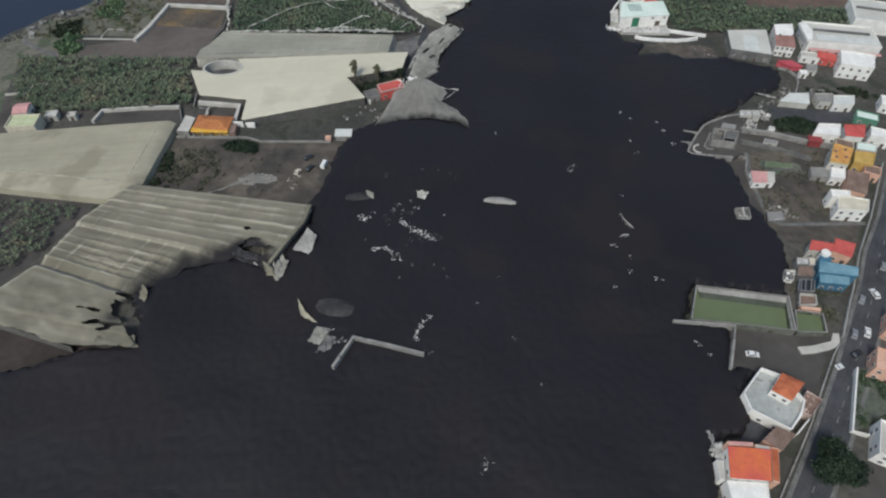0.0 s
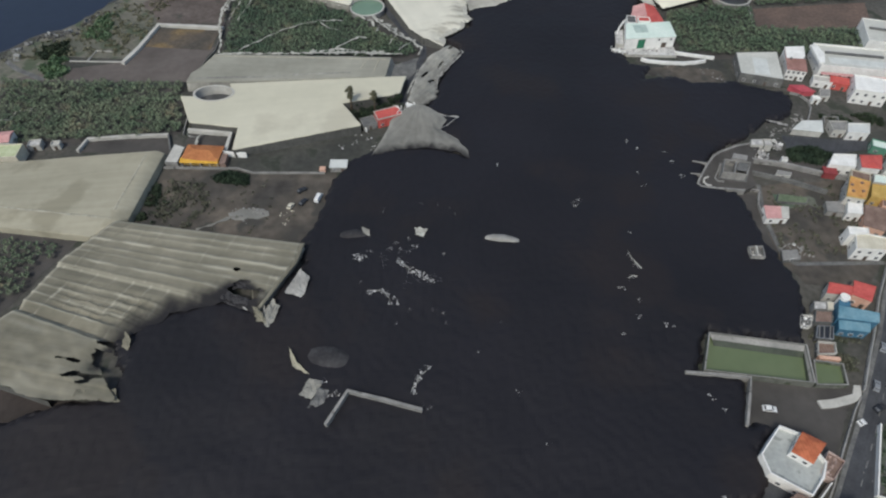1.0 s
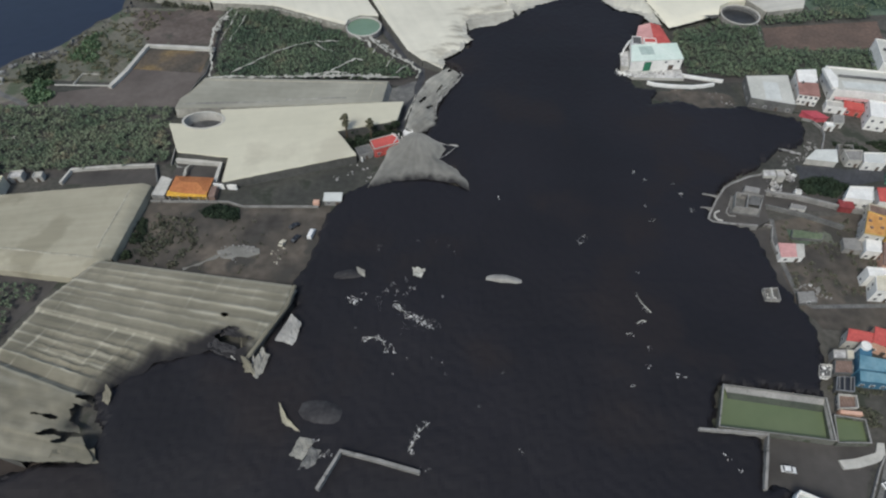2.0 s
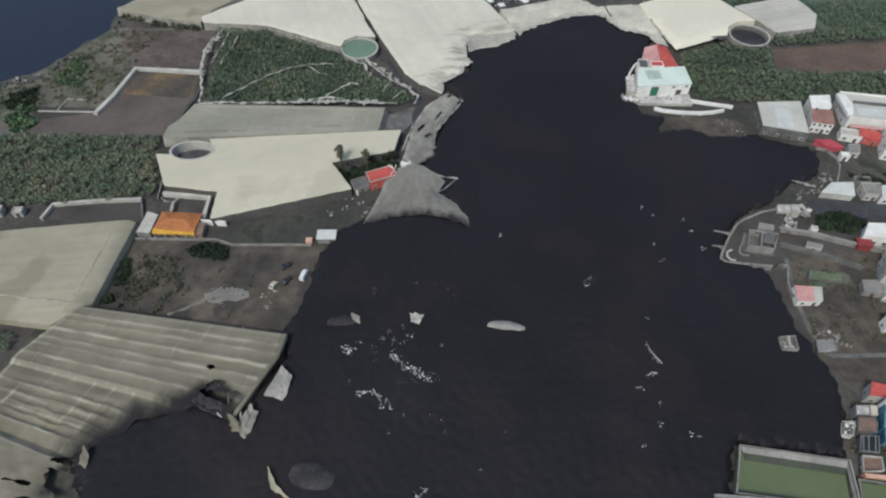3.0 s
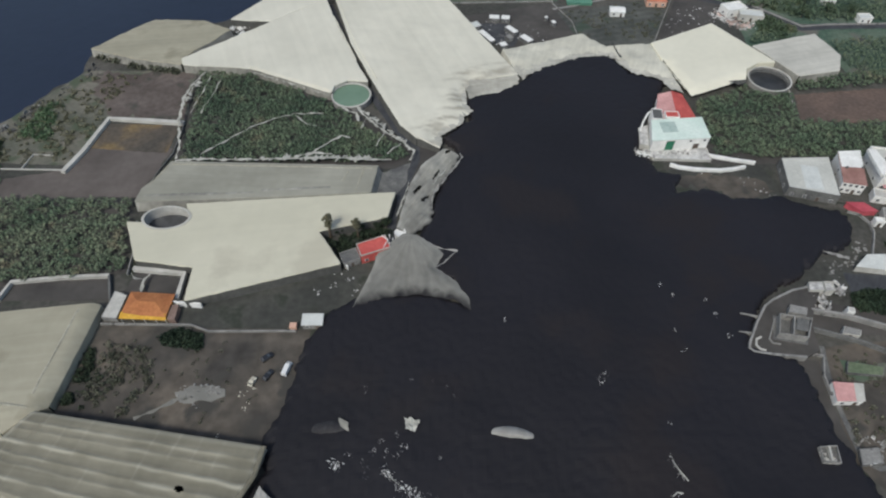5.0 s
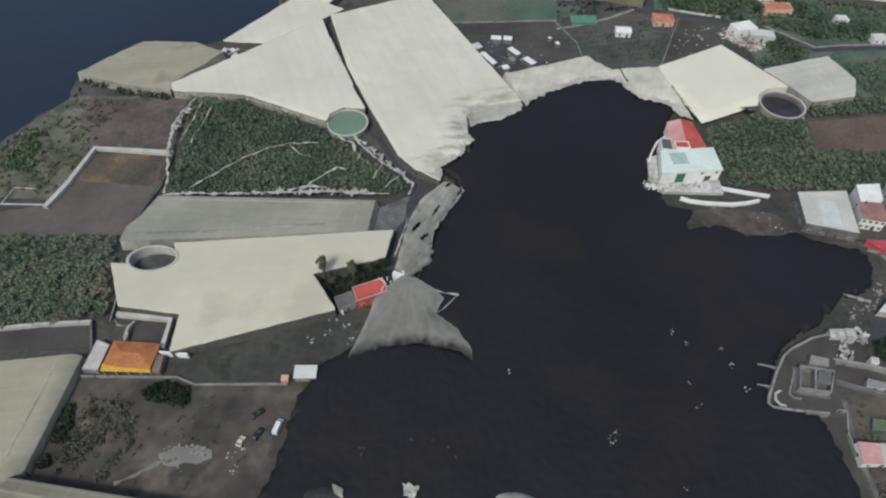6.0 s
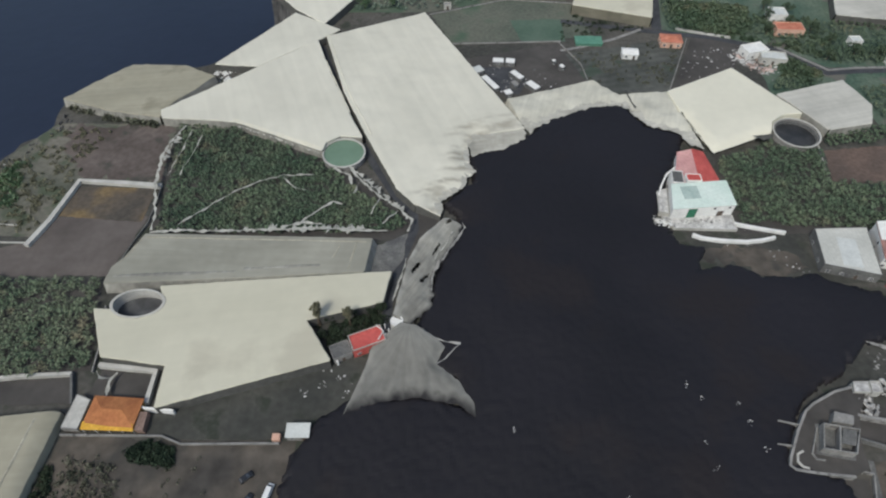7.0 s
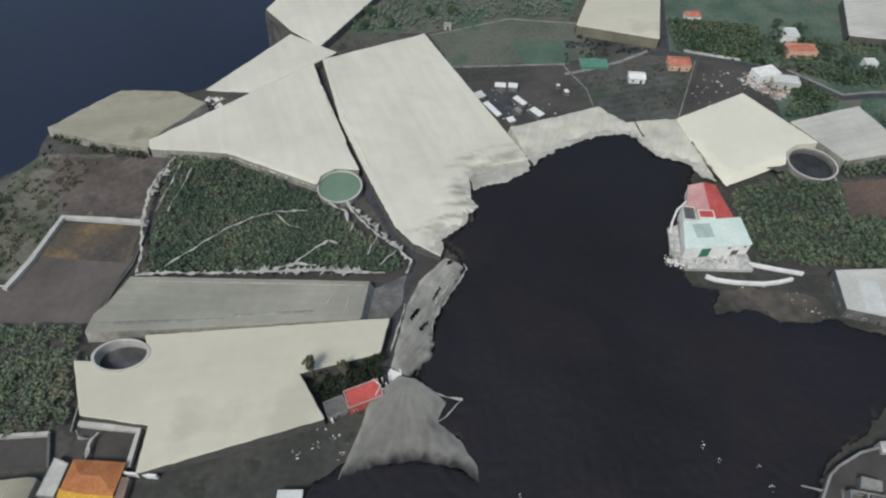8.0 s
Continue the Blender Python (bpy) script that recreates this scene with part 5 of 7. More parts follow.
for thing in [o for o in scene.objects if o.get("label") == "large white netted greenhouse with creased edges by the lava"]:
    # fold shading put into the colour as long brown streaks where the net sags towards the lava
    canopy = [o for o in thing.children if o.name.startswith("canopy")][0].data
    at = [(v.co.x + thing.location.x, v.co.y + thing.location.y) for v in canopy.vertices]
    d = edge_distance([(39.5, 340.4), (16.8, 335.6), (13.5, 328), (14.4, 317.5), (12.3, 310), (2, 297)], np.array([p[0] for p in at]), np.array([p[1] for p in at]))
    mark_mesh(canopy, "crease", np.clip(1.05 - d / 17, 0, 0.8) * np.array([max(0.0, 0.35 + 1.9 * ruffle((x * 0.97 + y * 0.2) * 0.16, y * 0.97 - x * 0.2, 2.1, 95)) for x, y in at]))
    net_seams(thing, [((-57, 413.5), (-43.6, 369)), ((-43.6, 369), (-29.8, 336))], 4.72, 0.6, "net_bright")

# ---- tanks, ponds and walls ----
round_tank("round concrete tank full of green water", -41.4, 325.5, 9.4, 3.2, 2.7, "tankgreen")
round_tank("round concrete tank, nearly dry and dark inside", 164.4, 338.6, 10.4, 2.6, 0.1, "tankblack", "concrete", 0.45, ledge=0.9)
round_tank("round pale tank with a dark floor", -106, 245.6, 9.5, 4.7, 0.15, "tankdark", "pale", 0.8, oval=0.64)


def pond(label, quad, h, level, name="pond", bank=0.0):
    cx, cy = sum(p[0] for p in quad) / 4, sum(p[1] for p in quad) / 4
    q = [(x - cx, y - cy) for x, y in quad]
    thing = empty(name, cx, cy, 0, label, "pond")
    part("basin_wall", ring(q, 0.45, -0.3, h), "mossy", thing)
    part("coping", ring(grow(q, 0.05), 0.5, h + 0.003, h + 0.1), "concrete", thing)
    part("water", prism(grow(q, -0.6), 0.05, level), "pondgreen", thing)
    if bank:
        # a sloping lining under the far and the east wall
        i = grow(q, -0.6)
        into = lambda p, x, y: (p[0] + x, p[1] + y)
        n0, n1, e1 = into(i[0], 0.8, -bank), into(i[1], -1.0, -bank), into(i[2], -0.9, 0.3)
        for a, b, c, d in ((i[0], i[1], n1, n0), (i[1], i[2], e1, n1)):
            t0, t1, w1, w0 = (*a, h - 0.4), (*b, h - 0.4), (*c, level + 0.01), (*d, level + 0.01)
            m0, m1 = [tuple(p * 0.52 + r * 0.48 for p, r in zip(*two)) for two in ((t0, w0), (t1, w1))]
            part("lining", ([t0, t1, m1, m0], [(0, 3, 2, 1)]), "concrete", thing)
            # the lining's lower part, down to the water, in a darker green
            part("waterline", ([m0, m1, w1, w0], [(0, 3, 2, 1)]), "dark_lining", thing)
    return thing


pond("walled irrigation pond with murky green water", [(88, 118.2), (118.5, 113.5), (116, 100), (82.6, 104.5)], 3.4, 0.9, bank=3.4)
pond("small walled pond with murky green water", [(119, 108.5), (128, 107), (126.5, 99.6), (116.6, 99.8)], 2.6, 1.3)
wall_line("pale concrete retaining wall meeting the lava", [(76.7, 104), (87, 103.2), (96.8, 102.2), (94, 95), (90.5, 86.5)], 3.1, 0.9, "concrete")
wall_line("low white wall round an ash plot", [(-160, 275.2), (-156.3, 288.3), (-152.7, 311), (-135, 309.5), (-117.1, 307.6)], 1.5, 2.3, "pale")
wall_line("thin white wall of an ash plot", [(-188, 278), (-159, 277.2), (-155.5, 290)], 0.6, 0.45, "pale")
wall_line("thin white wall of an ash plot", [(-179, 278.3), (-177.8, 287.2), (-168.7, 286.4)], 0.6, 0.45, "pale")
wall_line("dusty wall between the ash plot and the bananas", [(-122.5, 258), (-119.5, 276), (-116.5, 287), (-116.8, 306)], 1.0, 0.4, "darkconc")
wall_line("pale wall of an empty basin", [(-157, 209.7), (-155.5, 217.5), (-138, 219.5), (-121, 220.3)], 1.6, 1.3, "pale")
wall_line("pale wall of an empty basin", [(-117, 209.6), (-121, 220.3)], 1.6, 0.8, "darkconc")
patch("field", [(-156, 210), (-154.5, 217), (-122, 219.6), (-118, 210)], 0.12, "ash", "dark floor of an empty basin")
wall_line("long thin pale wall below the yard", [(-117, 199.8), (-85.5, 199.2), (-79, 196.6), (-49, 196.6)], 1.1, 0.5, "concrete")
wall_line("pale wall beside a netted greenhouse", [(-114.7, 221), (-117, 243), (-119.5, 247)], 1.2, 0.5, "concrete")
wall_line("low white wall on the cliff top", [(-206, 230), (-196.4, 231.6), (-195.6, 238), (-189.2, 238.8)], 0.9, 0.8, "pale")
strip("road", [(-224, 282), (-217.5, 276), (-211, 271), (-204, 267.4), (-195, 262.6)], 2.6, 0.09, "darkconc", "pale dusty track on the cliff top", "track")
wall_line("white wall of a small yard", [(-113, 223.4), (-103, 222.2), (-93.4, 221), (-93.2, 209.6)], 1.8, 1.7, "pale")
patch("field", [(-112, 222.4), (-91.5, 218.8), (-92.3, 208.6), (-114, 211.5)], 0.14, "ash", "dark floor of a small walled yard")
ribbon("torn pale netting hung in a small yard", [(-105.4, 220), (-106.5, 217.9), (-107, 213.7), (-106, 210.5)], 1.6, 2.2, "rag", 61, 0.6)
ribbon("torn pale netting hung in a small yard", [(-106.5, 217.9), (-110.9, 218.4), (-113.2, 221)], 0.9, 1.8, "rag", 62, 0.6)
wall_line("white boundary wall beside the lava", [(100.5, 279), (104, 277.2), (110.8, 275.9), (120.7, 275.2), (127, 275.9), (132.6, 277.3)], 1.5, 1.15, "white")
wall_line("white boundary wall beside bananas", [(118.6, 284.6), (128.3, 281.9), (137.6, 279.7)], 1.6, 1.0, "white")
wall_line("white roadside wall", [(130, 96.5), (126.5, 92.6), (117.2, 79.8), (110.5, 70), (103, 60.5), (96.6, 52.6), (60, 6)], 1.0, 0.5, "concrete", name="roadside_wall")
wall_line("white roadside wall with railing", [(131.5, 98.5), (136, 106), (143.5, 118), (152.5, 133.5), (165, 151.5), (184, 182)], 1.0, 0.45, "concrete", name="roadside_wall")


def railing(label, pts, height=1.1, z=1.0):
    """A metal rail on posts along the points, standing on a wall."""
    thing = empty("railing", pts[0][0], pts[0][1], 0, label, "railing", "roadside railings")
    x0, y0 = pts[0]
    post = None
    for a, b in zip(pts, pts[1:]):
        d, turn = math.dist(a, b), math.atan2(b[1] - a[1], b[0] - a[0])
        for zz in (z + height, z + height * 0.55):
            part("rail", box(bmesh.new(), (a[0] + b[0]) / 2 - x0, (a[1] + b[1]) / 2 - y0, zz, d, 0.14, 0.1, turn), "pale", thing)
        k = int(d / 2.4)
        for i in range(k):
            x, y = a[0] + (b[0] - a[0]) * i / k - x0, a[1] + (b[1] - a[1]) * i / k - y0
            if post is None:
                post = part("post", box(bmesh.new(), 0, 0, z - 0.1 + height / 2, 0.14, 0.14, height + 0.2), "pale", thing)
                post.location = (x, y, 0)
            else:
                ob = new("post", post.data)
                ob.parent = thing
                ob.location = (x, y, 0)
    return thing


railing("pale metal railing on a roadside wall", [(131.5, 98.5), (136, 106), (143.5, 118), (152.5, 133.5), (165, 151.5), (184, 182)])
wall_line("white garden wall", [(131.4, 87.5), (126, 77), (120.9, 66.9), (125.3, 65.5)], 1.8, 0.5, "white")
patch("field", [(88, 66), (94, 73.5), (101, 68.4), (97, 64.8), (92.5, 61.6), (86, 61.8)], 0.1, "asphalt", "dark grey court between two houses", rag=0.3)
patch("field", [(113, 46), (121, 56.5), (134, 58), (150, 52), (140, 30)], 0.08, "ash", "dark asphalt yard behind a white house")
patch("field", [(131.5, 87), (150, 92), (140, 70), (122, 67.5)], 0.07, "grass", "green overgrown garden")
wall_line("thin pale fence wall beside bananas", [(171.8, 331), (168.4, 314.3)], 1.4, 0.5, "pale")
wall_line("thin pale field wall", [(-4, 446), (41.2, 463), (80, 458)], 0.7, 0.5, "concrete")
wall_line("thin pale field wall", [(8, 415.8), (67.3, 418)], 0.7, 0.6, "concrete")
wall_line("thin pale field wall", [(136.5, 420), (115.7, 374)], 0.8, 0.5, "concrete")
wall_line("curved pale wall at the lava bay", [(165.5, 251.2), (169.5, 249.6), (171.6, 245), (171, 240), (169, 236), (165.2, 229)], 1.2, 0.5, "concrete")
wall_line("low wall across the plot below the huts", [(66, 417), (75, 396), (76, 383)], 0.6, 0.4, "concrete")
# the grey L-shaped wall standing out of the lava
wall_line("grey concrete channel wall standing out of lava", [(-34.5, 86.5), (-29, 97.2), (-18, 94.4), (-6.0, 91.0)], 4.3, 1.1, "concrete", name="channel_wall")
RIM = [(121.8, 184.6), (111.1, 185.7), (105, 186.8), (103.9, 188.2), (105, 190.6), (110.2, 198.6), (115, 204.8), (118.5, 207.3), (126.9, 211.3), (133.1, 212.8)]
wall_line("curved grey retaining wall of a ruined terrace", RIM, 2.75, 0.8, "concrete")
wall_line("low inner wall of a ruined terrace", [(116.2, 199.3), (111.7, 191.5), (112.3, 189.8), (114.7, 189.4)], 2.9, 0.45, "concrete")
wall_line("white curved slide on a ruined terrace", [(109.3, 192.3), (107.3, 191.4), (106.5, 189.2), (107.4, 187.6), (109.1, 187.1)], 2.7, 0.7, "pale")
wall_line("thin pale pole lying out over the lava", [(105.4, 202), (111.2, 200.6)], 2.4, 0.4, "concrete", name="pole", category="pole")
wall_line("thin pale pole lying out over the lava", [(102.6, 194.6), (106.9, 194)], 2.4, 0.4, "concrete", name="pole", category="pole")
patch("field", RIM + [(137, 211), (131.5, 203), (128.5, 196), (127, 187)], 2.3, "ash", "dusty terrace around a grey ruin", rag=0.1)

# ---- plants ----
banana_field("dusty green banana plants in rows", [(-214, 261), (-126, 259), (-117, 224), (-119, 221.5), (-195, 214)], "leaf_dull", 2.1, seed=1, reach=1.75, keep=0.9)
banana_field("green banana plants under torn netting", [(-119, 347), (-94.5, 345), (-52, 323), (-44, 314), (-12.5, 286), (-18, 281.5), (-112, 281.5), (-114, 306)], "leaf", 1.95, seed=2, reach=1.7, keep=0.93)
banana_field("dense green banana plants", [(122.8, 321.6), (151.6, 334.4), (153.5, 330.6), (160, 328.6), (169, 328.8), (173, 331), (168, 308), (255, 306), (255, 284), (172, 282), (139, 283), (122, 286), (121, 304)], "leaf", 2.0, seed=3, reach=1.7, keep=0.94)
banana_field("green banana plants behind the tank", [(178, 340), (240, 350), (235, 337), (175, 331)], "leaf", 2.0, seed=4)
banana_field("dark banana plants below a netted roof", [(-228, 166), (-142, 158), (-150, 133), (-165, 122), (-230, 118)], "leaf_dull", 2.2, seed=5, keep=0.85)
banana_field("banana plants by the country road", [(131, 462), (176, 450), (168, 424), (128, 429)], "leaf", 2.2, seed=6)
banana_field("banana plants beyond the nets", [(-52, 450), (-28, 488), (80, 488), (78, 463), (41, 466), (-4, 451)], "leaf_far", 2.6, seed=7, keep=0.6)
banana_field("banana plants by the far plots", [(172, 384), (195, 381), (186, 372), (167, 373)], "leaf", 2.0, seed=8)
banana_field("banana plants in the distance", [(205, 410), (330, 410), (330, 396), (220, 395)], "leaf", 2.4, seed=9)
banana_field("banana plants in the distance", [(140, 490), (330, 500), (330, 560), (150, 560)], "leaf_dull", 3.0, seed=10, keep=0.7)
banana_field("banana plants in the distance", [(209, 375), (330, 385), (330, 348), (212, 345)], "leaf", 2.4, seed=15)
shrubs("dry olive shrubs on the cliff top", [(-222, 278), (-196, 312), (-180, 344), (-150, 348), (-156, 312), (-160, 284), (-190, 281)], 330, 0.5, 1.5, "leaf_olive", 21)
shrubs("green shrubs on the cliff top", [(-190, 300), (-186, 326), (-174, 318), (-176, 296)], 90, 0.8, 1.9, "leaf_bright", 22)
shrubs("vivid green bushes on the cliff top", [(-200, 272), (-191, 263), (-184, 267), (-188, 279), (-196, 282)], 70, 1.0, 2.4, "leaf_bright", 39, per=40)
shrubs("dark bushes on the cliff top", [(-204, 294), (-207, 284), (-199, 279), (-192, 284), (-196, 296)], 50, 1.0, 2.3, "leaf_dark", 40, per=40)
shrubs("dry shrubs in waste ground", [(-120, 170), (-115, 198), (-60, 194), (-58, 172), (-75, 162)], 60, 0.3, 0.9, "leaf_dry", 23)
shrubs("dark shrubs beside a netted roof", [(-125, 172), (-117, 196), (-104, 190), (-112, 168)], 12, 0.6, 1.4, "leaf_dark", 24)
shrubs("weeds among village plots", [(125, 153), (132, 188), (166, 190), (158, 152)], 150, 0.4, 1.2, "leaf_dry", 25)
shrubs("dark green shrubs between village plots", [(148.5, 205), (149.5, 211), (161.7, 212), (167, 207.5), (160.5, 202.4), (154, 203.6)], 190, 1.0, 1.9, "leaf_deep", 26, per=40, gate=-1)
shrubs("dark weeds along village plots", [(172, 234), (200, 236), (205, 228), (180, 227)], 110, 0.6, 1.6, "leaf_dark", 38)
shrubs("leafy green garden plants by a wall", [(131, 86), (148, 90), (139, 71), (123, 68)], 150, 0.5, 1.3, "leaf", 27)
shrubs("weeds in an overgrown plot", [(70, 405), (135, 421), (116, 377), (90, 378), (78, 382)], 130, 0.4, 1.3, "leaf_dry", 28)
for i, (x, y) in enumerate([(8.8, 467.7), (-4.2, 466.5), (-38.3, 466.8), (-42.1, 452.9), (-26.4, 455.8)]):
    tree("fresh green tree beyond the nets", x, y, 6.0, 4.2, "leaf_bright", 90 + i, clumps=26, per=40, group="far trees")
shrubs("dense dark orchard beside the crossroads", [(137, 460), (178, 453), (176, 432), (161, 423), (146, 427), (135, 434)], 620, 1.5, 2.8, "leaf", 61, per=30, gate=-1)
shrubs("dark bushes round broken houses", [(178, 396), (186, 402), (198, 387), (188, 378), (176, 386)], 130, 1.0, 2.2, "leaf", 62, per=34, gate=-1)
shrubs("dark shrubs on far plots", [(150, 425), (178, 444), (215, 440), (210, 395), (186, 410)], 170, 0.8, 2.4, "leaf", 29)
banana_field("dense plants on far green plots", [(184, 416), (203, 396), (330, 400), (330, 436), (220, 436), (180, 440), (168, 424)], "leaf", 2.3, seed=16, keep=0.75)
shrubs("bushes by the roofless rooms", [(122, 120), (133, 118), (141, 117), (132, 104), (128, 108)], 60, 0.5, 1.2, "leaf_dry", 30)
shrubs("shrubs by the far crossroads", [(66, 419), (118, 431), (76, 446), (72, 440)], 60, 0.5, 1.4, "leaf_dark", 31)
tree("broad dark green tree beside the road", 109.4, 55.4, 9.5, 6.6, "leaf_deep", 41, clumps=150, per=100)
tree("slim dusty tree by the red house", -41.8, 239.3, 13.0, 2.0, "leaf_olive", 42, clumps=46, per=110, group="slim trees")
tree("slim dusty tree by the red house", -31.1, 239.2, 10.5, 1.9, "leaf_olive", 43, clumps=46, per=110, group="slim trees")
shrubs("spreading dark green bush against a wall", [(-95.6, 194.6), (-90.5, 197.6), (-81, 195.6), (-79.6, 190), (-85, 190.4), (-92.6, 192)], 110, 0.9, 1.5, "leaf_deep", 44, per=44, gate=-1)
shrubs("grey brown scrub on waste ground", [(-113, 172), (-112, 193), (-97, 190), (-92, 180), (-99, 166)], 150, 0.5, 1.3, "leaf_dry", 36)
shrubs("dark scrub along a netted roof", [(-119, 170), (-117.5, 192), (-113, 186), (-114, 172)], 60, 0.6, 1.5, "leaf_dark", 37)
shrubs("dense dark garden shrubs by the red house", [(-44, 238), (-21, 244.5), (-18, 241), (-30, 232), (-36, 228)], 120, 0.9, 1.7, "leaf_dark", 32)
tree("bushy dark tree by the lane", -20.5, 244.3, 4.8, 2.4, "leaf_dark", 45, clumps=26)
for i, (x, y) in enumerate([(-38, 241), (-26, 239), (-40, 234), (-30, 243), (-24, 243)]):
    tree("dark garden tree by the red house", x, y, 3.6, 2.2, "leaf_dark", 46 + i, clumps=18, per=40, group="garden trees")
for i, (x, y) in enumerate([(196, 432), (206, 425), (187, 440), (212, 415), (190, 452), (200, 446), (221, 404), (182, 425), (233, 402), (205, 400)]):
    tree("dark green tree on the far plots", x, y, 6.5, 4.0, "leaf", 60 + i, clumps=24, per=40, group="far trees")

ribbon("pale torn net edge hanging over the lava", [(9.6, 284), (10.4, 281.4), (7.4, 275.5), (4.4, 270.6), (0.8, 264.6), (-2, 259.6)], 1.3, 3.4, "net_veil", 69, 0.5)
ribbon("pale torn net edge hanging over the lava", [(5.5, 279), (2.5, 272), (-1.5, 266), (-4.8, 261.5)], 1.1, 3.7, "rag", 70, 0.4)
ribbon("pale torn net edge hanging over the lava", [(0.2, 265.4), (-2.4, 257), (-2.6, 251)], 0.9, 3.2, "net_veil", 71, 0.3)

# ---- torn netting over the banana plot ----
for k, (pts, w) in enumerate([
        ([(-103, 284), (-94, 293), (-85, 301.5), (-75, 308), (-66, 311.5), (-53, 312)], 0.9),
        ([(-66, 311), (-60, 304), (-55, 303)], 0.7), ([(-55, 284), (-50, 290), (-43, 296), (-39, 294.5)], 0.9),
        ([(-116, 345), (-119, 337), (-121, 326), (-119, 308), (-114, 291), (-112.8, 281)], 2.2), ([(-112, 342), (-113, 330), (-115, 312)], 0.8), ([(-107, 338), (-108, 325), (-110, 312)], 0.7),
        ([(-113, 280), (-100, 281), (-88, 280.5), (-74, 281), (-60, 281), (-46, 282), (-35, 280.5), (-20, 280)], 1.3),
        ([(-62, 282), (-54, 285), (-46, 284)], 1.8), ([(-38, 317), (-33, 309), (-24, 299), (-16, 292), (-10.5, 286), (-12, 280)], 1.3),
        ([(-33, 308), (-35, 301)], 0.8), ([(-24, 298), (-27, 289)], 0.8), ([(-16, 291), (-22, 284)], 1.0),
        ([(-90, 344), (-84, 341), (-80, 343)], 0.9), ([(-75, 337), (-70, 334), (-66, 336)], 1.0), ([(-60, 330), (-52, 326)], 1.0), ([(-45, 316), (-38, 312), (-36, 306)], 1.2),
        ([(-12, 266), (-14, 258), (-16.5, 247)], 0.9)]):
    ribbon("torn pale netting hanging over the plants", pts, w, 3.1, seed=k * 1.7)


def fringe(label, a, b, n, size, z, seed, material="rag"):
    """A tattered hem: uneven triangles of netting along a line."""
    rng = random.Random(seed)
    vs, fs = [], []
    d = math.dist(a, b)
    ux, uy = (b[0] - a[0]) / d, (b[1] - a[1]) / d
    for i in range(n):
        f, w, h = rng.random() * d, size * rng.uniform(0.4, 1.6), size * rng.uniform(0.5, 1.7) * rng.choice((1, 1, -0.6))
        q, lean = len(vs), rng.uniform(-0.6, 0.6) * size
        vs += [(f * ux, f * uy, z), ((f + w) * ux, (f + w) * uy, z - 0.2), ((f + w / 2 + lean) * ux - uy * h, (f + w / 2 + lean) * uy + ux * h, z - rng.uniform(-0.4, 0.9))]
        fs.append((q, q + 1, q + 2))
    ob = new("net_fringe", mesh_of("net_fringe", vs, fs, material))
    ob.location = (*a, 0)
    return tagged(ob, label, "netting", "tattered net hems", "stuff")


fringe("tattered pale net hem along the banana plot", (-112, 280.5), (-66, 281), 20, 1.6, 3.0, 1)
fringe("tattered pale net hem along the banana plot", (-66, 281), (-30, 281), 30, 2.2, 3.2, 2)
fringe("tattered pale net hem beside a lane", (-38, 316.5), (-11, 287), 26, 1.8, 3.0, 3)
fringe("tattered pale net hem below a netted roof", (-95, 345), (-50, 325.5), 26, 1.4, 3.0, 4)
fringe("tattered pale net hem on the plot's west side", (-117, 344), (-120, 320), 18, 2.0, 3.0, 5)
patch("field", [(-13, 284), (-6, 295), (1.8, 290), (3.5, 284), (-6, 273), (-12, 262)], 0.07, "ash", "dark ash beside the lane")
patch("field", [(-24, 275), (-12, 281), (-13.5, 268), (-19, 258.5), (-26, 259.5)], 0.3, "darkconc", "grey dusty corner plot")
chunk_heap("plot_rubble", "pale scraps on the dusty corner plot", "rubble", [(-20, 268), (-17, 274), (-21, 263)], 10, 2.0, 0.2, 0.6, "concrete", seed=30)
chunk_heap("cliff_scraps", "white torn sheeting at the cliff edge", "scraps", [(-112, 390), (-106, 391), (-100, 393), (-108, 386)], 9, 1.8, 0.5, 1.6, "white", seed=31, flat=0.6, within=COAST + [(2600, 2600), (2600, -1500)])
shrubs("dark shrubs at the foot of a cliff greenhouse", [(-177, 362), (-151, 351.5), (-130, 347.5), (-130, 350.5), (-151, 355), (-176, 365)], 150, 0.8, 2.5, "leaf_dry", 33)

# ---- remains standing out of the lava ----


def net_mound(label, cx, cy, w, d, h, deg, material="net_dusty", seed=1.0, near=-1.0):
    """A hump of stranded netting; near: how far it reaches on its lower side, -1 to 0."""
    vs, fs, n = [], [], 14
    base = lava_height(cx, cy) - 0.6
    for i in range(n + 1):
        for j in range(7):
            u, v = i / n * 2 - 1, j / 6 * 2 - 1
            z = h * max(0, 1 - u * u) ** 0.6 * max(0, 1 - v * v) ** 0.5
            x, y = u * w / 2, (v if v > 0 else -v * near) * d / 2 * math.sqrt(max(0.02, 1 - 0.9 * u * u))
            x, y = x + 0.3 * ruffle(x, y, 1.5, seed), y + 0.3 * ruffle(x, y, 1.5, seed + 4)
            c, s = math.cos(radians(deg)), math.sin(radians(deg))
            vs.append((x * c - y * s, x * s + y * c, z + 0.2 * ruffle(x, y, 1.2, seed + 8)))
            if i and j:
                q = 7 * i + j
                fs.append((q - 8, q - 1, q, q - 7))
    ob = new("netting_mound", mesh_of("netting_mound", vs, fs, material, True))
    ob.location = (cx, cy, base)
    return tagged(ob, label, "netting", "netting mounds in the lava")


net_mound("dark dusty hump of netting in lava", -33.3, 161.0, 11, 6.0, 1.9, 4, "lavadust", 2, -0.5)
net_mound("blackened hump of netting in lava", -37, 109.5, 15, 9, 1.5, -10, "lavadust", 5)


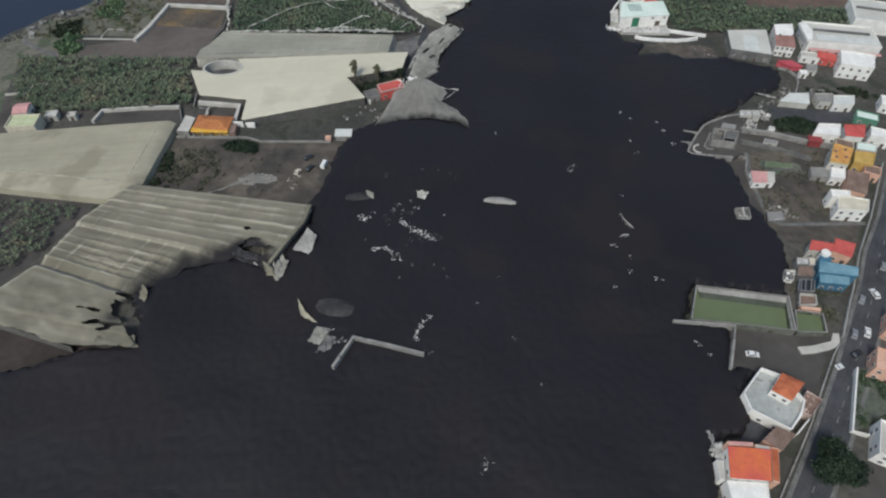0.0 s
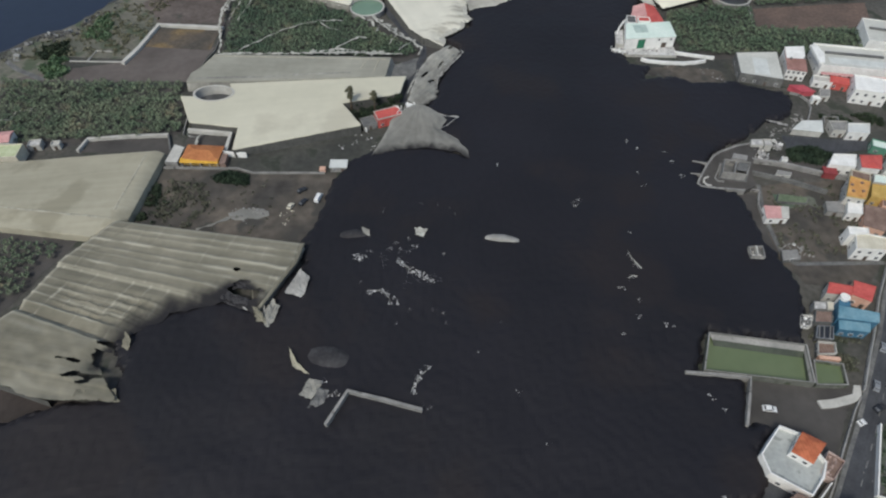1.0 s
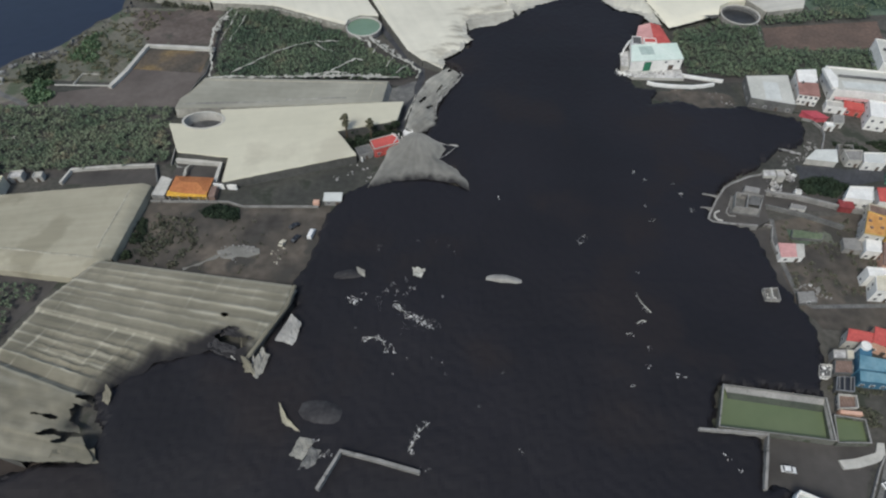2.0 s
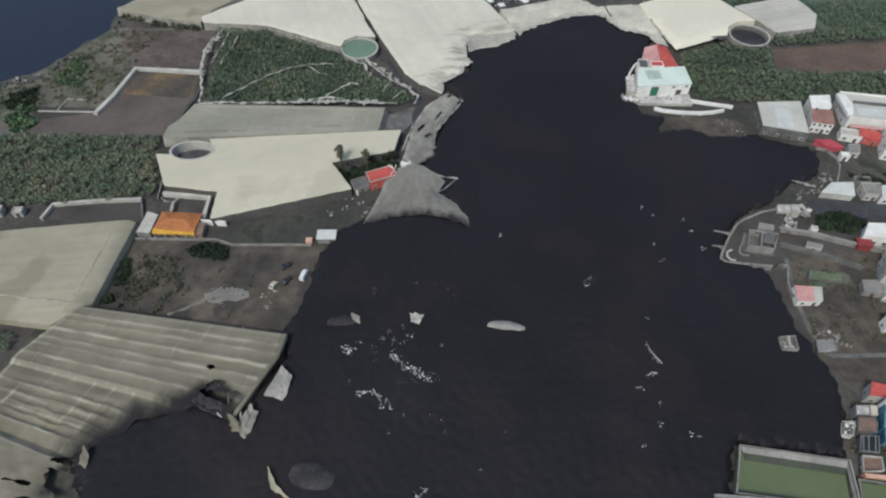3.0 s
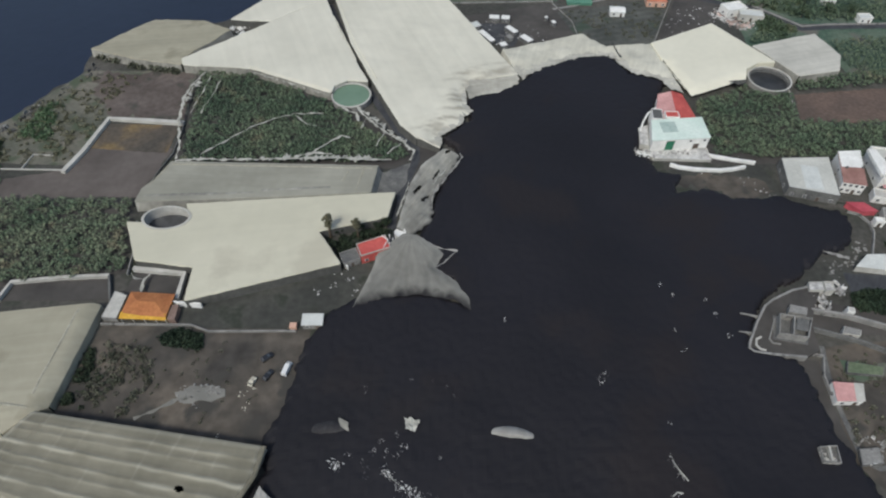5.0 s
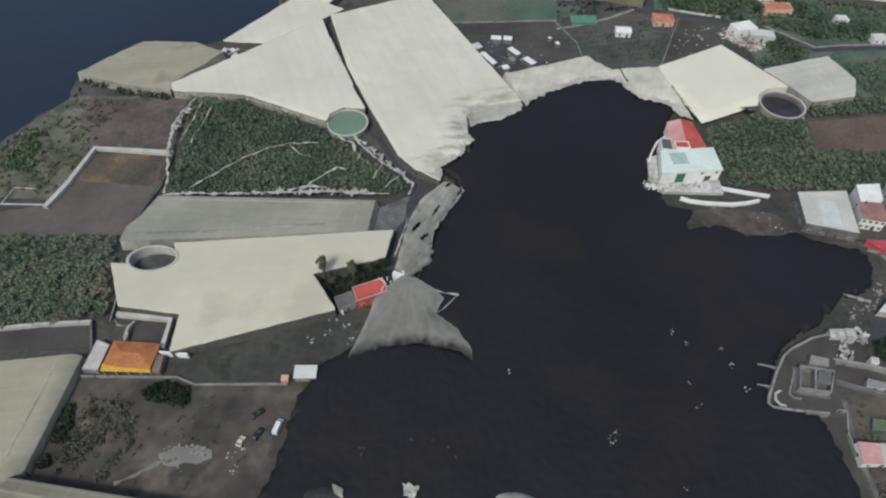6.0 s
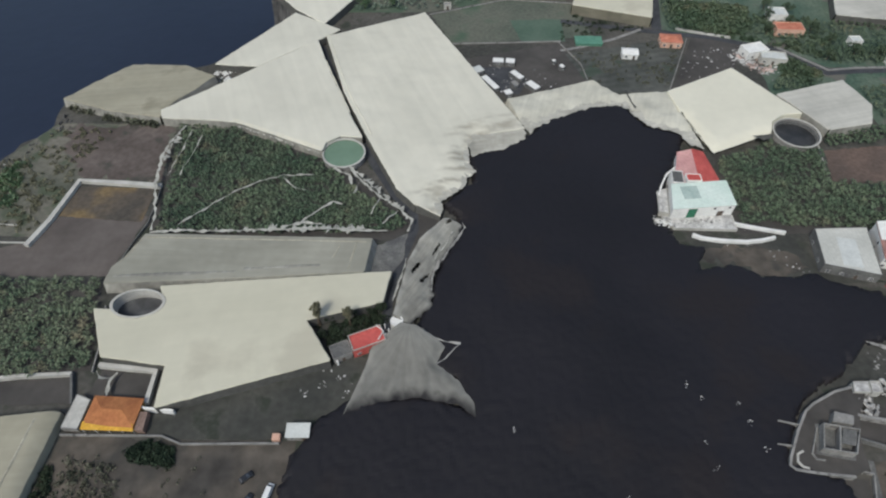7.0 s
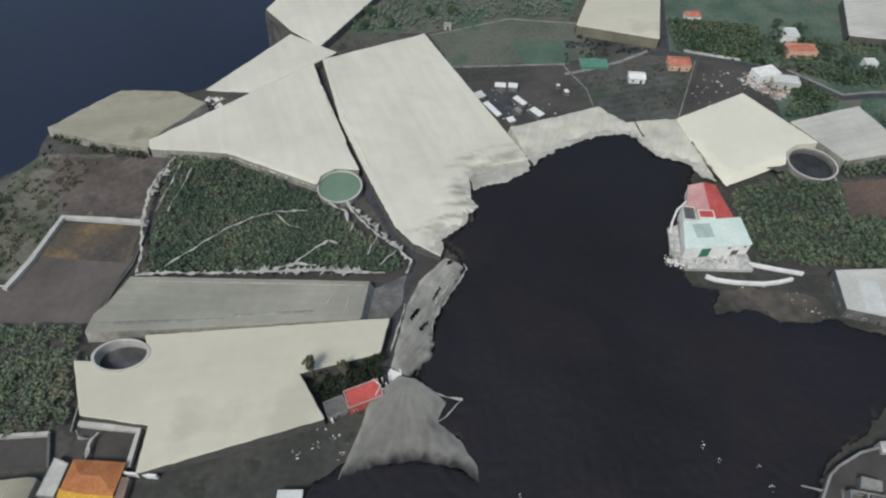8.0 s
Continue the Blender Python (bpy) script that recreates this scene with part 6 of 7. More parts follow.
def flap(label, corners, material, seed=1.0, crumple=0.5, parts=9):
    """A torn sheet of netting between four corners (x, y, height over the lava), creased and ragged."""
    cx, cy = sum(c[0] for c in corners) / 4, sum(c[1] for c in corners) / 4
    base = lava_height(cx, cy) - 0.3
    vs, fs = [], []
    for i in range(parts + 1):
        for j in range(parts + 1):
            f, g = i / parts, j / parts
            p = [(1 - f) * ((1 - g) * corners[0][k] + g * corners[1][k]) + f * ((1 - g) * corners[3][k] + g * corners[2][k]) for k in range(3)]
            edge = 1.0 if i in (0, parts) or j in (0, parts) else 0.4
            vs.append((p[0] - cx + edge * crumple * 1.2 * ruffle(p[0], p[1], 1.3, seed), p[1] - cy + edge * crumple * 1.2 * ruffle(p[0], p[1], 1.3, seed + 3), p[2] + crumple * (ruffle(p[0], p[1], 1.8, seed + 6) + 0.5 * ruffle(p[0], p[1], 0.8, seed + 7))))
            if i and j:
                q = i * (parts + 1) + j
                fs.append((q, q - 1, q - parts - 2, q - parts - 1))
    ob = new("net_flap", mesh_of("net_flap", vs, fs, material))
    ob.location = (cx, cy, base)
    return tagged(ob, label, "netting", "torn net flaps")


net_mound("pale hump of netting stranded in black lava", 22.4, 158.9, 14.6, 6.4, 2.0, -7, "net_veil", 21, -0.25)
flap("white crumpled netting stranded in lava", [(-10.4, 164.2, 1.2), (-5.5, 163.4, 1.6), (-6.9, 160.2, 0.6), (-10.1, 160.7, 0.4)], "rag", 1, 0.7)
flap("pale net flap hanging from a torn greenhouse", [(-50.5, 143.5, 2.4), (-46.6, 140.1, 1.8), (-48.4, 132.4, 0.3), (-54.6, 133.9, 1.4)], "net_veil", 2, 0.35)
flap("pointed pale net scrap in lava", [(-49.4, 112.2, 1.8), (-46.3, 107.2, 1.4), (-41.7, 103.1, 0.3), (-47.6, 106, 0.5)], "net_beige", 3, 0.4)
flap("grey crumpled netting beside a channel wall", [(-41.5, 101.6, 1.0), (-37.1, 100.7, 0.8), (-40, 95, 0.4), (-44.1, 96.5, 0.5)], "net_dusty", 4, 0.5)
flap("grey crumpled netting beside a channel wall", [(-38, 99, 0.9), (-34.6, 97.6, 1.1), (-36.9, 92.8, 0.3), (-41, 92.2, 0.3)], "darkconc", 5, 0.5)
flap("small pale netting tuft on a dusty hump", [(-30.6, 164.2, 1.6), (-27.2, 162.6, 1.4), (-27.4, 160.2, 0.5), (-29.8, 161.5, 1.2)], "net_dusty", 6, 0.3)
flap("grey netting trailing from a greenhouse corner", [(-58, 131, 2.2), (-55.2, 128, 1.6), (-57.5, 119, 0.2), (-61.5, 124, 0.8)], "net_dusty", 7, 0.7)
flap("pale netting trailing from a greenhouse corner", [(-64, 127.5, 2.4), (-61, 126, 2.0), (-58.5, 122, 0.6), (-62.5, 123, 0.9)], "net_torn", 8, 0.6)
flap("black torn netting at the lava's edge", [(-76, 135, 2.0), (-66, 131, 1.8), (-67, 127.5, 0.4), (-77, 131.5, 0.5)], "lavadust", 9, 0.7)
flap("pale torn corner of netting over the lava", [(-104, 118, 2.4), (-101.5, 115.5, 2.0), (-101.8, 112, 0.4), (-104.5, 113.5, 0.8)], "net_torn", 10, 0.5)
flap("white torn hem of netting at the lava's edge", [(-112, 97.5, 2.2), (-100.5, 98, 1.2), (-98.5, 94, 0.3), (-112, 95.2, 1.8)], "net_torn", 11, 0.5)
ribbon("pale torn net edge trailing over lava", [(-6, 235), (-1, 231.2), (3, 229.6), (7.3, 229.1)], 1.0, 4.0, "net_veil", 63, 0.3)
ribbon("pale torn net edge trailing over lava", [(7.3, 229.1), (4.4, 226.4), (2.2, 223.6), (-0.8, 221.8)], 1.0, 3.7, "net_veil", 64, 0.3)
# dark sheet laid at the net's edge, painting the shade inside a gap
flap("dark sheet painting a torn gap in a net beside a tank", [(141.8, 334.2, 2.4), (151.4, 335.2, 2.4), (150.6, 333.2, 2.3), (146, 331.4, 2.3)], "side", 67, 0.3)
flap("brown torn netting hanging in a hole", [(-74, 140, 2.6), (-63, 138, 2.4), (-62, 134.5, 1.6), (-73, 136, 1.5)], "lavadust", 13, 1.0)


def scraps(label, spots, n, spread, lo, hi, material, seed):
    return chunk_heap("white_debris", label, "debris", spots, int(n * 2) + 1, spread * 1.1, lo * 0.45, hi * 0.55, material, seed=seed, zf=lava_height, flat=0.7)


for k, (pts, w) in enumerate([([(-72, 133.5), (-69.5, 130), (-66, 127.4)], 0.5), ([(-66.5, 136), (-65, 131.5), (-62.8, 127.6)], 0.45), ([(-61.4, 134), (-60.8, 129), (-60.2, 124.5)], 0.6), ([(-76.5, 137.2), (-70, 138.4), (-64.5, 136.6)], 0.5)]):
    ribbon("frayed net strand at a torn corner", pts, w, 3.0, "net_torn" if k % 2 else "net_veil", 80 + k, 0.7)
for k, (pts, w) in enumerate([([(68.2, 153), (69, 149.8), (70.2, 147), (71.6, 144.8)], 0.8), ([(66, 140.6), (67.6, 141.8), (69.4, 141.6)], 0.9), ([(62, 136.6), (63.8, 137)], 0.8), ([(-15.4, 148.4), (-13, 145.8), (-10.4, 143.6)], 0.6),
                              ([(-26, 135.2), (-23, 135.6), (-20.2, 135)], 0.5), ([(-19.6, 134.4), (-17.8, 131)], 0.5), ([(-4.4, 105.6), (-7.2, 102.4), (-9.2, 98.2)], 0.8)]):
    ribbon("thin white wisp of netting on lava", pts, w * 0.5, 2.9, "rag", 90 + k, 0.3)
scraps("cluster of white scraps on lava", [(-30.4, 149.5), (-31.2, 150.8), (-29.6, 150.2)], 8, 0.7, 0.2, 0.65, "white", 11)
scraps("scattered white scraps on lava", [(-26.7, 152.5), (-19.3, 154), (-17.2, 157.1), (-15.4, 153.8), (-9.5, 155.8), (-12.5, 152.7), (-12.7, 158.9), (-10.4, 155.2)], 4, 0.6, 0.15, 0.5, "rubble", 12)
scraps("row of tiny scraps on lava", [(-21.5, 151), (-21.2, 149), (-21, 146.5), (-23, 174.9), (-23, 173)], 3, 0.4, 0.12, 0.35, "rubble", 13)
scraps("curving drift of white scraps on lava", [(-15.3, 148.3), (-13.9, 147), (-11.8, 144.6), (-10.2, 143.4), (-8.6, 142.9), (-7.2, 142.5), (-5.8, 141), (-4.2, 139.9)], 9, 0.75, 0.18, 0.6, "white", 14)
scraps("thin spread of white scraps on lava", [(-3.2, 141), (-13, 139.2), (-0.7, 139.9), (-8.1, 139.9), (-5, 139)], 4, 0.8, 0.12, 0.35, "rubble", 15)
scraps("bright white scraps in a bent line on lava", [(-26.2, 135), (-25, 135.2), (-23.4, 135.5), (-21.1, 135.3), (-19.8, 134.5), (-19.4, 133.4), (-16.5, 132.6), (-17.9, 130.6), (-15.8, 130.3)], 5, 0.45, 0.18, 0.55, "white", 16)
scraps("single pale specks on lava", [(-29.1, 139.2), (-11.2, 128.2), (0.6, 126.6), (-2.7, 127.9), (1.6, 122.4), (-8.4, 176.9), (-1.8, 177.1), (2.9, 174.8), (5, 172), (19.3, 122.8), (-15.6, 122.2), (-3.6, 92.1), (-5.6, 93.3)], 2, 0.35, 0.15, 0.35, "rubble", 17)
scraps("flat pale scrap on lava", [(11.8, 111.5), (23.4, 97.2), (30.7, 81), (0.3, 152)], 3, 0.4, 0.2, 0.45, "rubble", 18)
scraps("arc of bright white scraps on lava", [(-4.3, 105.8), (-6.3, 103.9), (-7.5, 102.1), (-8.5, 99.9), (-9.3, 97.8), (-8.2, 97.3)], 7, 0.4, 0.18, 0.5, "white", 19)
scraps("heap of grey scraps on lava", [(52, 176.8), (53.3, 178.9), (12, 55.5), (12.6, 57)], 6, 0.7, 0.2, 0.6, "rubble", 20)
scraps("trail of tiny pale scraps on lava", [(83.3, 209.1), (81, 195.6), (80.4, 214.3), (95.4, 207.8), (81.9, 187.5), (71.3, 161.7), (22.8, 199.4), (96.6, 201.5), (98.1, 193.2), (66.4, 124.5), (74.8, 122), (77.5, 121), (83, 96), (86, 92), (60, 118)], 2, 0.5, 0.25, 0.6, "white", 21)
scraps("broken line of pale scraps on lava", [(68.4, 151.7), (69, 149.5), (69.4, 147.3), (71.1, 145.6), (68.3, 141.6), (66.8, 141.2), (63.1, 136.8), (62, 136.4), (68.1, 131.1)], 3, 0.45, 0.2, 0.55, "rubble", 22)
scraps("pale scraps beside a channel wall", [(-33, 97), (-34.5, 96.5), (-37, 100.5)], 5, 0.5, 0.3, 0.7, "rubble", 23)
wreck = empty("ruin", 115.4, 152.0, 1.2, "white broken room standing in the lava's edge", "ruin")
part("wall", ring([(-2.6, 2.4), (2.8, 2.7), (2.0, -2.6), (-3.0, -2.2)], 0.35, -0.3, 2.6), "concrete", wreck)
part("floor", prism([(-2.3, 2.1), (2.5, 2.4), (1.7, -2.3), (-2.7, -1.9)], 0.2, 1.5), "darkconc", wreck)
part("cross_wall", prism(rect(-0.2, 0.2, 4.6, 0.5, 80), 1.2, 2.9), "pale", wreck)
chunk_heap("white_debris", "heap of grey rubble at the lava's edge", "debris", [(113.8, 150.8), (116.4, 150.6), (113.6, 152.4)], 8, 0.5, 0.25, 0.8, "pale", seed=17, z=2.75, flat=0.9)
chunk_heap("white_debris", "pale scraps in a village plot", "debris", [(129.5, 154), (134, 155.5), (128, 151.5), (131, 152)], 8, 1.2, 0.3, 0.9, "rubble", seed=18)
chunk_heap("white_debris", "pale scraps near a white house", "debris", [(89, 285.5), (91, 284), (87.5, 285.2)], 24, 0.9, 0.2, 0.55, "white", seed=19, z=2.0, flat=0.9)
chunk_heap("white_debris", "scraps on trampled ground", "debris", [(130, 271), (134, 266), (137, 263), (120, 275), (112, 274)], 6, 1.6, 0.2, 0.6, "rubble", seed=20)
chunk_heap("white_debris", "pale scraps in a dark yard", "debris", [(-33, 219), (-38, 216), (-30, 215), (-44, 214), (-36, 222)], 5, 1.2, 0.25, 0.7, "rubble", seed=33)
patch("net_scrap", [(-84.5, 174.4), (-80, 176.6), (-73, 177), (-68.5, 175.4), (-68, 173), (-72, 171), (-78, 170.6), (-83, 172)], 0.3, "net_ashy", "flattened dusty netting on waste ground", "netting", 0.9, "")
ribbon("dusty net strip trailing over waste ground", [(-94.6, 165.3), (-89.3, 167.8), (-83.8, 171.2), (-79, 172.6)], 2.0, 0.6, "net_ashy", 8, 0.3)
chunk_heap("white_debris", "pale and pinkish rubble on a net heap", "debris", [(-77, 171.6), (-73.5, 174.4), (-80.7, 172.2), (-71, 174.8), (-76, 176), (-82, 174.6)], 13, 1.2, 0.2, 0.8, "concrete", seed=34, z=0.2)
chunk_heap("white_debris", "yellow and white scraps in waste ground", "debris", [(-62.7, 173.8), (-59.3, 175.6), (-61.1, 168.3), (-60.6, 171.4), (-67.6, 160)], 4, 0.7, 0.25, 0.6, "cream", seed=35, flat=0.9)
chunk_heap("white_debris", "scraps strewn over a dark plot", "debris", [(140, 405), (150, 408), (146, 398), (135, 395), (155, 402), (130, 388)], 8, 3.0, 0.3, 0.9, "rubble", seed=36)

# ---- houses west of the lava ----
amber_house = house("amber roofed house with a white terrace", rect(-101.6, 206.2, 15, 9, -4), 3.0, "yellow", "hip", "ochre_roof", "w", 1.7, (3, 1), over=0.6)
ax, ay = amber_house.location.x, amber_house.location.y
part("porch_roof", ([(-110 - ax, 202.9 - ay, 3.5), (-94.2 - ax, 201.9 - ay, 3.5), (-93.8 - ax, 199.9 - ay, 2.75), (-110.2 - ax, 200.6 - ay, 2.75),
                     (-110 - ax, 202.9 - ay, 3.35), (-94.2 - ax, 201.9 - ay, 3.35), (-93.8 - ax, 199.9 - ay, 2.6), (-110.2 - ax, 200.6 - ay, 2.6)],
                    [(3, 2, 1, 0), (4, 5, 6, 7), (0, 1, 5, 4), (1, 2, 6, 5), (2, 3, 7, 6), (3, 0, 4, 7)]), "porch_yellow", amber_house, "bright yellow porch roof")
part("annex", prism([(-93.9 - ax, 206.4 - ay), (-91.2 - ax, 206.2 - ay), (-90.9 - ax, 200.2 - ay), (-93.6 - ax, 200.4 - ay)], -0.2, 2.6), "brown", amber_house, "dark brown side annex")
for px_ in (-109.4, -105.5, -101.6, -97.7, -94.4):
    part("porch_post", box(bmesh.new(), px_ - ax, 200.5 - ay, 1.3, 0.25, 0.25, 2.7), "pale", amber_house)
house("grey flat roofed shed beside a house", [(-115.6, 212.4), (-110.6, 210.6), (-111.2, 200.8), (-116.6, 201.3)], 2.4, "concrete", "flat", "pale", windows=(0, 0), parapet=0.2, category="shed", name="shed")
wall_line("white beam wall beside an amber house", [(-97, 209.6), (-92.8, 207.6), (-83.5, 206.7)], 2.6, 0.7, "white")
house("red flat roofed house with a terrace wall", rect(-24.3, 231, 11.5, 6.2, 22), 4.6, "red", "flat", "red", windows=(3, 1), parapet=0.5, rim="pale")
for px_, py_ in ((-18.6, 236.4), (-17.2, 234.6), (-16.4, 236.9), (-15.4, 235), (-18.2, 232.6)):
    part_post = tagged(part("pergola_post", box(bmesh.new(), 0, 0, 2.2, 0.4, 0.4, 4.8), "white"), "white pergola post beside a red house", "post", "pergola posts")
    part_post.location = (px_, py_, 0)
wall_line("white terrace railing wall of a red house", [(-21.5, 235.8), (-18.8, 233.5), (-20.3, 230.2)], 5.3, 0.22, "white", name="terrace_wall")
wall_line("white stair wall beside a grey annex", [(-36.5, 228.5), (-34.8, 225.6), (-33.6, 223.2)], 2.2, 0.6, "white", name="stair_wall")
house("grey tiled annex of a red house", rect(-33, 227.5, 6.5, 5.5, 24), 3.0, "concrete", "flat", "darkconc", windows=(1, 1), parapet=0.3)
round_tank("small white round tank by the lane", -14.6, 238.4, 2.1, 3.6, 3.4, "white", "white", 0.2)
house("small hut with a pale mint roof", rect(-43.3, 199.8, 6.8, 4.2, 0), 2.6, "concrete", "shed", "pale_sheet", "w", 0.3, (2, 1), category="shed", name="shed")
house("tiny salmon hut among the village plots", rect(-50, 198.3, 2.4, 2, 0), 1.8, "pinkwall", "flat", "pinkwall", windows=(0, 0), parapet=0.0, category="shed", name="shed")
car("white van parked on waste ground", -49.7, 182.2, 75, "car_white", 5.0, 2.1, True)
car("dark car parked on waste ground", -57, 186.5, 40, "car_dark")
car("dark car parked on waste ground", -55.5, 180, 60, "car_dark")
car("cream car parked on waste ground", -60.2, 177.8, 70, "cream", 3.4)
house("cream flat roofed house beside a netted roof", rect(-184, 205, 12.5, 8, 4), 4.9, "cream", "flat", "lime", windows=(3, 1), parapet=0.7)
house("small pink roofed house", rect(-189.5, 215, 6, 7, 8), 4.2, "white", "gable", "pink", "w", 1.0, (2, 1))
house("small grey hut among the village plots", rect(-176, 213, 5, 4, 8), 2.6, "pale", "flat", "rubble", windows=(1, 0), category="shed", name="shed")
house("small grey hut among the village plots", rect(-167, 213, 3.5, 3, 8), 2.4, "pale", "flat", "pale", windows=(1, 0), category="shed", name="shed")

# ---- the white house on the lava's edge ----
house("white house with a pink and red roof", [(104.5, 322.5), (115.5, 322.5), (117.5, 303.5), (98.5, 303)], 5.0, "white", "gable", "pink", "d", 1.7, (0, 2), door="")
part("red_slope", ([(110.1, 322.9, 6.93), (115.8, 322.9, 5.23), (117.85, 303.2, 5.23), (108.1, 302.9, 6.93)], [(0, 1, 2, 3)]), "red", None)
bpy.data.objects["red_slope"].parent = [o for o in scene.objects if o.get("label") == "white house with a pink and red roof"][0]
bpy.data.objects["red_slope"].location = (-109.0, -312.875, 0)
WING = [(95.8, 300.4), (118.4, 302.4), (118.8, 289.2), (93.2, 287.2)]
wing = house("white house wing with a mint roof and green doors", WING, 7.0, "white", "shed", "mint", "w", 0.5, (0, 1), parapet=0, door="")
wcx, wcy = sum(p[0] for p in WING) / 4, sum(p[1] for p in WING) / 4
wq = [(x - wcx, y - wcy) for x, y in WING]
opening(wing, "door", wq[3], wq[2], 0.33, 1.3, 3.6, 4.9, "greendoor")
opening(wing, "door", wq[3], wq[2], 0.8, 1.3, 2.4, 2.6, "browndoor")
opening(wing, "window", wq[3], wq[2], 0.68, 5.2, 1.0, 1.0)
opening(wing, "window", wq[3], wq[2], 0.92, 5.3, 1.0, 1.0)
part("roof_patch", ([(98.5 - wcx, 298.9 - wcy, 7.72), (105.5 - wcx, 299.4 - wcy, 7.7), (105.8 - wcx, 292.6 - wcy, 7.46), (99 - wcx, 292.2 - wcy, 7.46)], [(3, 2, 1, 0)]), "patch_green", wing, "weathered grey green roof patch")
house("white roof room with a red lid", rect(105.5, 303.8, 6, 4, -3), 8.0, "white", "flat", "red", windows=(2, 0), door="", parapet=0.4, name="roof_room", category="house")
house("grey roof room of a white house", rect(99.3, 305, 4.5, 7, -8), 7.4, "white", "flat", "darkconc", windows=(1, 1), door="", parapet=0.3, name="roof_room", category="house")
house("pale rubble base of a white house", [(90.5, 288.5), (119.2, 289), (119, 281.2), (94, 282.2)], 1.2, "pale", "flat", "rubble", windows=(0, 0), door="", parapet=0.25, name="terrace", category="terrace")
house("white buttress wall of a house", [(91, 301), (95.6, 303), (93.2, 288.8), (89.5, 290)], 2.6, "pale", "flat", "rubble", windows=(0, 0), door="", parapet=0.3, name="terrace", category="terrace")
wall_line("white curved garden wall above the lava", [(102.5, 315.5), (97.5, 311), (93.8, 304.5), (91.5, 299)], 3.2, 0.8, "white")
chunk_heap("white_debris", "pale rubble heaped on a terrace", "debris", [(95, 286), (99, 286), (104, 285.5), (109, 285.5), (114, 285), (92, 287)], 16, 1.4, 0.25, 0.8, "rubble", z=1.2, seed=43, flat=0.8)

# ---- warehouses and houses across the bay of lava ----
warehouse = house("grey sheet roofed warehouse with patched panels", [(146.8, 278.5), (167.5, 279), (162.6, 255.6), (143.6, 261.0)], 4.8, "darkconc", "flat", "sheet", windows=(4, 2), parapet=0.25, name="warehouse", category="warehouse")
part("roof_panel", prism(rect(155.3 - warehouse.location.x, 266.5 - warehouse.location.y, 7.0, 14, -12), 4.88, 4.94), "pale_sheet", warehouse, "pale patched panel")
house("white house with a brownish red lower roof", [(171, 280), (180.5, 280.5), (175.2, 261), (166.5, 263)], 5.6, "white", "shed", "brown_roof_band", "w", 1.0, (4, 1), 2)
pink_house = bpy.data.objects[[o.name for o in scene.objects if o.get("label") == "white house with a brownish red lower roof"][0]]
px0, py0 = pink_house.location.x, pink_house.location.y
part("upper_roof", ([(171 - px0, 280.4 - py0, 6.86), (180.8 - px0, 280.9 - py0, 6.86), (177.9 - px0, 270.6 - py0, 6.36), (168.9 - px0, 271.4 - py0, 6.36)], [(3, 2, 1, 0)]), "white", pink_house, "white painted upper roof")
for cx_ in (170.6, 177.4):
    part("chimney", box(bmesh.new(), cx_ - px0, 270.5 - py0, 6.6, 0.7, 0.7, 1.4), "darkconc", pink_house)
hall = house("long white hall with a grey roof", rect(201.5, 271, 34, 19, -10), 6.2, "white", "flat", "sheet", windows=(8, 2), parapet=1.0, name="hall", category="hall")
hx, hy = hall.location.x, hall.location.y
part("roof_ridge", prism(rect(1.5, 2.6, 27, 1.6, -10), 6.2, 6.9), "darkconc", hall, "dark ventilation ridge")
part("roof_panel", prism(rect(2.0, -3.8, 29, 5.5, -10), 6.24, 6.34), "pale_sheet", hall)
part("side_roof", prism([(182.8 - hx, 262.2 - hy), (216 - hx, 256.4 - hy), (215.6 - hx, 254.6 - hy), (182.3 - hx, 260.4 - hy)], 4.6, 4.9), "pink", hall, "faded pink lean-to roof")
part("west_frame", prism([(184.0 - hx, 281.4 - hy), (187.2 - hx, 281 - hy), (187.8 - hx, 273 - hy), (185.0 - hx, 266 - hy), (182.6 - hx, 266 - hy)], 6.0, 7.4), "white", hall)
house("white two storey block with a pale roof", [(195, 256.5), (209.7, 251.8), (204.5, 241), (190.3, 244.6)], 7.0, "white", "flat", "white", windows=(4, 2), storeys=2)
long_hall = house("long grey roofed hall", rect(240, 290, 45, 22, -16), 7.0, "white", "flat", "sheet", windows=(6, 1), parapet=0.4, name="hall", category="hall")
part("roof_ridge", prism(rect(0, 1.5, 40, 1.8, -16), 7.0, 7.6), "darkconc", long_hall, "dark ventilation ridge")
house("low red roofed shed by the lava", [(165.5, 254.2), (172, 253.8), (176, 249.6), (169.6, 249.4)], 2.5, "rose", "shed", "rose", "w", 0.3, (0, 0), name="shed", category="shed", door="")
house("low red roofed shed", rect(190, 256.5, 8, 5, -20), 3.5, "red", "shed", "red", "w", 0.5, (2, 0), name="shed", category="shed")
house("small white outbuilding near warehouses", [(179.3, 261.6), (187.8, 259.2), (186, 254.8), (177.7, 257)], 3.2, "white", "flat", "pale", windows=(2, 0))
house("white outbuilding among the village plots", rect(174.4, 244.6, 3.4, 2.6, -8), 2.6, "white", "flat", "white", windows=(1, 0))
house("white tarpaulin roofed house in the village", [(160.6, 226.4), (169.2, 226.6), (167, 219.6), (154.6, 221.6)], 3.0, "pale", "shed", "pale_sheet", "w", 0.6, (0, 0), door="")
house("grey and white house in the village", [(172.2, 226.2), (180.2, 226), (176.8, 219.4), (171.6, 220)], 3.6, "pale", "flat", "concrete", windows=(2, 1))
house("white terraced house in a row", [(179.6, 224.2), (189, 223.8), (186, 217.3), (177, 218)], 4.0, "white", "flat", "pale_sheet", windows=(2, 1))
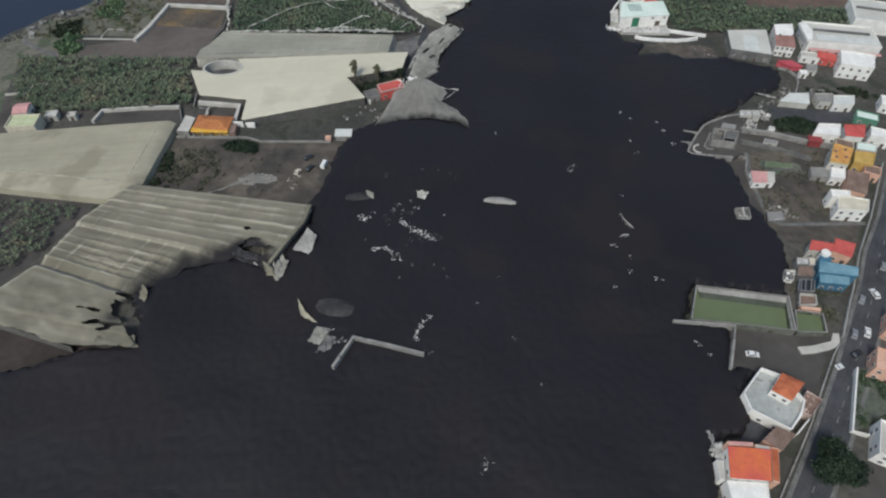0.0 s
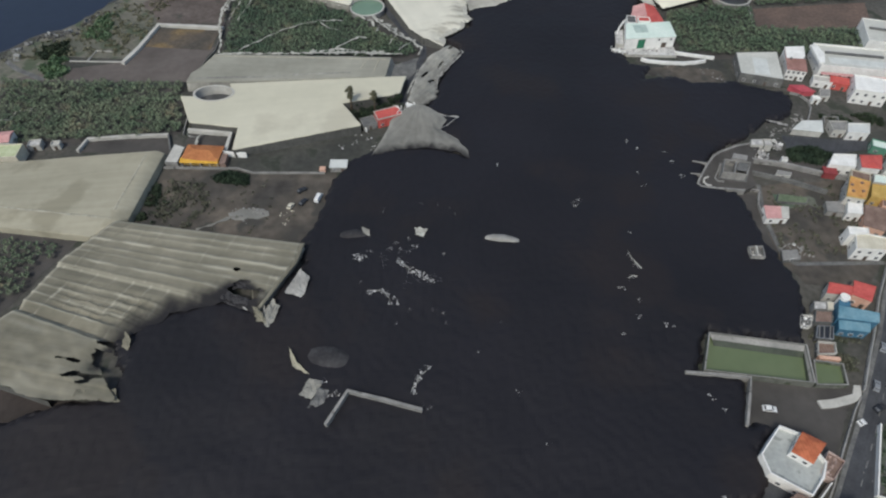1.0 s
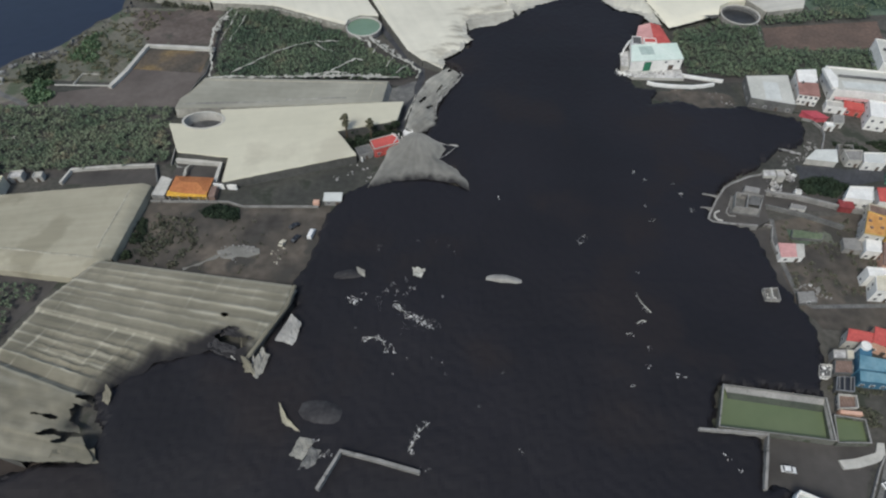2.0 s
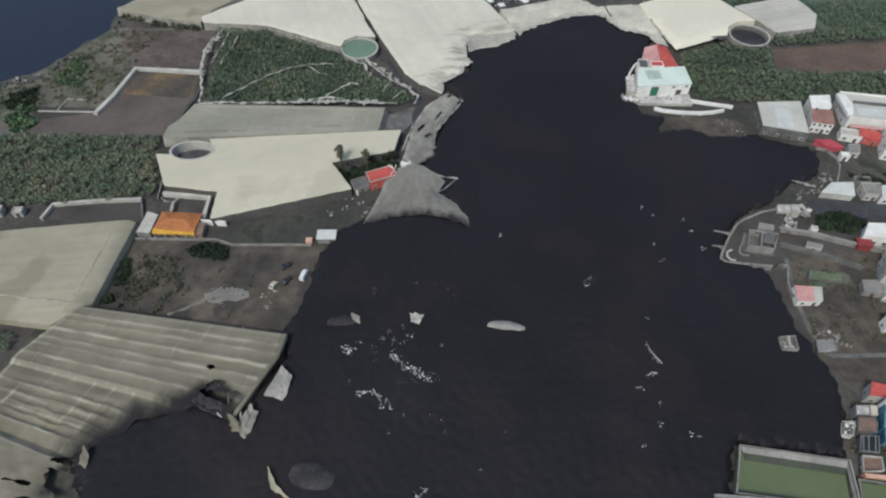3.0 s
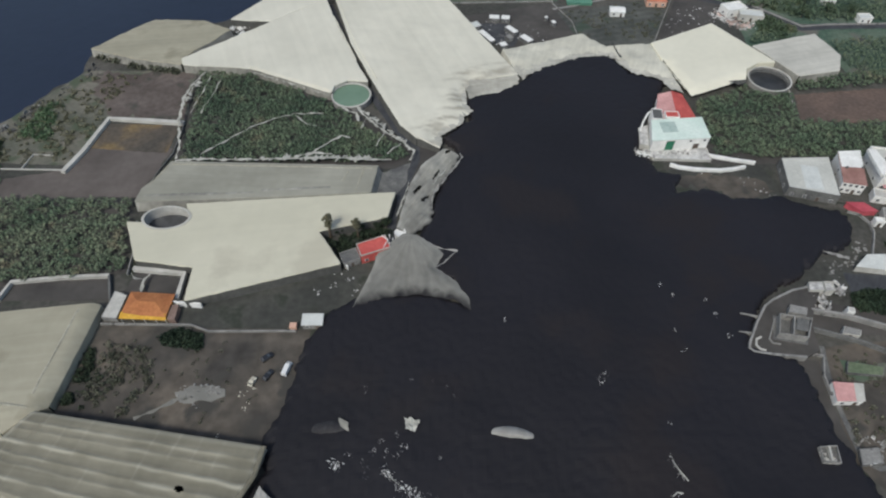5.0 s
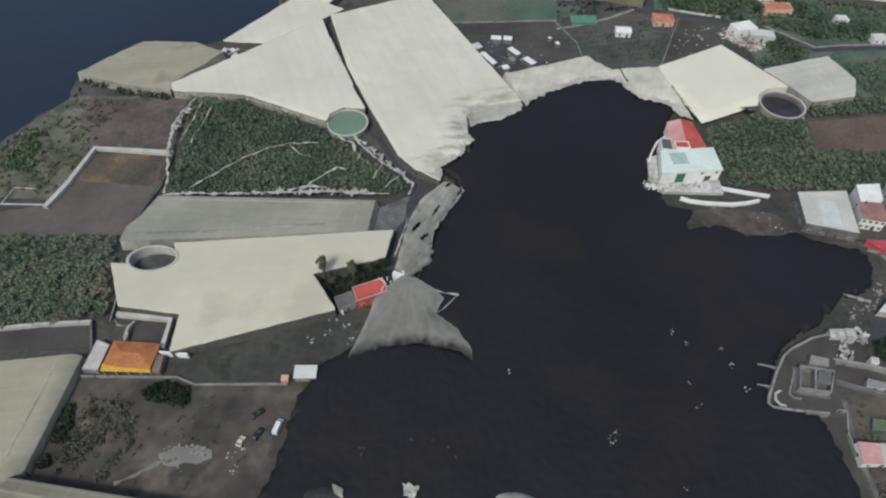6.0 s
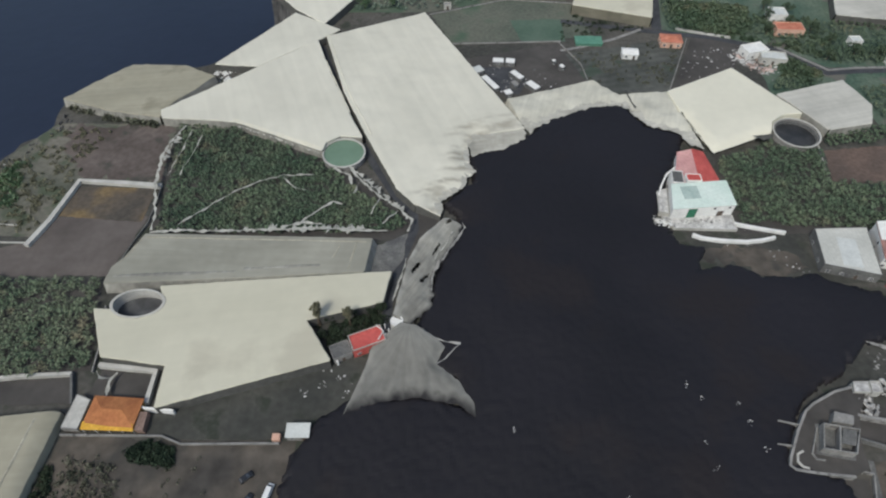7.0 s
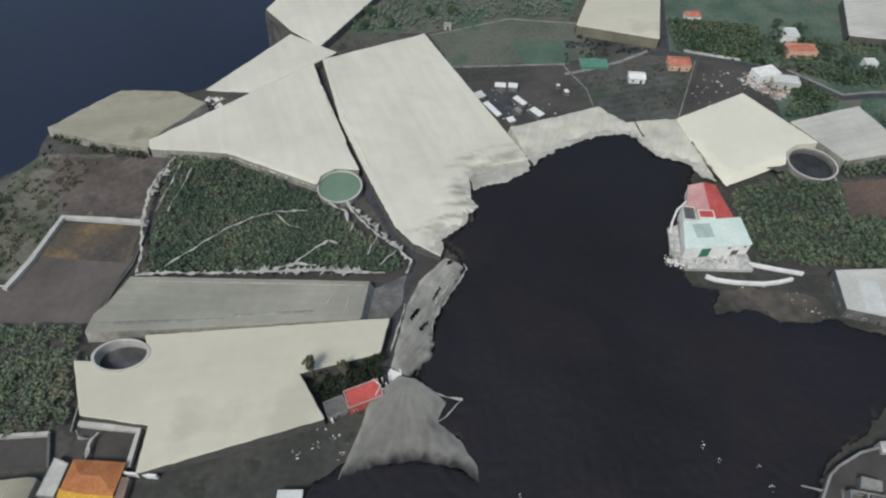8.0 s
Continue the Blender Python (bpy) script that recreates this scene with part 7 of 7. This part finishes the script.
house("white terraced house among the village plots", rect(204, 219, 9, 7, -22), 4.4, "white", "flat", "white", windows=(2, 1))
house("yellow terraced house among the village plots", rect(214, 226, 9, 9, -24), 6.0, "yellow", "flat", "ochre_roof", windows=(2, 2), storeys=2)
house("teal walled house with a pale mint roof", rect(189, 210, 9, 5, -24), 3.6, "greensheet", "flat", "mint", windows=(2, 1))
ribbon("flattened pale sheeting at the lava bay", [(146.4, 230.4), (151, 228.6), (155.5, 227)], 1.8, 1.3, "concrete", 68, 0.3)
chunk_heap("white_debris", "rubble strewn along the lava bay", "debris", [(156, 225), (160, 229), (163, 232), (152, 224), (148, 222)], 10, 1.8, 0.3, 1.0, "concrete", seed=57)
house("small grey box shed on a village plot", [(178.6, 251.2), (183.6, 251), (181, 245.2), (176.6, 245.4)], 2.8, "pale", "flat", "concrete", windows=(1, 0), parapet=0.15, name="shed", category="shed")
pen = empty("animal_pen", 175.5, 228, 0, "roofless pale concrete pen beside a house", "pen")
part("wall", ring([(-2.4, 4.4), (4.2, 3.9), (2.6, -1.6), (-4.0, -1.0)], 0.4, -0.3, 2.0), "concrete", pen)
part("floor", prism([(-2.0, 4.0), (3.8, 3.5), (2.3, -1.2), (-3.6, -0.6)], -0.2, 0.15), "darkconc", pen)
part("cross_wall", prism(rect(0.2, 1.2, 6.0, 0.3, -5), 0.0, 1.8), "concrete", pen)
house("white ruined annex on a terrace", [(133.7, 214.3), (138.6, 214.3), (137.9, 210.6), (132.7, 210.8)], 3.4, "pale", "flat", "rubble", windows=(1, 1), door="", parapet=0.2)
house("grey broken annex on a terrace", [(139.2, 214.6), (142.6, 214.4), (141.8, 210.6), (138.5, 210.6)], 3.0, "pale", "flat", "rubble", windows=(0, 0), door="", parapet=0.5)
ruin = empty("ruin", 120.4, 195.2, 2.3, "roofless grey concrete shell with two open rooms", "ruin")
RQ = [(-3.3, 4.7), (7.1, 2.6), (2.9, -5.0), (-6.4, -3.2)]
part("outer_wall", ring(RQ, 0.45, -0.4, 3.2), "concrete", ruin)
part("floor", prism(grow(RQ, -0.4), -0.4, 0.15), "darkconc", ruin)
part("partition", prism([(1.2, 3.6), (1.7, 3.5), (-1.4, -3.9), (-1.9, -3.8)], 0.1, 3.1), "concrete", ruin)
part("roof_slab", prism([(2.2, 3.0), (6.2, 2.2), (3.8, -2.4), (-0.2, -1.6)], 2.5, 2.75), "darkconc", ruin)
part("plinth", prism(grow(RQ, 1.2), -0.4, 0.05), "darkconc", ruin)
house("grey concrete slab roof of a ruin", [(122.2, 203.6), (127.6, 202.1), (126.2, 199.2), (120.4, 200.4)], 5.2, "concrete", "flat", "concrete", windows=(1, 1), door="", parapet=0.0, name="ruin", category="ruin")
wall_line("grey wall beside a long drive", [(131.1, 203.6), (143.3, 201), (157.8, 195.4), (170, 192)], 2.4, 1.0, "concrete")
wall_line("dark wall beside a long drive", [(128.2, 196.3), (142.4, 191.3), (155.5, 184.6)], 2.2, 0.7, "darkconc")
wall_line("pale wall foot beside a track", [(122.5, 187.2), (128.4, 185.8), (127.4, 183.1), (125.7, 178.6), (125.4, 171.9)], 1.4, 0.5, "concrete")
house("pale flat roofed shed by a drive", [(139.2, 196.3), (144.4, 194.7), (143.1, 192.4), (137.5, 193.6)], 2.6, "pale", "flat", "concrete", windows=(1, 0), parapet=0.0, name="shed", category="shed")
house("small white box room beside a drive wall", rect(144.2, 202.6, 2.2, 2, -15), 3.2, "white", "flat", "pale", windows=(0, 0), door="", parapet=0.0, name="shed", category="shed")
house("mossy green roofed shed", [(135.2, 183.4), (146.4, 181.2), (144.6, 178.2), (133.2, 179.4)], 1.6, "darkconc", "flat", "dim_green", windows=(0, 0), door="", parapet=0.06, name="shed", category="shed")
hut = house("pink roofed hut with a white end", [(125.8, 175.2), (135, 174.4), (133.2, 168.8), (124.8, 168.8)], 3.0, "white", "shed", "pink", "w", 0.3, (2, 1), over=0.1)
hx, hy = hut.location.x, hut.location.y
part("roof_end", ([(132.2 - hx, 174.8 - hy, 3.56), (135.2 - hx, 174.5 - hy, 3.56), (133.4 - hx, 168.6 - hy, 3.24), (130.6 - hx, 168.6 - hy, 3.24)], [(3, 2, 1, 0)]), "pale", hut, "white painted roof end")
house("pale broken hut with a dusty slab roof", [(125.8, 154.4), (132.0, 154.8), (131.4, 150.0), (124.6, 149.4)], 1.5, "darkconc", "flat", "concrete", windows=(1, 0), door="", parapet=0.0)
chunk_heap("white_debris", "white and grey rubble behind a broken hut", "debris", [(130.1, 158), (133.1, 157.6), (136.1, 157.1), (136.5, 153.3), (128, 157.1), (135, 155)], 8, 0.9, 0.25, 0.8, "concrete", seed=53, flat=0.8)
chunk_heap("white_debris", "broken white masonry on a terrace", "debris", [(133.6, 206.4), (135.9, 207.7), (136.4, 205.5), (140.7, 211.8), (144.3, 211.8), (145.7, 212.7), (138, 209)], 14, 1.1, 0.3, 1.2, "rubble", seed=54, z=1.4, flat=0.9)
house("pale grey annex among the village plots", [(151.6, 178.2), (158.6, 178), (156.4, 172), (150.2, 173.2)], 2.6, "concrete", "flat", "concrete", windows=(1, 0), parapet=0.1)
amber_block = house("amber flat roofed house with white lower walls", [(163.3, 188), (170, 184.6), (163.8, 175.2), (157, 177)], 6.8, "pale", "flat", "amber", windows=(2, 2), storeys=2, parapet=0.4, rim="yellow")
# dark blocks added on the roof in place of windows in an amber front
for x, y in ((161.8, 183), (164.6, 179.4), (160.8, 179.6), (166.2, 184)):
    dark_block = part("window_block", box(bmesh.new(), x - amber_block.location.x, y - amber_block.location.y, 7.1, 0.9, 0.9, 0.6), "brown", amber_block)
house("white lower terrace of an amber house", [(159, 177.2), (163.8, 175.2), (161.5, 169.8), (156, 170.5)], 4.2, "white", "flat", "white", windows=(2, 1), parapet=0.4)
house("amber roofed house in the village", [(172, 185.4), (179.8, 183.7), (175.6, 177), (168.4, 178.5)], 4.8, "yellow", "flat", "yellow", windows=(2, 1))
house("pale green roofed house in the village", [(175.5, 191.2), (183, 189.1), (180.3, 184.6), (173, 186.6)], 4.8, "pale", "flat", "mint", windows=(2, 1))
house("brown roofed house among the village plots", rect(170, 190.5, 7, 5, -24), 4.4, "cream", "flat", "brown", windows=(2, 1))
house("white house with a pale roof and terrace", [(164.2, 203.4), (173.5, 202.9), (170, 195.5), (159.5, 197)], 4.6, "white", "flat", "white", windows=(3, 1))
house("dark red shed by a white house", rect(160.3, 195.3, 5, 3.5, -10), 2.8, "darkred", "shed", "darkred", "w", 0.3, (0, 0), door="")
house("red roofed house with white gables", [(174.6, 202), (183.5, 202), (179.5, 194), (172.2, 195)], 5.2, "white", "hip", "red", "d", 1.0, (2, 1))
house("white roofed house among the village plots", rect(188, 196.5, 8, 6, -24), 5.0, "white", "flat", "white", windows=(2, 1))
house("brown roofed house by the road", [(164.2, 174), (171.6, 171.5), (166, 161), (159.5, 164.3)], 4.4, "pinkwall", "shed", "brown", "w", 0.5, (2, 1))
house("brown terrace house by the road", rect(175, 175, 6, 5, -27), 4.0, "pinkwall", "flat", "brown", windows=(2, 1))
house("white house with a pale roof terrace", [(153.3, 159.6), (164, 156.3), (161, 150.4), (150, 151.4)], 5.6, "white", "flat", "cream", windows=(3, 1), storeys=2, parapet=0.7)
house("white roof room of a village house", [(151.2, 161.8), (158.5, 161), (157.6, 158.3), (150.3, 157.8)], 6.0, "white", "flat", "white", windows=(1, 1), door="")
house("red roofed house beside a blue house", [(135.0, 137.3), (142.4, 135.5), (140.3, 131.8), (132.2, 132.8)], 4.8, "pale", "flat", "red", windows=(2, 1), parapet=0.15, rim="red")
house("red roofed house by the road", [(143.8, 137.9), (150.2, 135.2), (145.8, 129.0), (140.6, 132.0)], 5.0, "pinkwall", "flat", "red", windows=(2, 1), parapet=0.15, rim="red")
round_tank("small white water tank on a roof", 136.2, 129.8, 1.45, 6.9, 6.8, "white", "white", 0.2)
house("blue painted house by the road", [(133.5, 127.0), (145.6, 124.0), (144.0, 120.4), (131.4, 122.4)], 5.4, "blue", "shed", "blue_pale", "w", 0.3, (4, 1), 1, door="blue", over=0.1)
house("blue lean-to of a blue house", [(131.9, 122.0), (141.7, 120.6), (140.4, 117.6), (130.9, 118.8)], 4.1, "blue", "shed", "blue_pale", "w", 0.4, (3, 0), door="", over=0.1)
house("teal box room of a blue house", [(134.5, 129.4), (137.9, 128.6), (136.9, 126.4), (133.4, 127.1)], 5.8, "blue", "flat", "blue", windows=(1, 0), door="", parapet=0.15)
house("brown roofed hut beside a blue house", [(126.4, 126.4), (131.8, 126.0), (130.0, 121.6), (124.3, 121.9)], 3.6, "darkconc", "flat", "brown", windows=(1, 1), parapet=0.2)
house("dusty pink flat roofed hut beside a blue house", [(127.5, 130.3), (131.8, 130.2), (130.6, 127.0), (126.4, 127.2)], 3.2, "concrete", "flat", "rubble", windows=(1, 0), parapet=0.3)
house("cream flat roofed hut beside a blue house", [(132.1, 130.3), (134.2, 130.1), (133.0, 127.1), (131.0, 127.0)], 3.2, "pale", "flat", "cream", windows=(1, 0), parapet=0.1)
house("dark sheet roofed shelter by a pond", [(125.2, 121.0), (130.6, 120.8), (128.4, 115.8), (123.0, 116.4)], 2.8, "darkconc", "flat", "car_dark", windows=(0, 0), door="", parapet=0.1, rim="car_grey", name="shed", category="shed")
for f in (0.12, 0.42, 0.8):
    wall_line("pale beam on a dark shelter roof", [(125.3 + 5.2 * f, 121 - 0.2 * f), (123.4 + 4.9 * f, 116.6 - 0.6 * f)], 0.18, 0.3, "concrete", name="roof_beam", category="beam", z=2.86)
house("roofless brown walled rooms by a pond", [(123.2, 115.2), (128.6, 114.6), (127.4, 110.6), (121.4, 110.5)], 1.6, "darkconc", "flat", "brown", windows=(0, 1), door="", parapet=1.2, rim="pale")
house("salmon wall end of a yard", rect(124.8, 109.2, 6.5, 1.2, -6), 2.4, "pinkwall", "flat", "pinkwall", windows=(0, 0), door="", parapet=0.0)
house("broken white hut by the lava", [(121.8, 125.7), (126.0, 125.6), (123.6, 121.2), (119.9, 121.5)], 1.6, "pale", "flat", "darkconc", windows=(1, 0), door="", parapet=0.6)
chunk_heap("white_debris", "white rubble of a broken hut", "debris", [(121.8, 122.5), (123, 124.6), (124.6, 124.8), (120.8, 121)], 9, 0.8, 0.3, 0.8, "white", seed=52, z=1.4, flat=0.8)
house("low pale slab by the lava", [(117.2, 126.3), (120.8, 126.3), (120.0, 124.6), (116.5, 124.8)], 1.6, "pale", "flat", "pale", windows=(0, 0), door="", parapet=0.0)

# ---- houses nearest the lava's mouth ----
TERRACE = [(98.9, 85.7), (104.5, 83.1), (108.4, 75.0), (106.0, 70.9), (100.9, 65.9), (91.3, 72.0), (90.7, 77.4)]
tcx, tcy = 98.8, 76.8
tq = [(x - tcx, y - tcy) for x, y in TERRACE]
terrace_house = empty("house", tcx, tcy, 0, "white terrace house with parapets by the lava", "house")
part("wall", prism(tq, -0.3, 3.3), "white", terrace_house)
part("roof", prism(grow(tq, -0.3), 3.2, 3.4), "terrace_floor", terrace_house)
part("parapet", ring(grow(tq, 0.06), 0.45, 3.25, 5.0), "white", terrace_house)
for i in range(4, 6):
    for f in (0.3, 0.7):
        opening(terrace_house, "window", tq[i], tq[i + 1], f, 1.0, 1.2, 1.2)
for a, b in (((106.9, 71.2), (101.9, 66.6)), ((108.6, 69.9), (103.4, 65.4))):
    rail = empty("stair_rail", a[0], a[1], 0, "white balustrade of an outdoor stair", "railing", "stair balustrades")
    part("base", prism(rect((b[0] - a[0]) / 2, (b[1] - a[1]) / 2, math.dist(a, b), 0.4, math.degrees(math.atan2(b[1] - a[1], b[0] - a[0]))), -0.2, 2.4), "pale", rail)
    part("top_rail", prism(rect((b[0] - a[0]) / 2, (b[1] - a[1]) / 2, math.dist(a, b), 0.3, math.degrees(math.atan2(b[1] - a[1], b[0] - a[0]))), 3.15, 3.3), "white", rail)
    for i in range(8):
        f = (i + 0.5) / 8
        part("baluster", prism(rect((b[0] - a[0]) * f, (b[1] - a[1]) * f, 0.4, 0.3, 44), 2.4, 3.15), "white", rail)
house("terracotta roofed upper floor of a terrace house", [(103.6, 82.9), (109.0, 79.6), (103.2, 74.0), (98.5, 77.4)], 6.6, "white", "hip", "terracotta", "d", 1.0, (2, 1), 2, door="", over=0.2)
house("brown tiled porch beside the road", [(111.1, 78.7), (114.6, 75.7), (109.2, 70.6), (106.2, 72.6)], 2.8, "pinkdust", "flat", "brown", windows=(0, 0), parapet=0.8, door="")
chunk_heap("white_debris", "dusty broken masonry on a tiled porch", "debris", [(110, 75.5), (111.5, 76.5), (108.6, 73)], 8, 0.8, 0.25, 0.8, "pinkdust", seed=58, z=2.95, flat=0.7)
house("brown roofed annex beside the road", [(96.3, 66.3), (101.2, 64.3), (95.9, 59.8), (91.8, 62.8)], 5.0, "pinkwall", "shed", "brown", "w", 0.3, (1, 1), over=0.2)
house("orange roofed white house by the lava", [(79.9, 60.0), (91.2, 59.0), (89.0, 51.0), (78.4, 51.8)], 6.4, "white", "shed", "redtile", "w", 0.9, (3, 2), 2, over=0.2)
house("pink upper strip of an orange roofed house", [(80.2, 61.6), (87.2, 61.2), (87, 60.2), (80.4, 60.5)], 7.2, "pinkwall", "flat", "pink", windows=(0, 0), door="", parapet=0.1)
house("white lower terrace of an orange roofed house", [(77.6, 51.4), (88.6, 50.7), (86.9, 43.8), (77.4, 44.2)], 5.0, "white", "flat", "white", windows=(3, 1), parapet=0.5, door="")
house("white side step of an orange roofed house", [(76.6, 57.2), (78.6, 56.8), (77.6, 51.8), (76.4, 52)], 4.4, "white", "flat", "pale", windows=(0, 0), parapet=0.2, door="")
house("salmon stair house beside the road", [(92.6, 60.4), (94.6, 60.0), (91.6, 50.6), (90.0, 51.2)], 5.6, "pinkwall", "flat", "terracotta", windows=(0, 1), door="", parapet=0.3)
house("pale block at the head of an orange roof", [(88.1, 61.0), (91.9, 60.2), (91.6, 59.2), (87.6, 60.0)], 6.6, "pinkwall", "flat", "pale", windows=(0, 0), door="", parapet=0.1)
chunk_heap("white_debris", "grey wreckage beside a white house", "debris", [(78.5, 62), (79, 58.5), (77.6, 64.8), (80.0, 61), (77.9, 60)], 22, 0.7, 0.25, 1.0, "rubble", seed=40, z=2.2, flat=1.2)
house("white flat roofed house across the road", rect(129.2, 61.5, 9.5, 11, -27), 5.2, "white", "flat", "pale", windows=(2, 2), storeys=2, parapet=0.9)
house("salmon house across the road", rect(138.5, 87, 7, 8, -28), 6.0, "pinkwall", "flat", "pinkwall", windows=(2, 2), storeys=2)
house("salmon house across the road", rect(150, 101, 8, 9, -30), 6.0, "pinkwall", "flat", "brown", windows=(2, 2), storeys=2)
house("white house across the road", rect(166, 121, 10, 9, -32), 6.0, "white", "flat", "concrete", windows=(2, 2), storeys=2)
for x, y, deg, paint, words in [(150.8, 116.4, 100, "car_white", "white car standing on the dark asphalt road"), (145.2, 114.0, 56, "car_grey", "grey car standing on the asphalt road"), (141.2, 100.9, 62, "car_white", "white car standing on the asphalt road"),
                                (136.6, 100.3, 60, "car_grey", "grey car standing beside the road kerb"), (134.3, 92.9, 25, "car_dark", "black car turned across the asphalt road"),
                                (159.5, 128.4, 56, "car_grey", "grey car standing on the asphalt road")]:
    car(words, x, y, deg, paint)
car("tiny white vehicle beside the kerb", 126.6, 88.3, 20, "car_white", 2.5, 1.3)
chunk_heap("kerb_sacks", "pale sacks left by the kerb", "sacks", [(104.7, 62.5), (104, 61.4)], 3, 0.4, 0.25, 0.5, "pale", seed=50, flat=0.8)
chunk_heap("kerb_sacks", "pale sacks left along a garden wall", "sacks", [(121, 73.9), (121.9, 71.4)], 2, 0.4, 0.18, 0.35, "concrete", seed=51, flat=0.8)
car("white car parked in a dark yard", 100.3, 92.7, -8, "car_white")

# ---- far farm buildings ----
for x, y, w, d, deg, mat_, words in [(20.8, 389.5, 5, 5.5, 28, "pale_sheet", "square pale farm hut"), (26.3, 378.3, 3.2, 12.5, 31, "pale", "long white farm hut"), (31.6, 397.3, 6, 4.2, -6, "pale", "white farm hut"), (37.8, 396.8, 5, 4.4, -10, "pale", "pale farm hut"),
                                     (40.2, 384.6, 3.4, 8, 36, "pale", "long white farm hut"), (47.4, 375.8, 4, 7.5, 38, "pale", "long white farm hut"), (34.6, 370.2, 4, 4, 20, "pale", "small pale farm hut"), (38.5, 377.5, 3, 4, 30, "concrete", "small grey farm hut"), (64, 392, 2.4, 3, 20, "pale", "tiny white hut"), (60.5, 397, 2, 2, 20, "pale", "tiny white hut")]:
    house(words + " with a flat roof", rect(x, y, w, d, deg), 2.4, "darkconc", "flat", {"pale": "white"}.get(mat_, mat_), windows=(1, 0), door="", parapet=0.0, group="farm huts", name="hut", category="hut")
chunk_heap("white_debris", "pale scraps among farm huts", "debris", [(24, 385), (30, 393), (36, 381), (43, 380), (50, 380), (33, 375), (57, 385)], 7, 2.0, 0.2, 0.9, "rubble", seed=55)
chunk_heap("white_debris", "clutter round the farm huts", "debris", [(29, 389), (34, 383), (36, 373), (44, 379), (52, 388), (27, 393)], 9, 1.8, 0.25, 0.8, "darkconc", seed=42)
house("orange roofed farmhouse by a crossroads", rect(126, 415.5, 11, 8, -6), 3.4, "pinkwall", "hip", "salmon_roof", "w", 1.2, (3, 1))
house("long low green farm shed", rect(82, 417.2, 14, 7, -2), 1.3, "greensheet", "shed", "greensheet", "w", 0.3, (0, 0), door="", name="shed", category="shed")
house("white farm shed in an overgrown plot", rect(101.5, 404, 8, 6, -6), 2.8, "white", "gable", "white", "w", 0.8, (2, 1), name="shed", category="shed")
house("broken white house with a rubble yard", rect(167.4, 405.2, 12, 8, 16), 4.0, "white", "flat", "white", windows=(2, 1))
house("broken salmon house with a pale roof", rect(175.3, 399, 13, 7, -10), 3.4, "pale", "flat", "pale_sheet", windows=(3, 1))
chunk_heap("white_debris", "rubble strewn beside broken houses", "debris", [(160, 398), (166, 393), (169, 389), (157, 403), (161, 408), (173, 391), (164, 398)], 22, 1.8, 0.3, 1.3, "rubble", seed=41)
chunk_heap("white_debris", "pinkish masonry fallen beside broken houses", "debris", [(164, 395), (168, 391), (172, 392), (161, 402), (169, 398)], 14, 1.6, 0.4, 1.5, "pinkdust", seed=56, z=0.3)
house("white farmhouse among trees", rect(192, 440, 9, 8, -4), 5.0, "white", "flat", "pale_sheet", windows=(2, 1))
house("salmon farmhouse among trees", rect(193.5, 426, 15, 8, -4), 4.0, "pinkwall", "flat", "salmon_roof", windows=(4, 1))
house("tiny pale hut beside a field wall", rect(6.0, 453.4, 4, 3, 4), 2.6, "pale", "flat", "concrete", windows=(1, 0), name="hut", category="hut")
house("small pale house far off", rect(226, 415, 6, 5, 0), 3.0, "white", "flat", "pale_sheet", windows=(2, 0))
house("small pale house far off", rect(238, 396, 7, 5, 0), 3.0, "white", "flat", "pale_sheet", windows=(2, 0))
house("orange roofed house far off", rect(146, 462, 8, 6, 0), 3.5, "white", "hip", "salmon_roof", "w", 1.0, (2, 0))
